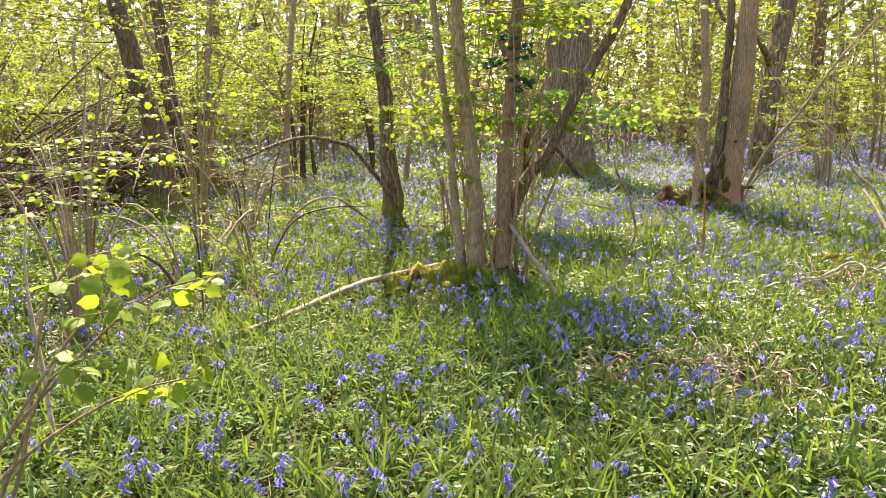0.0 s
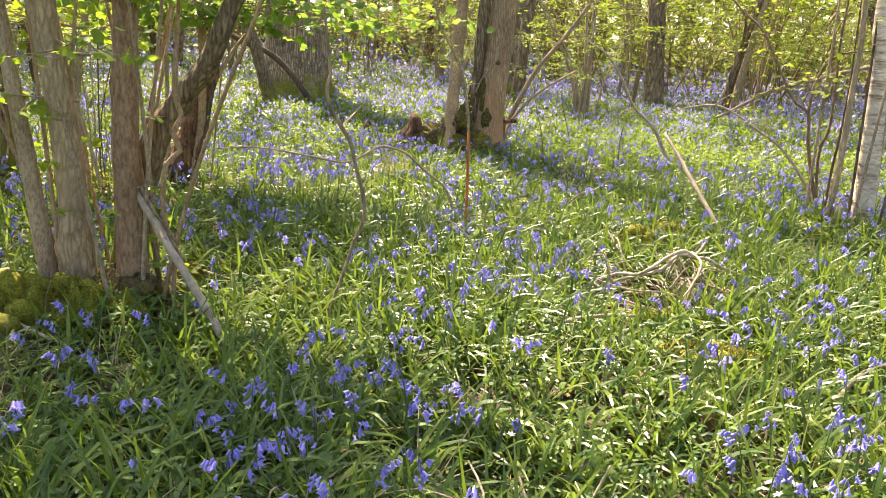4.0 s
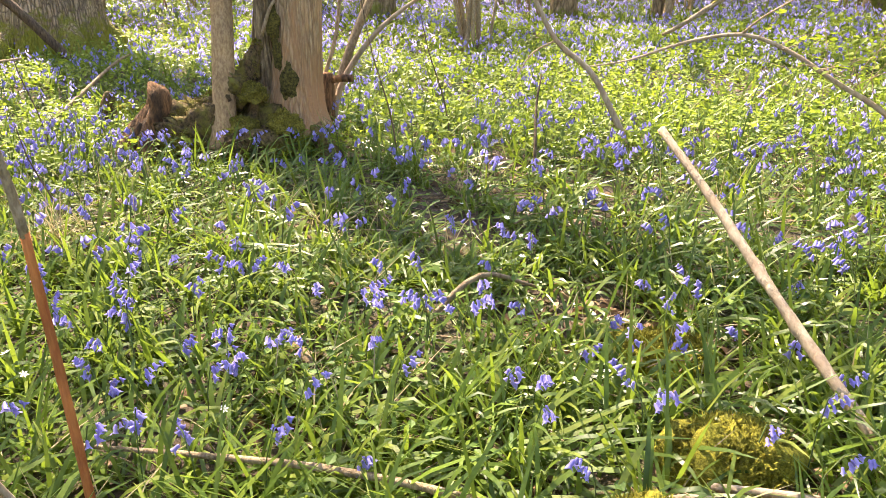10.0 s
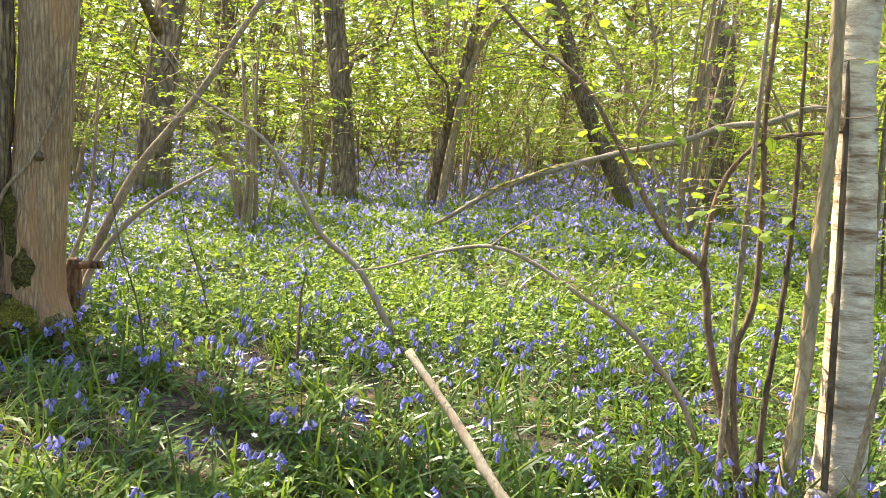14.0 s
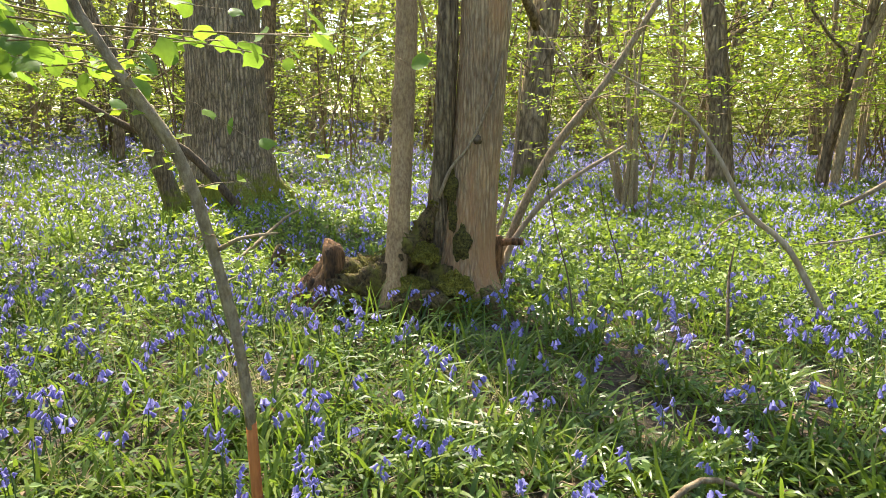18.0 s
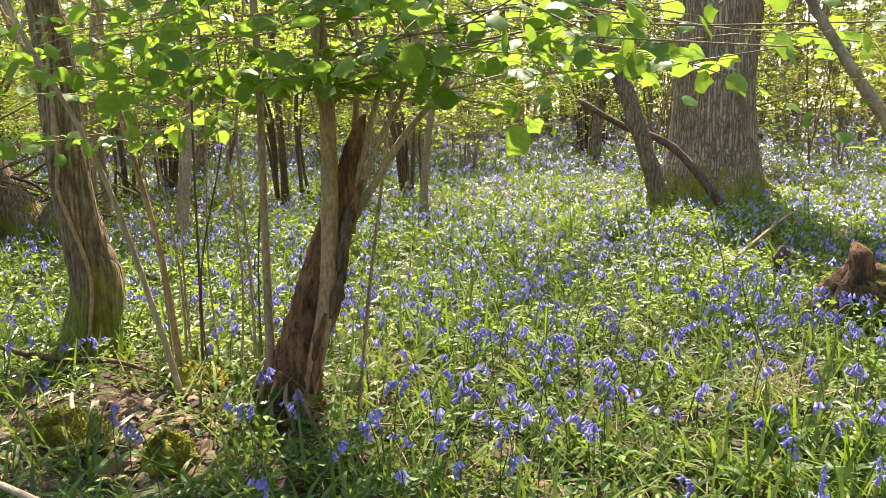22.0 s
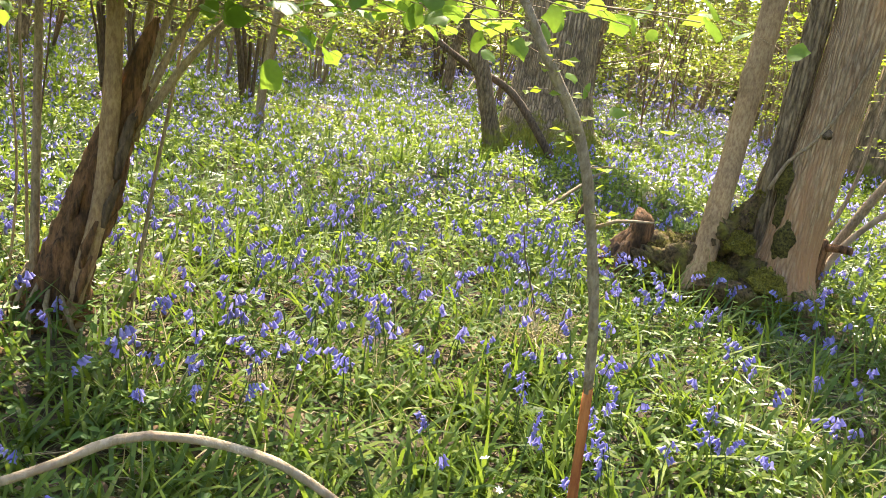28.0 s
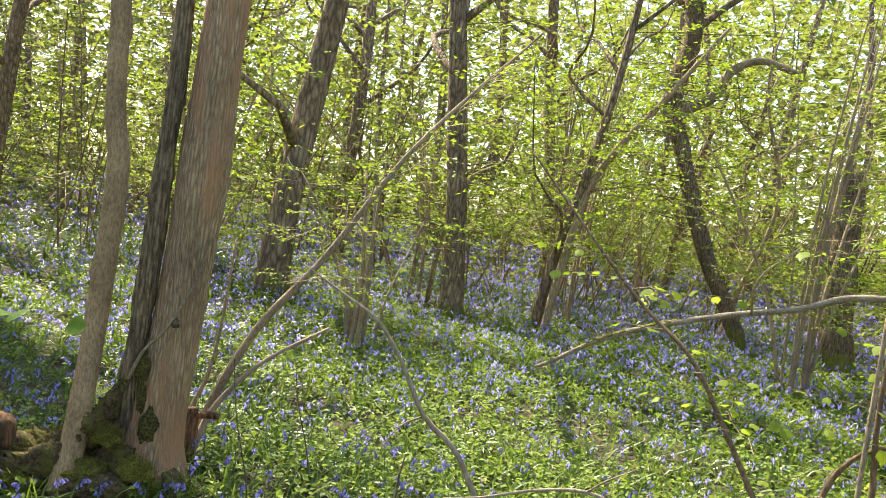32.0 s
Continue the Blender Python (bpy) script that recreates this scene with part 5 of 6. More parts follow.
# ---- the hazel clump that is passed first ----
def build_first_clump():
    ob = thing("hazel_clump", -1.25, 2.72, label="clump of grey-brown hazel trunks on a mossy stool", category="tree")
    stem(ob, "trunk", [(-1.38, 2.65, -0.12, 0.1634), (-1.39, 2.657, 0.12, 0.1032), (-1.39, 2.657, 0.5, 0.07224), (-1.422, 2.651, 1.099, 0.06364), (-1.534, 2.606, 2.081, 0.05762), (-1.59, 2.583, 2.808, 0.05332), (-1.7, 2.55, 4.6, 0.0387), (-1.8, 2.5, 7, 0.0129)], PALE, 20, 0.06, 0.06, 131, knots=7, flute=0.08)
    stem(ob, "trunk", [(-1.13, 2.755, -0.12, 0.16), (-1.136, 2.758, 0.1, 0.10), (-1.14, 2.757, 0.4, 0.074), (-1.145, 2.756, 0.785, 0.068), (-1.117, 2.768, 1.565, 0.062), (-1.079, 2.787, 2.25, 0.059), (-1.04, 2.804, 2.804, 0.055), (-0.95, 2.9, 4.8, 0.035), (-0.9, 3, 7, 0.01)], REDBROWN, 18, 0.07, 0.05, 132, "dark red-brown trunk", knots=4)
    stem(ob, "branch", [(-1.30, 2.93, -0.1, 0.12), (-1.20, 2.93, 0.5, 0.085), (-1.04, 2.94, 0.95, 0.070), (-0.90, 2.93, 1.15, 0.060), (-0.75, 2.90, 1.33, 0.053), (-0.58, 2.89, 1.69, 0.048), (-0.33, 2.98, 2.19, 0.048), (-0.11, 3.06, 2.64, 0.044), (0.2, 3.18, 3.6, 0.03), (0.38, 3.26, 4.9, 0.013)], MOSSY, 16, 0.07, 0.08, 133, "dark leaning mossy branch", knots=4)
    stem(ob, "rod", [(-1.5, 2.62, -0.05, 0.06), (-1.554, 2.598, 0.499, 0.046), (-1.668, 2.553, 1.682, 0.036), (-1.793, 2.502, 2.809, 0.03), (-1.9, 2.45, 4.3, 0.012)], TWIG, 10, 0.1, 0.05, 134)
    rng = np.random.default_rng(135)
    for q in range(14):
        a = rng.uniform(0, 6.28)
        x, y = -1.25 + 0.26 * np.cos(a), 2.75 + 0.24 * np.sin(a)
        l = rng.normal(0, 0.26, 2)
        stem(ob, "rod", [(x, y, -0.05, 0.014), (x + l[0] * 0.4, y + l[1] * 0.4, 0.8, 0.012), (x + l[0], y + l[1], 1.7, 0.009), (x + l[0] * 1.8, y + l[1] * 1.8, 2.9, 0.004)], (TWIG, HAZEL)[q % 2], 6, 0.15, 0.05, 136 + q)
    for q, (x, y, a, b, c) in enumerate(((-1.70, 2.18, 0.26, 0.18, 0.22), (-1.48, 2.32, 0.22, 0.16, 0.26), (-1.90, 2.02, 0.16, 0.14, 0.17), (-1.28, 2.44, 0.18, 0.14, 0.22), (-1.05, 2.50, 0.13, 0.10, 0.14))):
        pad = piece("moss_pad", *blob((x, y, 0.0), (a, b, c), 0.2, 137 + q, 16, 28), MOSS_MAT, ob, "bright yellow-green moss")
        tagged(piece("moss_nap", *tufts((x, y, 0.0), (a, b, c), int(42000 * a * b), 0.032, 138 + q), MOSS_MAT, pad), kind="stuff")
    piece("stool", *blob((-1.25, 2.72, 0.0), (0.36, 0.30, 0.20), 0.2, 139, 24, 40), STUMP, ob, "mossy stool")
    tagged(piece("moss_nap", *tufts((-1.25, 2.72, 0.0), (0.36, 0.30, 0.20), 1800, 0.03, 143), STUMP_MOSS, ob), kind="stuff")
    stem(ob, "stub", [(-1.78, 2.05, -0.05, 0.07), (-1.77, 2.06, 0.12, 0.05), (-1.75, 2.08, 0.24, 0.025)], ROTTEN, 12, 0.04, 0.2, 146, "broken rotten stub", flute=0.12)
    fo = Foliage(140, BROAD_LEAF, 0.6)
    for k in range(70):
        a = fo.rng.uniform(0, 6.28)
        h = fo.rng.uniform(1.1, 4.2)
        if -0.5 < (a + 3.14) % 6.28 - 3.14 < 1.6:
            h = max(h, 2.3 + 0.2 * h)
        fo.bough((-1.27 + fo.rng.normal(0, 0.14), 2.75 + fo.rng.normal(0, 0.14), h), (np.cos(a), np.sin(a), 0.12), fo.rng.uniform(0.5, 1.6), 5, 7, 0.06, 0.007)
    for k in range(18):
        a = fo.rng.uniform(0, 6.28)
        fo.spray((-1.27 + 0.2 * np.cos(a), 2.7 + 0.18 * np.sin(a), fo.rng.uniform(0.15, 1.1)), (np.cos(a), np.sin(a), 0.3), fo.rng.uniform(0.1, 0.35), 5, 0.05, 0.004)
    fo.put(ob, TWIG, HAZEL_LEAF)
    ho = thing("holly_sprig", -1.08, 2.78, 1.9, label="dark glossy evergreen leaves round the red-brown trunk", category="shrub")
    fo = Foliage(141, BROAD_LEAF)
    for k in range(14):
        a = fo.rng.uniform(0, 6.28)
        fo.spray((-1.08, 2.78, fo.rng.uniform(1.8, 2.4)), (np.cos(a), np.sin(a), 0.2), fo.rng.uniform(0.15, 0.45), 7, 0.065, 0.004)
    fo.put(ho, DARKTWIG, HOLLY_LEAF)
    tw = thing("woody_creeper", -0.88, 2.7, label="bare twisted brown stem twining up beside the hazel clump", category="creeper")
    stem(tw, "stem", [(-0.90, 2.72, -0.03, 0.012), (-0.88, 2.71, 0.2, 0.012), (-0.871, 2.713, 0.39, 0.012), (-0.899, 2.691, 0.474, 0.013), (-0.913, 2.68, 0.612, 0.0135), (-0.895, 2.694, 0.816, 0.0145), (-0.838, 2.737, 0.885, 0.0145), (-0.862, 2.719, 0.976, 0.015), (-0.829, 2.743, 1.063, 0.015), (-0.85, 2.728, 1.183, 0.0145), (-0.814, 2.692, 1.47, 0.0115), (-0.706, 2.576, 1.97, 0.007)], HAZEL, 10, 0.04, 0.07, 147, knots=4)
    lb = thing("fallen_branch", -1.1, 3.2, label="short mossy dead branch lying among the leaves", category="branch")
    stem(lb, "branch", [(-1.7, 3.4, 0.05, 0.022), (-1.414, 3.3, 0.1, 0.02), (-1.227, 3.234, 0.11, 0.018), (-0.975, 3.2, 0.10, 0.013), (-0.701, 3.125, 0.08, 0.007)], DEADWOOD, 9, 0.05, 0.1, 148, knots=4)
    piece("moss_pad", *blob((-1.0, 3.18, 0.09), (0.09, 0.05, 0.05), 0.25, 149), STUMP_MOSS, lb, "olive-green moss")

    # low hazel shoots at the edge of the way in
    for q, (x, y, n, h) in enumerate(((-4.5, 0.7, 10, 2.2), (-3.3, -0.4, 8, 1.7), (-4.6, 2.4, 9, 2.6))):
        sh = thing("hazel_shrub", x, y, label="low straggling hazel shrub with bare twigs and fresh leaves", category="shrub", group="low hazel shrubs")
        fo = Foliage(142 + q, BROAD_LEAF)
        for k in range(n):
            a, l = fo.rng.uniform(0, 6.28), fo.rng.uniform(0.3, 0.9)
            top = np.array([x + l * np.cos(a), y + l * np.sin(a), h * fo.rng.uniform(0.6, 1.1)])
            stem(sh, "stem", [(x + 0.06 * np.cos(a), y + 0.06 * np.sin(a), -0.03, 0.014), (x + l * 0.3 * np.cos(a), y + l * 0.3 * np.sin(a), top[2] * 0.5, 0.011), (*top, 0.004)], TWIG, 6, 0.15, 0.05, k)
            for _ in range(4 if q != 1 else 3):
                b = fo.rng.uniform(0, 6.28)
                s = fo.rng.uniform(0.45, 1.0)
                fo.spray(np.array([x, y, 0]) * (1 - s) + top * s + (0, 0, 0.0), (np.cos(b), np.sin(b), 0.15), fo.rng.uniform(0.3, 0.7), 7, 0.058, 0.004)
        fo.put(sh, TWIG, HAZEL_LEAF)


def build_edge_spray():
    sh = thing("hazel_shrub", -0.95, -3.0, label="young hazel shoots with broad yellow-green leaves at the path edge", category="shrub")
    fo = Foliage(148, BROAD_LEAF, 0.7)
    for k, (x, y, z) in enumerate(((-0.16, -2.46, 1.18), (-0.30, -2.66, 1.14), (-0.16, -2.62, 0.88), (-0.36, -2.80, 0.98), (-0.45, -2.70, 1.26))):
        stem(sh, "stem", [(-0.95, -3.0, -0.03, 0.009), (-0.8 + 0.02 * k, -2.97 + 0.03 * k, 0.5, 0.007), (x * 0.6 - 0.33, y * 0.6 - 1.15, z * 0.9, 0.005), (x, y, z, 0.002)], TWIG, 6, 0.1, 0.04, k)
        for q in range(6):
            s = 0.55 + 0.45 * q / 5
            p = np.array([x, y, z]) * s + np.array([-0.5, -2.85, 0.85 * z]) * (1 - s)
            b = fo.rng.uniform(0, 6.28)
            fo.spray(p, (np.cos(b), np.sin(b), 0.1), fo.rng.uniform(0.05, 0.16), 3, 0.062, 0.002)
    fo.put(sh, TWIG, HAZEL_LEAF, "foliage", "broad yellow-green leaves")


# ---- the birch and hazel shoots on the other side ----
def build_right_group():
    ob = thing("birch_tree", 3.92, 6.3, label="pale peeling birch trunk among hazel shoots", category="tree")
    stem(ob, "trunk", [(3.96, 6.26, -0.1, 0.15), (3.954, 6.269, 0.201, 0.106), (3.933, 6.288, 0.721, 0.09), (3.911, 6.308, 1.153, 0.08), (3.881, 6.336, 1.592, 0.075), (3.857, 6.358, 2.123, 0.075), (3.85, 6.4, 4.5, 0.06), (3.95, 6.4, 8, 0.02)], BIRCH, 20, 0.06, 0.05, 151, knots=5)
    stem(ob, "second_stem", [(3.64, 6.22, -0.05, 0.0374), (3.649, 6.214, 0.247, 0.03128), (3.66, 6.204, 0.753, 0.02788), (3.655, 6.209, 1.166, 0.02584), (3.654, 6.21, 1.686, 0.0238), (3.634, 6.228, 2.085, 0.02312), (3.6, 6.3, 4.0, 0.0136), (3.5, 6.3, 6, 0.00544)], PALE, 14, 0.09, 0.05, 152, knots=5)
    stem(ob, "stub", [(3.7, 6.12, -0.05, 0.06), (3.69, 6.1, 0.14, 0.05), (3.68, 6.08, 0.27, 0.035)], PEELED, 10, 0.04, 0.14, 153, "broken pale stub")
    fo = Foliage(154, fine=False)
    for k in range(34):
        a = fo.rng.uniform(0, 6.28)
        fo.bough((3.9, 6.4, fo.rng.uniform(2.4, 8)), (np.cos(a), np.sin(a), 0.3), fo.rng.uniform(0.8, 2), 6, 9, 0.06)
    fo.put(ob, DARKTWIG, SPRING_LEAF)
    hz = thing("hazel_shoots", 3.68, 6.42, label="forked brown hazel shoots with sparse young leaves", category="shrub")
    stem(hz, "stem", [(3.66, 6.43, -0.05, 0.02), (3.643, 6.446, 0.089, 0.0176), (3.569, 6.507, 0.368, 0.0168), (3.487, 6.573, 0.744, 0.0164), (3.448, 6.605, 1.027, 0.0152), (3.353, 6.682, 1.109, 0.0136), (3.271, 6.748, 1.243, 0.0128), (3.152, 6.84, 1.49, 0.0112), (3.003, 6.96, 1.77, 0.0096), (2.778, 7.14, 1.998, 0.008), (2.3, 7.5, 2.6, 0.004)], BROWNROD, 10, 0.05, 0.07, 155, knots=7)
    stem(hz, "stem", [(3.448, 6.605, 1.02, 0.0136), (3.451, 6.602, 1.217, 0.012), (3.488, 6.572, 1.408, 0.0112), (3.561, 6.513, 1.539, 0.0096), (3.653, 6.438, 1.59, 0.008), (3.776, 6.338, 1.609, 0.0064), (4.0, 6.2, 1.64, 0.004), (4.4, 6.0, 1.66, 0.0024)], BROWNROD, 9, 0.05, 0.07, 156, knots=4)
    stem(hz, "stem", [(3.64, 6.45, -0.05, 0.016), (3.624, 6.462, 0.108, 0.0144), (3.571, 6.504, 0.664, 0.0136), (3.611, 6.472, 0.912, 0.0124), (3.601, 6.481, 1.35, 0.0116), (3.582, 6.496, 1.685, 0.0104), (3.586, 6.493, 2.118, 0.0096), (3.6, 6.5, 3.2, 0.0048)], BROWNROD, 9, 0.06, 0.06, 157, knots=5)
    stem(hz, "stem", [(3.68, 6.42, -0.05, 0.0144), (3.677, 6.419, 0.495, 0.0124), (3.693, 6.406, 0.926, 0.0112), (3.694, 6.405, 1.293, 0.0096), (3.686, 6.412, 1.581, 0.008), (3.674, 6.421, 1.905, 0.0064), (3.65, 6.45, 2.6, 0.0032)], DARKTWIG, 8, 0.06, 0.07, 159, knots=4)
    stem(hz, "side_twig", [(3.50, 6.56, 0.46, 0.0024), (3.557, 6.516, 0.514, 0.004), (3.644, 6.445, 0.515, 0.0044), (3.825, 6.298, 0.509, 0.004), (4.1, 6.1, 0.44, 0.0024)], TWIG, 6, 0.05, 0.05, 172)
    rng = np.random.default_rng(158)
    for q in range(5):
        x, y = 3.78 + rng.normal(0, 0.14), 6.3 + rng.normal(0, 0.14)
        l = rng.normal(0, 0.12, 2)
        stem(hz, "rod", [(x, y, -0.05, 0.015), (x + l[0] * 0.4, y + l[1] * 0.4, 0.8, 0.013), (x + l[0], y + l[1], 1.8, 0.010), (x + l[0] * 2, y + l[1] * 2, 3.0, 0.004)], DARKTWIG if q % 2 else TWIG, 6, 0.15, 0.05, 160 + q)
    piece("moss_pad", *blob((3.6, 6.1, 0.0), (0.3, 0.25, 0.1), 0.2, 170), MOSS_MAT, hz, "mossy stool")
    fo = Foliage(171, BROAD_LEAF)
    for k in range(20):
        q = fo.rng.uniform(0, 1)
        a = fo.rng.uniform(0, 6.28)
        fo.spray((3.5 - 0.9 * q, 6.55 + 0.6 * q, 1.1 + 1.1 * q), (np.cos(a), np.sin(a), 0.2), fo.rng.uniform(0.2, 0.6), 4, 0.05, 0.003)
    for k in range(22):
        a = fo.rng.uniform(0, 6.28)
        fo.spray((3.75, 6.35, fo.rng.uniform(0.8, 3)), (np.cos(a), np.sin(a), 0.2), fo.rng.uniform(0.3, 0.8), 5, 0.052, 0.003)
    fo.put(hz, TWIG, SPRING_LEAF)


build_maple()
build_oak()
build_hollow_hazel()
build_left_trees()
build_sticks()
build_mossy_log()
build_more_sticks()
build_first_clump()
build_edge_spray()
build_right_group()
for q, (x, y, rx, ry, h) in enumerate(((2.15, 5.42, 0.20, 0.16, 0.15), (1.83, 5.04, 0.17, 0.15, 0.18), (1.95, 2.75, 0.3, 0.16, 0.10), (0.45, 0.15, 0.14, 0.12, 0.06), (2.35, 5.0, 0.14, 0.1, 0.08), (-2.75, 4.95, 0.24, 0.14, 0.11), (-2.2, 5.1, 0.13, 0.1, 0.13), (-1.6, 11.0, 0.3, 0.2, 0.1), (3.15, 4.6, 0.25, 0.16, 0.08), (-0.35, 3.1, 0.16, 0.12, 0.09), (2.13, 6.12, 0.26, 0.15, 0.08))):
    moss_cushion(x, y, rx, ry, h, 200 + q)


# ---- the wood around: shrubs and trees, a few kinds and their copies ----
def make_shrub(seed, stems, tall, wide, density, leaf_mat, bark_mat, size=0.072):
    rng = np.random.default_rng(seed)
    ob = thing("hazel_bush", 0, 0, 0, "many-stemmed hazel bush in fresh yellow-green leaf", "shrub", "hazel bushes in the wood")
    fo = Foliage(seed, fine=False)
    for k in range(stems):
        a, l, h = rng.uniform(0, 6.28), rng.uniform(0.15, 1.0) * wide, tall * rng.uniform(0.6, 1.1)
        r = rng.uniform(0.015, 0.05)
        line = [(0.25 * np.cos(a) * rng.uniform(0.3, 1), 0.25 * np.sin(a), -0.1, r), (l * 0.35 * np.cos(a), l * 0.35 * np.sin(a), h * 0.35, r * 0.85), (l * 0.8 * np.cos(a + 0.2), l * 0.8 * np.sin(a + 0.2), h * 0.7, r * 0.6), (l * 1.3 * np.cos(a + 0.3), l * 1.3 * np.sin(a + 0.3), h, r * 0.25)]
        stem(ob, "stem", line, bark_mat, 6, 0.35, 0.05, seed + k)
        c = curve_points(line, 0.2)
        for _ in range(density):
            p = c[int(rng.uniform(0.34, 1) * (len(c) - 1))]
            b = a + rng.normal(0, 1.4)
            fo.bough(p[:3], (np.cos(b), np.sin(b), rng.normal(0.08, 0.15)), rng.uniform(0.7, 1.7), 4, 10, size, 0.006)
    fo.put(ob, bark_mat, leaf_mat)
    return ob


def make_tree(seed, tall, r, density, leaf_mat, bark_mat, lean=0.7, low=1.6):
    rng = np.random.default_rng(seed)
    ob = thing("woodland_tree", 0, 0, 0, "tall slender woodland tree with fresh spring leaves", "tree", "trees of the wood")
    k = rng.normal(0, lean, 6)
    line = [(0, 0, -0.2, r * 1.7), (0, 0, 0.2, r * 1.25), (k[0] * 0.2, k[1] * 0.2, tall * 0.12, r), (k[0], k[1], tall * 0.4, r * 0.82), (k[0] + k[2], k[1] + k[3], tall * 0.7, r * 0.5), (k[0] + k[4], k[1] + k[5], tall, r * 0.1)]
    stem(ob, "trunk", line, bark_mat, 12, 0.35, 0.05, seed, flute=0.06)
    c = curve_points(line, 0.25)
    fo = Foliage(seed, fine=False)
    for q in range(density):
        s = low / tall + (1 - low / tall) * rng.uniform(0, 1) ** 2.3
        p = c[int(s * (len(c) - 1))]
        a = rng.uniform(0, 6.28)
        fo.bough(p[:3], (np.cos(a), np.sin(a), rng.normal(0.3, 0.2)), rng.uniform(0.8, 2.6) * (1.2 - 0.6 * s), 5, 8, 0.095, 0.012)
    for q in range(7):
        a, s, g = rng.uniform(0, 6.28), rng.uniform(0.12, 0.7), rng.uniform(0.7, 1.4)
        p, b = c[int(s * (len(c) - 1))], a + rng.normal(0, 0.7)
        stem(ob, "limb", [(*p[:3], r * 0.42), (p[0] + 0.7 * g * np.cos(a), p[1] + 0.7 * g * np.sin(a), p[2] + 0.6 * g, r * 0.32), (p[0] + 1.4 * g * np.cos(b), p[1] + 1.4 * g * np.sin(b), p[2] + 1.0 * g, r * 0.22), (p[0] + 2.0 * g * np.cos(b), p[1] + 2.0 * g * np.sin(b), p[2] + 2.3 * g, r * 0.08)], bark_mat, 6, 0.4, 0.06, seed + q)
    fo.put(ob, bark_mat, leaf_mat)
    return ob


def build_wood():
    shrubs = [make_shrub(301, 8, 3.8, 1.5, 7, SPRING_LEAF, TWIG), make_shrub(302, 9, 5.0, 1.8, 7, HAZEL_LEAF, TWIG), make_shrub(303, 7, 3.0, 1.5, 7, SPRING_LEAF, DARKTWIG), make_shrub(304, 10, 6.5, 2.2, 8, SPRING_LEAF, TWIG)]
    trees = [make_tree(311, 13, 0.13, 38, SPRING_LEAF, FAR_BARK, 0.9), make_tree(312, 15, 0.16, 36, SPRING_LEAF, FAR_BARK), make_tree(313, 11, 0.09, 38, SPRING_LEAF, FAR_BARK, 0.8), make_tree(314, 9, 0.06, 38, HAZEL_LEAF, TWIG, 1.0)]
    rng = np.random.default_rng(320)
    spots = []
    # those whose place is known: kind, x, y, size, shrub or tree
    known = [(0, 1.9, 14.9, 0.8, "s"), (1, 3.7, 18.7, 1.2, "t"), (1, 0.3, 18.4, 1.5, "t"), (1, 8.0, 28.0, 1.2, "t"), (1, 1.4, 27.0, 1.2, "t"), (1, 3.2, 20.2, 0.9, "s"), (2, 5.3, 18.3, 1.0, "t"), (3, 8.6, 15.0, 0.9, "s"), (0, -1.2, 19.0, 0.8, "s"), (0, 8.8, 11.6, 0.8, "s"), (2, 7.9, 10.0, 0.9, "s"), (3, 6.3, 19.8, 0.8, "s")]
    for kind, x, y, s, what in known:
        spots.append((x, y))
        src = (shrubs if what == "s" else trees)[kind]
        c = copy_thing(src, Matrix.LocRotScale((x, y, height(x, y)), Euler((0, 0, rng.uniform(0, 6.28))), None))
        c.scale = (s, s, s)
    done = tries = 0
    while done < 140 and tries < 9000:
        tries += 1
        d = 9.5 + 28 * rng.uniform(0, 1) ** 1.2
        a = rng.uniform(-1.0, 1.7)
        x, y = 0.5 - d * np.sin(a), 3.5 + d * np.cos(a)
        tree = rng.uniform() < 0.3
        if y < -2 or (np.hypot(x + 1, y - 1) < 8) or min((np.hypot(x - p, y - q) for p, q in spots), default=9) < (1.9 if tree else 1.7) or np.hypot(x + 4.1, y - 15.3) < 2.5 or np.hypot(x + 9.2, y - 6) < 2.6:
            continue
        if -0.85 < a < 0.7 and (d < 17.5 or (d < 27 and min(np.hypot(x - p, y - q) for p, q in spots) < 2.9)):
            continue
        spots.append((x, y))
        src = (trees if tree else shrubs)[rng.integers(0, 4)]
        s = rng.uniform(0.8, 1.25)
        c = copy_thing(src, Matrix.LocRotScale((x, y, height(x, y)), Euler((0, 0, rng.uniform(0, 6.28))), None))
        c.scale = (s, s, s)
        done += 1
    for k in range(44):
        a, d = rng.uniform(2.6, 6.1), rng.uniform(8.5, 19)
        x, y = 1.0 + d * np.cos(a), -1.0 + d * np.sin(a)
        if y > 1 and x < 0 or min(np.hypot(x - p, y - q) for p, q in spots) < 1.7:
            continue
        spots.append((x, y))
        c = copy_thing((shrubs + trees)[rng.integers(0, 8)], Matrix.LocRotScale((x, y, height(x, y)), Euler((0, 0, rng.uniform(0, 6.28))), None))
        c.scale = (rng.uniform(0.8, 1.2),) * 3
    for src in shrubs + trees:
        for o in (*src.children_recursive, src):
            bpy.data.objects.remove(o)
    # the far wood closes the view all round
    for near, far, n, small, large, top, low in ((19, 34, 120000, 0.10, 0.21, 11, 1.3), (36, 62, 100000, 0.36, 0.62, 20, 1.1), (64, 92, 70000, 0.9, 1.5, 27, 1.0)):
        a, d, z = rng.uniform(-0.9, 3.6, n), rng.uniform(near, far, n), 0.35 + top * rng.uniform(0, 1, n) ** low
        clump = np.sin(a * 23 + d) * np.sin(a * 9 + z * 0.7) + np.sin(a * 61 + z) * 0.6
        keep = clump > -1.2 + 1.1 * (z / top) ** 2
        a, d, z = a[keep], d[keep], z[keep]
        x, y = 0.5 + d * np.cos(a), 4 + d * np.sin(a)
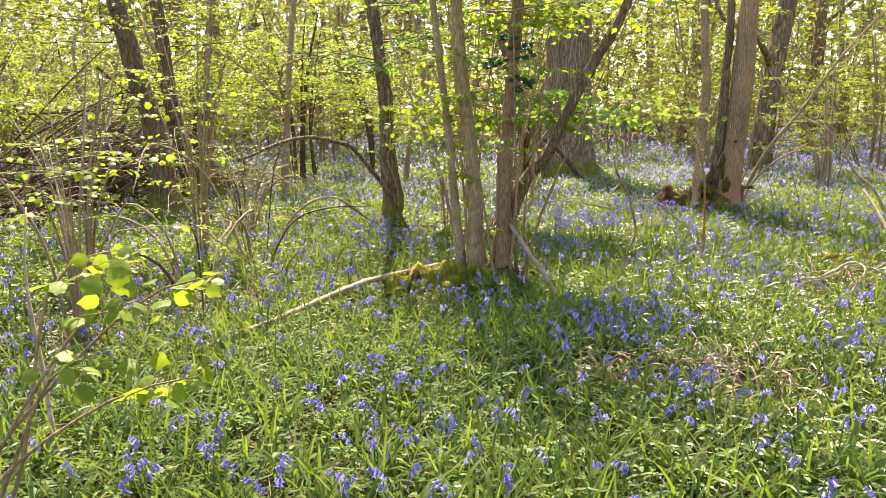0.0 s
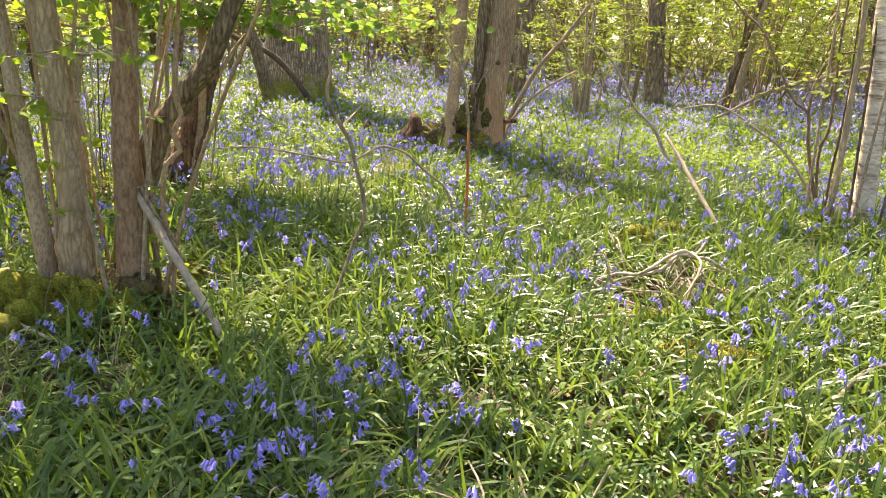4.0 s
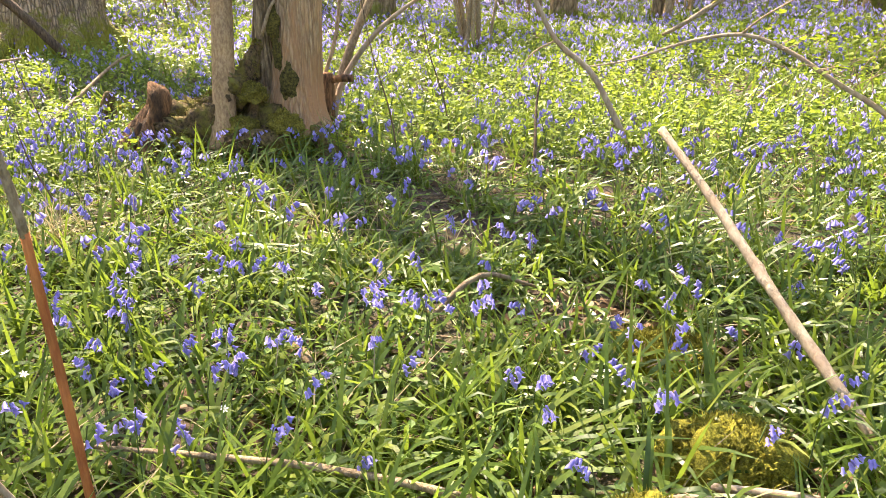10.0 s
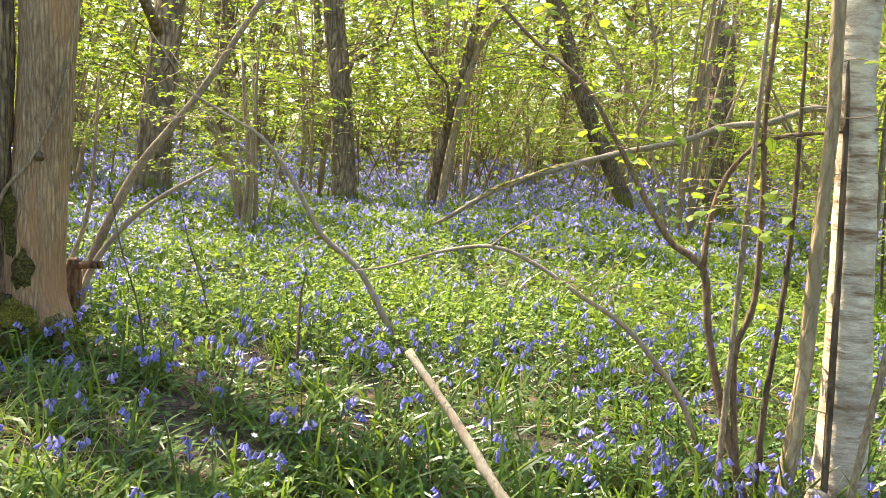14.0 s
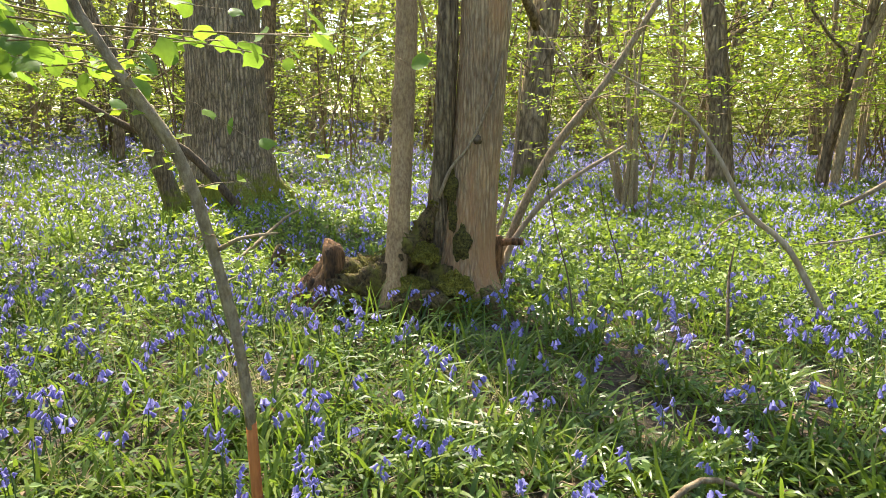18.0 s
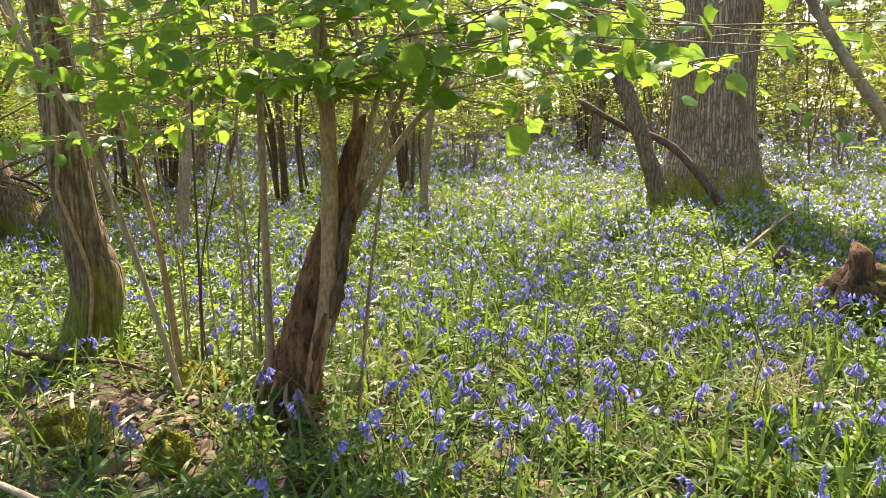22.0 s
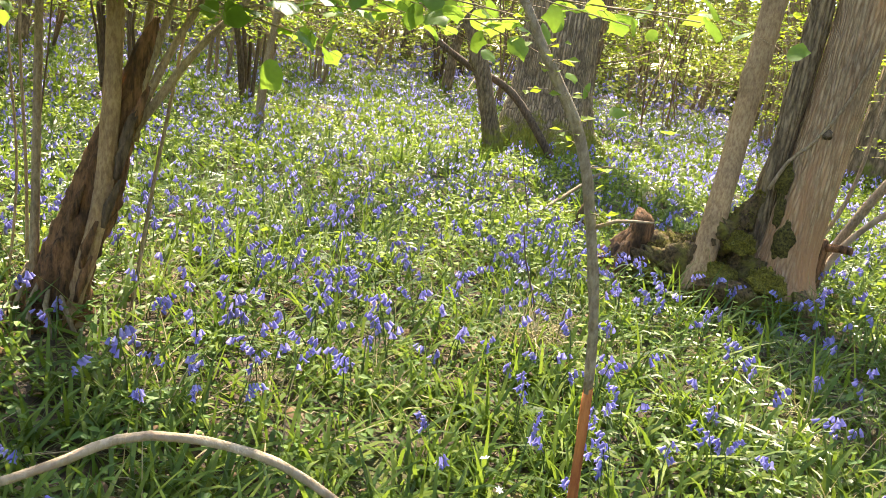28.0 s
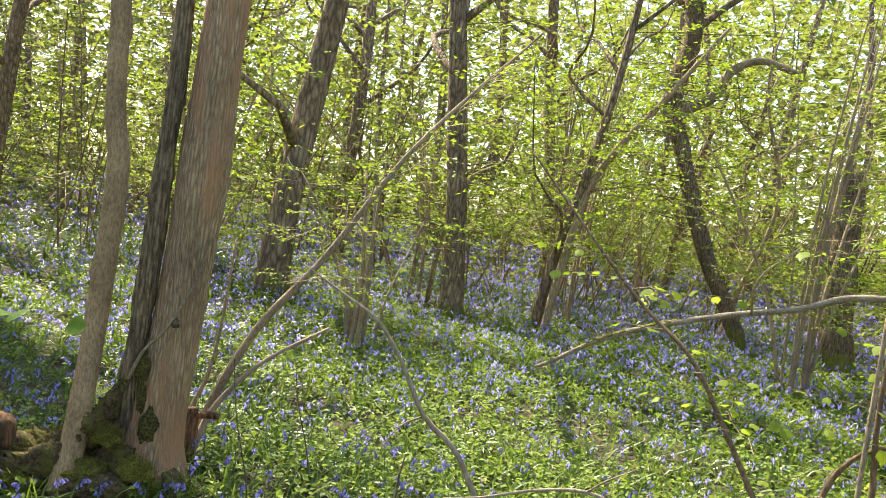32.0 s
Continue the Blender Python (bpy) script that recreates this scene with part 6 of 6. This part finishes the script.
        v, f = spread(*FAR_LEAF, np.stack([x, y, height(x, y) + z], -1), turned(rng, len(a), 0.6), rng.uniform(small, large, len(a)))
        # no haze in the air here; the leaf colour carries it
        tagged(piece("far_foliage", v, f, HAZE_TINT_LEAF, smooth=False), "yellow-green foliage of the far wood with haze put into its leaf colour", "foliage", kind="stuff")
    # bare crossing twigs high and low in it
    rows = []
    for k in range(3800):
        a, d, l = rng.uniform(-0.9, 3.6), rng.uniform(15, 34), rng.uniform(1.0, 3.5)
        x, y = 0.5 + d * np.cos(a), 4 + d * np.sin(a)
        if np.hypot(x + 4.1, y - 15.3) < 3 or np.hypot(x + 9.2, y - 6) < 4:
            continue
        p = np.array([x, y, height(x, y) + rng.uniform(0.8, 13)])
        w = unit(rng.normal(0, 1, 3) * (1, 1, 0.9)) * l
        rows.append(tube([(*p, 0.014), (*(p + w * 0.5 + rng.normal(0, 0.12, 3)), 0.010), (*(p + w + (0, 0, 0.2)), 0.004)], 3, 2.0, cap=False))
    tagged(piece("far_twigs", *joined(rows), TWIG), "fine bare twigs between the trees", "twigs", kind="stuff")
    poles = []
    for k in range(230):
        a, d, r = rng.uniform(-0.6, 3.4), rng.uniform(17, 44), rng.uniform(0.010, 0.032)
        x, y = 0.5 + d * np.cos(a), 4 + d * np.sin(a)
        if np.hypot(x + 4.1, y - 15.3) < 2.5 or np.hypot(x + 9.2, y - 6) < 4:
            continue
        w, g = rng.normal(0, 1.1, 2), rng.uniform(2.5, 7.0)
        for _ in range(rng.integers(1, 5)):
            u, h = w + rng.normal(0, 1.0, 2), height(x, y)
            poles.append(tube([(x, y, h - 0.1, r), (x + 0.25 * u[0] + rng.normal(0, 0.12), y + 0.25 * u[1], h + g * 0.35, r * 0.85), (x + 0.6 * u[0] + rng.normal(0, 0.2), y + 0.6 * u[1], h + g * 0.7, r * 0.6), (x + u[0], y + u[1], h + g, r * 0.3)], 4, 1.5, cap=False))
            x, y = x + rng.normal(0, 0.15), y + rng.normal(0, 0.15)
    tagged(piece("hazel_poles", *joined(poles), BROWNROD), "thin upright brown hazel poles between the trees", "poles", kind="stuff")
    for k in range(240):
        a, d, r = rng.uniform(-0.9, 3.6), rng.uniform(34, 60), rng.uniform(0.06, 0.25)
        x, y = 0.5 + d * np.cos(a), 4 + d * np.sin(a)
        j = rng.normal(0, 0.6, 4)
        far = thing("slim_tree", x, y, label="slim brown trunk standing in the far wood", category="tree", group="slim trees of the far wood")
        piece("trunk", *tube([(x, y, height(x, y) - 0.3, r * 1.3), (x + j[0], y + j[1], 6, r), (x + j[2], y + j[3], 15, r * 0.4)], 6, 4, cap=False), FAR_BARK, far)


build_wood()


def build_far_trees():
    """Crooked trees that stand out behind the clearing."""
    ob = thing("leaning_pole_tree", 5.4, 17.9, label="slim pale tree leaning out of the far bluebells", category="tree")
    stem(ob, "trunk", [(5.38, 17.93, -0.1, 0.095), (5.397, 17.924, 0.3, 0.083), (5.55, 17.881, 1.473, 0.077), (5.805, 17.809, 2.827, 0.07), (6.223, 17.691, 3.668, 0.069), (6.806, 17.527, 4.504, 0.058), (7.8, 17.3, 6.0, 0.03)], PALE, 10, 0.2, 0.05, 501)
    fo = Foliage(502, fine=False)
    for k in range(26):
        q, a = fo.rng.uniform(0.2, 1), fo.rng.uniform(0, 6.28)
        fo.bough((5.5 + 2 * q, 17.9 - 0.5 * q, 1.5 + 4.5 * q), (np.cos(a), np.sin(a), 0.1), fo.rng.uniform(0.7, 1.7), 4, 8, 0.1)
    fo.put(ob, TWIG, SPRING_LEAF)
    ob = thing("crooked_tree", 9.5, 18.7, label="dark crooked tree with a broken pale limb", category="tree")
    z = height(9.5, 18.7)
    stem(ob, "trunk", [(9.6, 18.65, z - 0.1, 0.2), (9.54, 18.68, 0.4, 0.171), (8.71, 19.12, 2.245, 0.165), (8.14, 19.43, 4.04, 0.175), (7.87, 19.58, 4.95, 0.19), (8.05, 19.46, 6.3, 0.2), (7.9, 19.56, 8.0, 0.16), (8.2, 19.5, 11, 0.06)], MOSSY, 14, 0.2, 0.08, 503, knots=3)
    stem(ob, "broken_limb", [(7.95, 19.53, 4.72, 0.12), (8.59, 19.19, 5.125, 0.11), (8.77, 19.09, 5.6, 0.09), (9.25, 18.84, 5.88, 0.078), (9.92, 18.48, 5.66, 0.055)], DEADWOOD, 10, 0.15, 0.08, 504, "pale broken limb")
    for q, (a, l) in enumerate(((0.3, 3.2), (2.2, 2.8), (3.6, 3.4), (5.2, 2.6))):
        stem(ob, "limb", [(8.0, 19.5, 6.4 + q * 0.4, 0.09), (8.0 + 0.5 * l * np.cos(a), 19.5 + 0.5 * l * np.sin(a), 7.6 + q * 0.3, 0.06), (8.0 + l * np.cos(a), 19.5 + l * np.sin(a), 8.0 + q, 0.02)], MOSSY, 8, 0.2, 0.08, 510 + q)
    fo = Foliage(505, fine=False)
    for k in range(60):
        a, h = fo.rng.uniform(0, 6.28), fo.rng.uniform(2.5, 10)
        fo.bough((8.2, 19.4, h), (np.cos(a), np.sin(a), 0.15), fo.rng.uniform(1.0, 3.2), 5, 8, 0.11)
    fo.put(ob, DARKTWIG, SPRING_LEAF)
    ob = thing("broken_mossy_tree", 10.9, 17.25, label="broken mossy trunk at the wood's edge", category="tree")
    stem(ob, "trunk", [(10.95, 17.24, -0.1, 0.3), (10.9, 17.3, 0.4, 0.26), (10.77, 17.38, 1.12, 0.24), (10.74, 17.39, 2.6, 0.21), (10.70, 17.43, 3.77, 0.17), (10.68, 17.43, 3.95, 0.05)], MOSSY, 16, 0.15, 0.09, 380, knots=4, flute=0.1)


build_far_trees()


# ---- the plants of the floor ----
def near_line(x, y):
    """How far a spot lies from the line walked."""
    way = np.array([(1.5, -4.4), (1.0, -2.0), (0.85, 0.4), (1.35, 2.6), (1.4, 3.75)])
    best = np.full(np.shape(x), 1e9)
    for a, b in zip(way[:-1], way[1:]):
        d = b - a
        t = np.clip(((x - a[0]) * d[0] + (y - a[1]) * d[1]) / (d @ d), 0, 1)
        best = np.minimum(best, np.hypot(x - a[0] - t * d[0], y - a[1] - t * d[1]))
    return best


def scatter(rng, dens, lo, hi):
    """Spots at so many per square metre in the ring between two distances from the line walked, ahead of it."""
    x0, x1, y0, y1 = -hi - 0.5, 2.5 + hi, -4.0, 4 + hi
    n = int(dens * (x1 - x0) * (y1 - y0))
    x, y = rng.uniform(x0, x1, n), rng.uniform(y0, y1, n)
    d = near_line(x, y)
    keep = (d >= lo) & (d < hi)
    x, y = x[keep], y[keep]
    # none behind and beside the way in
    side = x - 1.4 > 1.15 * np.maximum(y + 2.4, 0) + 1.0
    back = (y < 1.8) & (x < -2.2 - 1.5 * (y + 4.6))
    keep = ~(side | back)
    return x[keep], y[keep]


def patch(x, y, s, seed):
    """Soft patches between 0 and 1."""
    r = np.random.default_rng(seed)
    v = np.zeros(np.shape(x))
    for k in range(6):
        a, f = r.uniform(0, 6.28), r.uniform(0.6, 1.7) / s
        v += np.sin((x * np.cos(a) + y * np.sin(a)) * f * 6.28 + r.uniform(0, 6.28))
    return np.clip(0.5 + v / 5.0, 0, 1)


BARE = ((1.22, 0.52, 0.45), (1.95, 4.0, 0.45), (1.6, 3.65, 0.38), (2.12, 5.2, 0.33), (1.83, 5.0, 0.26), (2.2, 5.42, 0.28), (1.98, 6.46, 0.36), (2.12, 6.12, 0.26), (-2.75, 5.2, 0.55), (-1.68, 2.15, 0.38), (0.5, 0.4, 0.35), (3.3, 5.4, 0.35), (1.95, 2.75, 0.3), (-2.2, 5.1, 0.18))


def bare(x, y):
    b = np.zeros(np.shape(x))
    for cx, cy, r in BARE:
        b = np.maximum(b, np.clip(1.3 - np.hypot(x - cx, y - cy) / r, 0, 1))
    return b


def build_blades():
    rng = np.random.default_rng(401)
    for name, lo, hi, plants, per, wide, segs in (("bluebell_leaves", 0, 3.6, 115, 7, 0.0142, 4), ("bluebell_leaves", 3.6, 7.5, 62, 6, 0.0145, 3), ("bluebell_leaves", 7.5, 12, 34, 6, 0.022, 2), ("bluebell_leaves", 12, 24, 17, 6, 0.034, 2), ("bluebell_leaves", 24, 46, 2.2, 6, 0.07, 2)):
        x, y = scatter(rng, plants, lo, hi)
        keep = rng.uniform(size=len(x)) > 0.93 * bare(x, y) * (lo < 5)
        x, y = x[keep], y[keep]
        x, y = np.repeat(x, per), np.repeat(y, per)
        n = len(x)
        x, y = x + rng.normal(0, 0.035, n), y + rng.normal(0, 0.035, n)
        pos = np.stack([x, y, height(x, y) - 0.005], -1)
        tall = 0.85 + 0.45 * patch(x, y, 3.0, 5)
        v, f = blades(pos, rng.uniform(0, 6.28, n), rng.uniform(0.20, 0.44, n) * tall, rng.uniform(0.7, 1.3, n) * wide, rng.uniform(0.45, 1.4, n), np.abs(rng.normal(0.56, 0.28, n)), segs)
        tagged(piece(name, v, f, STRAP), "mass of glossy strap-shaped bluebell leaves covering the floor", "bluebell leaves", kind="stuff")
    # thinner growth beside and behind the way in
    x, y = rng.uniform(-20, 22, 26000), rng.uniform(-18, 6, 26000)
    side = (x - 1.4 > 1.15 * np.maximum(y + 2.4, 0) + 1.0) | ((y < 1.8) & (x < -2.2 - 1.5 * (y + 4.6))) | (y < -4.0)
    x, y = np.repeat(x[side], 5), np.repeat(y[side], 5)
    n = len(x)
    pos = np.stack([x + rng.normal(0, 0.06, n), y + rng.normal(0, 0.06, n), height(x, y) - 0.005], -1)
    v, f = blades(pos, rng.uniform(0, 6.28, n), rng.uniform(0.2, 0.42, n), np.full(n, 0.03), rng.uniform(0.4, 1.4, n), np.abs(rng.normal(0.48, 0.28, n)), 2)
    tagged(piece("bluebell_leaves", v, f, STRAP), "mass of glossy strap-shaped bluebell leaves covering the floor", "bluebell leaves", kind="stuff")
    x, y = scatter(rng, 16, 0, 6)
    keep = patch(x, y, 1.6, 8) > 0.47
    x, y = np.repeat(x[keep], 5), np.repeat(y[keep], 5)
    n = len(x)
    pos = np.stack([x + rng.normal(0, 0.03, n), y + rng.normal(0, 0.03, n), height(x, y)], -1)
    tagged(piece("dry_grass", *blades(pos, rng.uniform(0, 6.28, n), rng.uniform(0.15, 0.4, n), np.full(n, 0.0048), rng.uniform(0.3, 1.5, n), np.abs(rng.normal(0.25, 0.3, n)), 3), STRAW), "thin pale dry grass blades between the bluebells", "dry grass", kind="stuff")


def bell(sides):
    if sides == 3:
        # far off: a plain little cone
        return np.array([(0, 0, 0), (0.36, 0, -1), (-0.18, 0.31, -1), (-0.18, -0.31, -1)]), [(0, 1, 2), (0, 2, 3), (0, 3, 1)]
    a = np.arange(sides) / sides * 2 * np.pi
    rows = [(0.06, 0.0), (0.19, -0.14), (0.20, -0.62), (0.47, -1.0)] if sides > 4 else [(0.14, 0.0), (0.40, -1.0)]
    v = np.concatenate([np.stack([r * np.cos(a), r * np.sin(a), np.full(sides, z)], -1) for r, z in rows])
    if sides > 4:
        v[-sides:, 2] += 0.26 * (np.arange(sides) % 2)
        v[-sides:, :2] *= np.where(np.arange(sides) % 2, 0.62, 1.1)[:, None]
    f = []
    for k in range(len(rows) - 1):
        for j in range(sides):
            p, q = k * sides + j, k * sides + (j + 1) % sides
            f += [(p, q, q + sides), (p, q + sides, p + sides)]
    return v, f


def build_flowers():
    rng = np.random.default_rng(402)
    for lo, hi, dens, bells, sides, size in ((0, 3.2, 32, 7, 6, 0.0265), (3.2, 6.5, 40, 6, 4, 0.027), (6.5, 10, 38, 4, 3, 0.034), (10, 24, 38, 3, 3, 0.045), (24, 46, 9, 3, 3, 0.11)):
        x, y = scatter(rng, dens, lo, hi)
        want = 0.12 + 0.88 * patch(x, y, 2.4, 7) ** 1.6
        if lo > 3:
            want = 0.35 + 0.65 * want if lo < 10 else (0.55 + 0.45 * want) * np.where(x < -2.5, 0.5, 1.0)
        want = want * np.where((x < -1.6) & (y < 6.5), 0.5, np.where((x > 0.7) & (y > 7.5) & (y < 11.5), 0.6, 1.0))
        keep = rng.uniform(size=len(x)) < want * (1 - 0.8 * bare(x, y))
        x, y = x[keep], y[keep]
        n = len(x)
        z, az, h = height(x, y), rng.uniform(0, 6.28, n), rng.uniform(0.20, 0.37, n)
        lean = rng.uniform(0.04, 0.12, n)
        s = np.array([0, 0.55, 0.85, 1.0])
        bow = np.array([0, 0.25, 0.6, 1.15])
        drop = np.array([0, 0.0, 0.03, 0.14])
        pts = np.stack([x[:, None] + np.cos(az)[:, None] * lean[:, None] * bow, y[:, None] + np.sin(az)[:, None] * lean[:, None] * bow, z[:, None] + h[:, None] * (s - drop)], -1)
        w = 0.0022 if lo == 0 else 0.0028
        if lo < 8:
            off = np.array([(w, 0, 0), (-w * 0.5, w * 0.87, 0), (-w * 0.5, -w * 0.87, 0)])
            v = (pts[:, :, None] + off).reshape(n, -1, 3)
            f = np.array([t for k in range(3) for j in range(3) for t in ((k * 3 + j, k * 3 + (j + 1) % 3, k * 3 + 3 + (j + 1) % 3), (k * 3 + j, k * 3 + 3 + (j + 1) % 3, k * 3 + 3 + j))])
            f = (f[None] + (np.arange(n) * 12)[:, None, None]).reshape(-1, 3)
            tagged(piece("bluebell_stalks", v.reshape(-1, 3), f, STALK), "thin arching bluebell flower stalks", "bluebell stalks", kind="stuff")
        pos, axes, sz = [], [], []
        for k in range(bells):
            q = 0.70 + 0.30 * (k + 0.5) / bells if bells > 3 else 0.72 + 0.28 * (k + 0.5) / bells
            i = np.searchsorted(s, q) - 1
            t = (q - s[i]) / (s[i + 1] - s[i])
            p = pts[:, i] * (1 - t) + pts[:, i + 1] * t
            b = az + rng.normal(0, 0.55, n)
            swing = rng.uniform(0.25, 0.9, n)
            p = p + np.stack([np.cos(b), np.sin(b), np.zeros(n)], -1) * rng.uniform(0.008, 0.024, n)[:, None]
            down = unit(np.stack([-np.cos(b) * np.sin(swing), -np.sin(b) * np.sin(swing), np.cos(swing)], -1))
            u = unit(np.cross(down, np.array([0.3, 0.5, 0.81])))
            pos.append(p), axes.append(np.stack([u, np.cross(down, u), down], -1)), sz.append(rng.uniform(0.75, 1.2, n) * size)
        v, f = spread(*bell(sides), np.concatenate(pos), np.concatenate(axes), np.concatenate(sz))
        tagged(piece("bluebell_flowers", v, f, BLUE), "nodding violet-blue bluebell flowers in dense drifts", "bluebells", kind="stuff")
    # white anemones
    x, y = scatter(rng, 2.5, 0, 8)
    keep = patch(x, y, 1.8, 12) > 0.60
    x, y = x[keep], y[keep]
    n = len(x)
    a = np.arange(6) / 6 * 2 * np.pi
    pv = [(0, 0, 0)]
    pf = []
    for k in a:
        i = len(pv)
        pv += [(0.6 * np.cos(k - 0.4), 0.6 * np.sin(k - 0.4), 0.12), (np.cos(k), np.sin(k), 0.2), (0.6 * np.cos(k + 0.4), 0.6 * np.sin(k + 0.4), 0.12)]
        pf += [(0, i, i + 1), (0, i + 1, i + 2)]
    v, f = spread(np.array(pv), pf, np.stack([x, y, height(x, y) + rng.uniform(0.12, 0.24, n)], -1), turned(rng, n, 0.7), rng.uniform(0.012, 0.02, n))
    tagged(piece("white_anemones", v, f, WHITE), "small white wood anemone flowers", "anemones", kind="stuff")


def build_litter():
    rng = np.random.default_rng(403)
    # low herbs with divided leaves
    x, y = scatter(rng, 70, 0, 7)
    want = np.clip(patch(x, y, 2.2, 21) * 1.3 - 0.25, 0, 1) + (y < 1.0) * 0.55
    keep = rng.uniform(size=len(x)) < want * (1 - 0.7 * bare(x, y))
    x, y = np.repeat(x[keep], 4), np.repeat(y[keep], 4)
    n = len(x)
    pos = np.stack([x + rng.normal(0, 0.035, n), y + rng.normal(0, 0.035, n), height(x, y) + rng.uniform(0.04, 0.17, n)], -1)
    leaf = (np.array([(0, 0, 0), (0.35, 0.30, 0.06), (0.7, 0.22, 0.04), (1, 0, -0.1), (0.7, -0.22, 0.04), (0.35, -0.30, 0.06)]), [(0, 1, 3), (1, 2, 3), (0, 3, 5), (3, 4, 5)])
    tagged(piece("herb_leaves", *spread(*leaf, pos, turned(rng, n, 0.45), rng.uniform(0.025, 0.055, n)), HERB, smooth=False), "low carpet of toothed green herb leaves", "herb leaves", kind="stuff")
    # broad herb leaves beyond the maple, sunlight put into their paler colour
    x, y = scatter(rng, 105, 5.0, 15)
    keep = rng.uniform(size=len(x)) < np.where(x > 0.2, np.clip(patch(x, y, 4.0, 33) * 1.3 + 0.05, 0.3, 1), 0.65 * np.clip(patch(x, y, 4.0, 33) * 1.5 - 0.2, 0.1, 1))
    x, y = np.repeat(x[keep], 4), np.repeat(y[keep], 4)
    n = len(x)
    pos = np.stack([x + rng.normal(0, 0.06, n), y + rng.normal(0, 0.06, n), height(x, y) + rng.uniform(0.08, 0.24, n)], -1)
    tagged(piece("herb_leaves", *spread(*FAR_LEAF, pos, turned(rng, n, 0.6), rng.uniform(0.035, 0.068, n)), SUN_TINT_HERB, smooth=False), "low carpet of green herb leaves with sunlight put into their pale colour", "herb leaves", kind="stuff")
    # dead leaves, thickest on the bare spots
    x, y = scatter(rng, 420, 0, 6.5)
    keep = rng.uniform(size=len(x)) < 0.09 + 0.91 * bare(x, y)
    x, y = x[keep], y[keep]
    n = len(x)
    pos = np.stack([x, y, height(x, y) + rng.uniform(0.006, 0.03, n)], -1)
    curl = BROAD_LEAF[0] * (1, 0.9, 2.0) + (0, 0, 0.2)
    tagged(piece("dead_leaves", *spread(curl, BROAD_LEAF[1], pos, turned(rng, n, 0.5), rng.uniform(0.03, 0.075, n)), DRY), "curled brown dead leaves on bare soil", "dead leaves", kind="stuff")
    x, y = scatter(rng, 10, 0, 6)
    n = len(x)
    rows = []
    for k in range(n):
        a, l = rng.uniform(0, 6.28), rng.uniform(0.08, 0.4)
        z = height(x[k], y[k]) + rng.uniform(0.01, 0.08)
        r = rng.uniform(0.0015, 0.004)
        d = np.array([np.cos(a), np.sin(a), rng.normal(0, 0.15)]) * l
        p = np.array([x[k], y[k], z])
        rows.append(tube([(*(p - d / 2), r), (*(p + rng.normal(0, 0.015, 3)), r), (*(p + d / 2), r * 0.6)], 4, 0.1, cap=False))
    tagged(piece("fallen_twigs", *joined(rows), DEADWOOD), "small pale dead twigs strewn over the floor", "twigs", kind="stuff")


def build_single_bluebells():
    """The plants nearest the path, each a thing of its own."""
    rng = np.random.default_rng(404)
    kinds = []
    for k in range(6):
        ob = thing("bluebell", 0, 0, 0, "single bluebell plant with nodding violet-blue flowers and strap leaves", "bluebell", "bluebells beside the path")
        h, lean, a = rng.uniform(0.24, 0.36), rng.uniform(0.05, 0.10), 0.0
        line = [(0, 0, -0.01, 0.003), (lean * 0.25, 0, h * 0.55, 0.0028), (lean * 0.6, 0.004, h * 0.82, 0.0024), (lean * 1.15, 0, h * 0.86, 0.0014)]
        stalk = stem(ob, "stalk", line, STALK, 5, 0.04, 0.0)
        c = curve_points(line, 0.01)
        for q in range(7):
            p = c[int((0.68 + 0.32 * (q + 0.5) / 7) * (len(c) - 1))][:3]
            b, swing = rng.normal(0, 0.7), rng.uniform(0.15, 0.7)
            p = p + np.array([np.cos(b), np.sin(b), 0]) * rng.uniform(0.006, 0.018)
            down = unit(np.array([-np.cos(b) * np.sin(swing), -np.sin(b) * np.sin(swing), np.cos(swing)]))
            u = unit(np.cross(down, (0.3, 0.5, 0.81)))
            v, f = bell(6)
            piece("flower", v @ np.stack([u, np.cross(down, u), down], -1).T * rng.uniform(0.020, 0.027) + p, f, BLUE, stalk)
        for q in range(5):
            v, f = blades(np.array([(rng.normal(0, 0.01), rng.normal(0, 0.01), -0.005)]), rng.uniform(0, 6.28, 1), rng.uniform(0.22, 0.40, 1), rng.uniform(0.010, 0.015, 1), rng.uniform(0.5, 1.3, 1), np.abs(rng.normal(0.45, 0.2, 1)), 5)
            piece("leaf", v, f, STRAP, ob)
        kinds.append(ob)
    x, y = scatter(rng, 26, 0.3, 2.6)
    keep = (rng.uniform(size=len(x)) < 0.10 + patch(x, y, 2.4, 7) ** 1.6) & (bare(x, y) < 0.5) & (y > -2.0)
    order = np.argsort(np.abs(near_line(x[keep], y[keep]) - 0.9))[:150]
    for k in order:
        px, py = x[keep][k], y[keep][k]
        c = copy_thing(kinds[rng.integers(0, 6)], Matrix.LocRotScale((px, py, height(px, py)), Euler((0, 0, rng.uniform(0, 6.28))), None))
        c.scale = (rng.uniform(0.8, 1.15),) * 3
    for src in kinds:
        for o in (*src.children_recursive, src):
            bpy.data.objects.remove(o)


build_blades()
build_flowers()
build_litter()
build_single_bluebells()
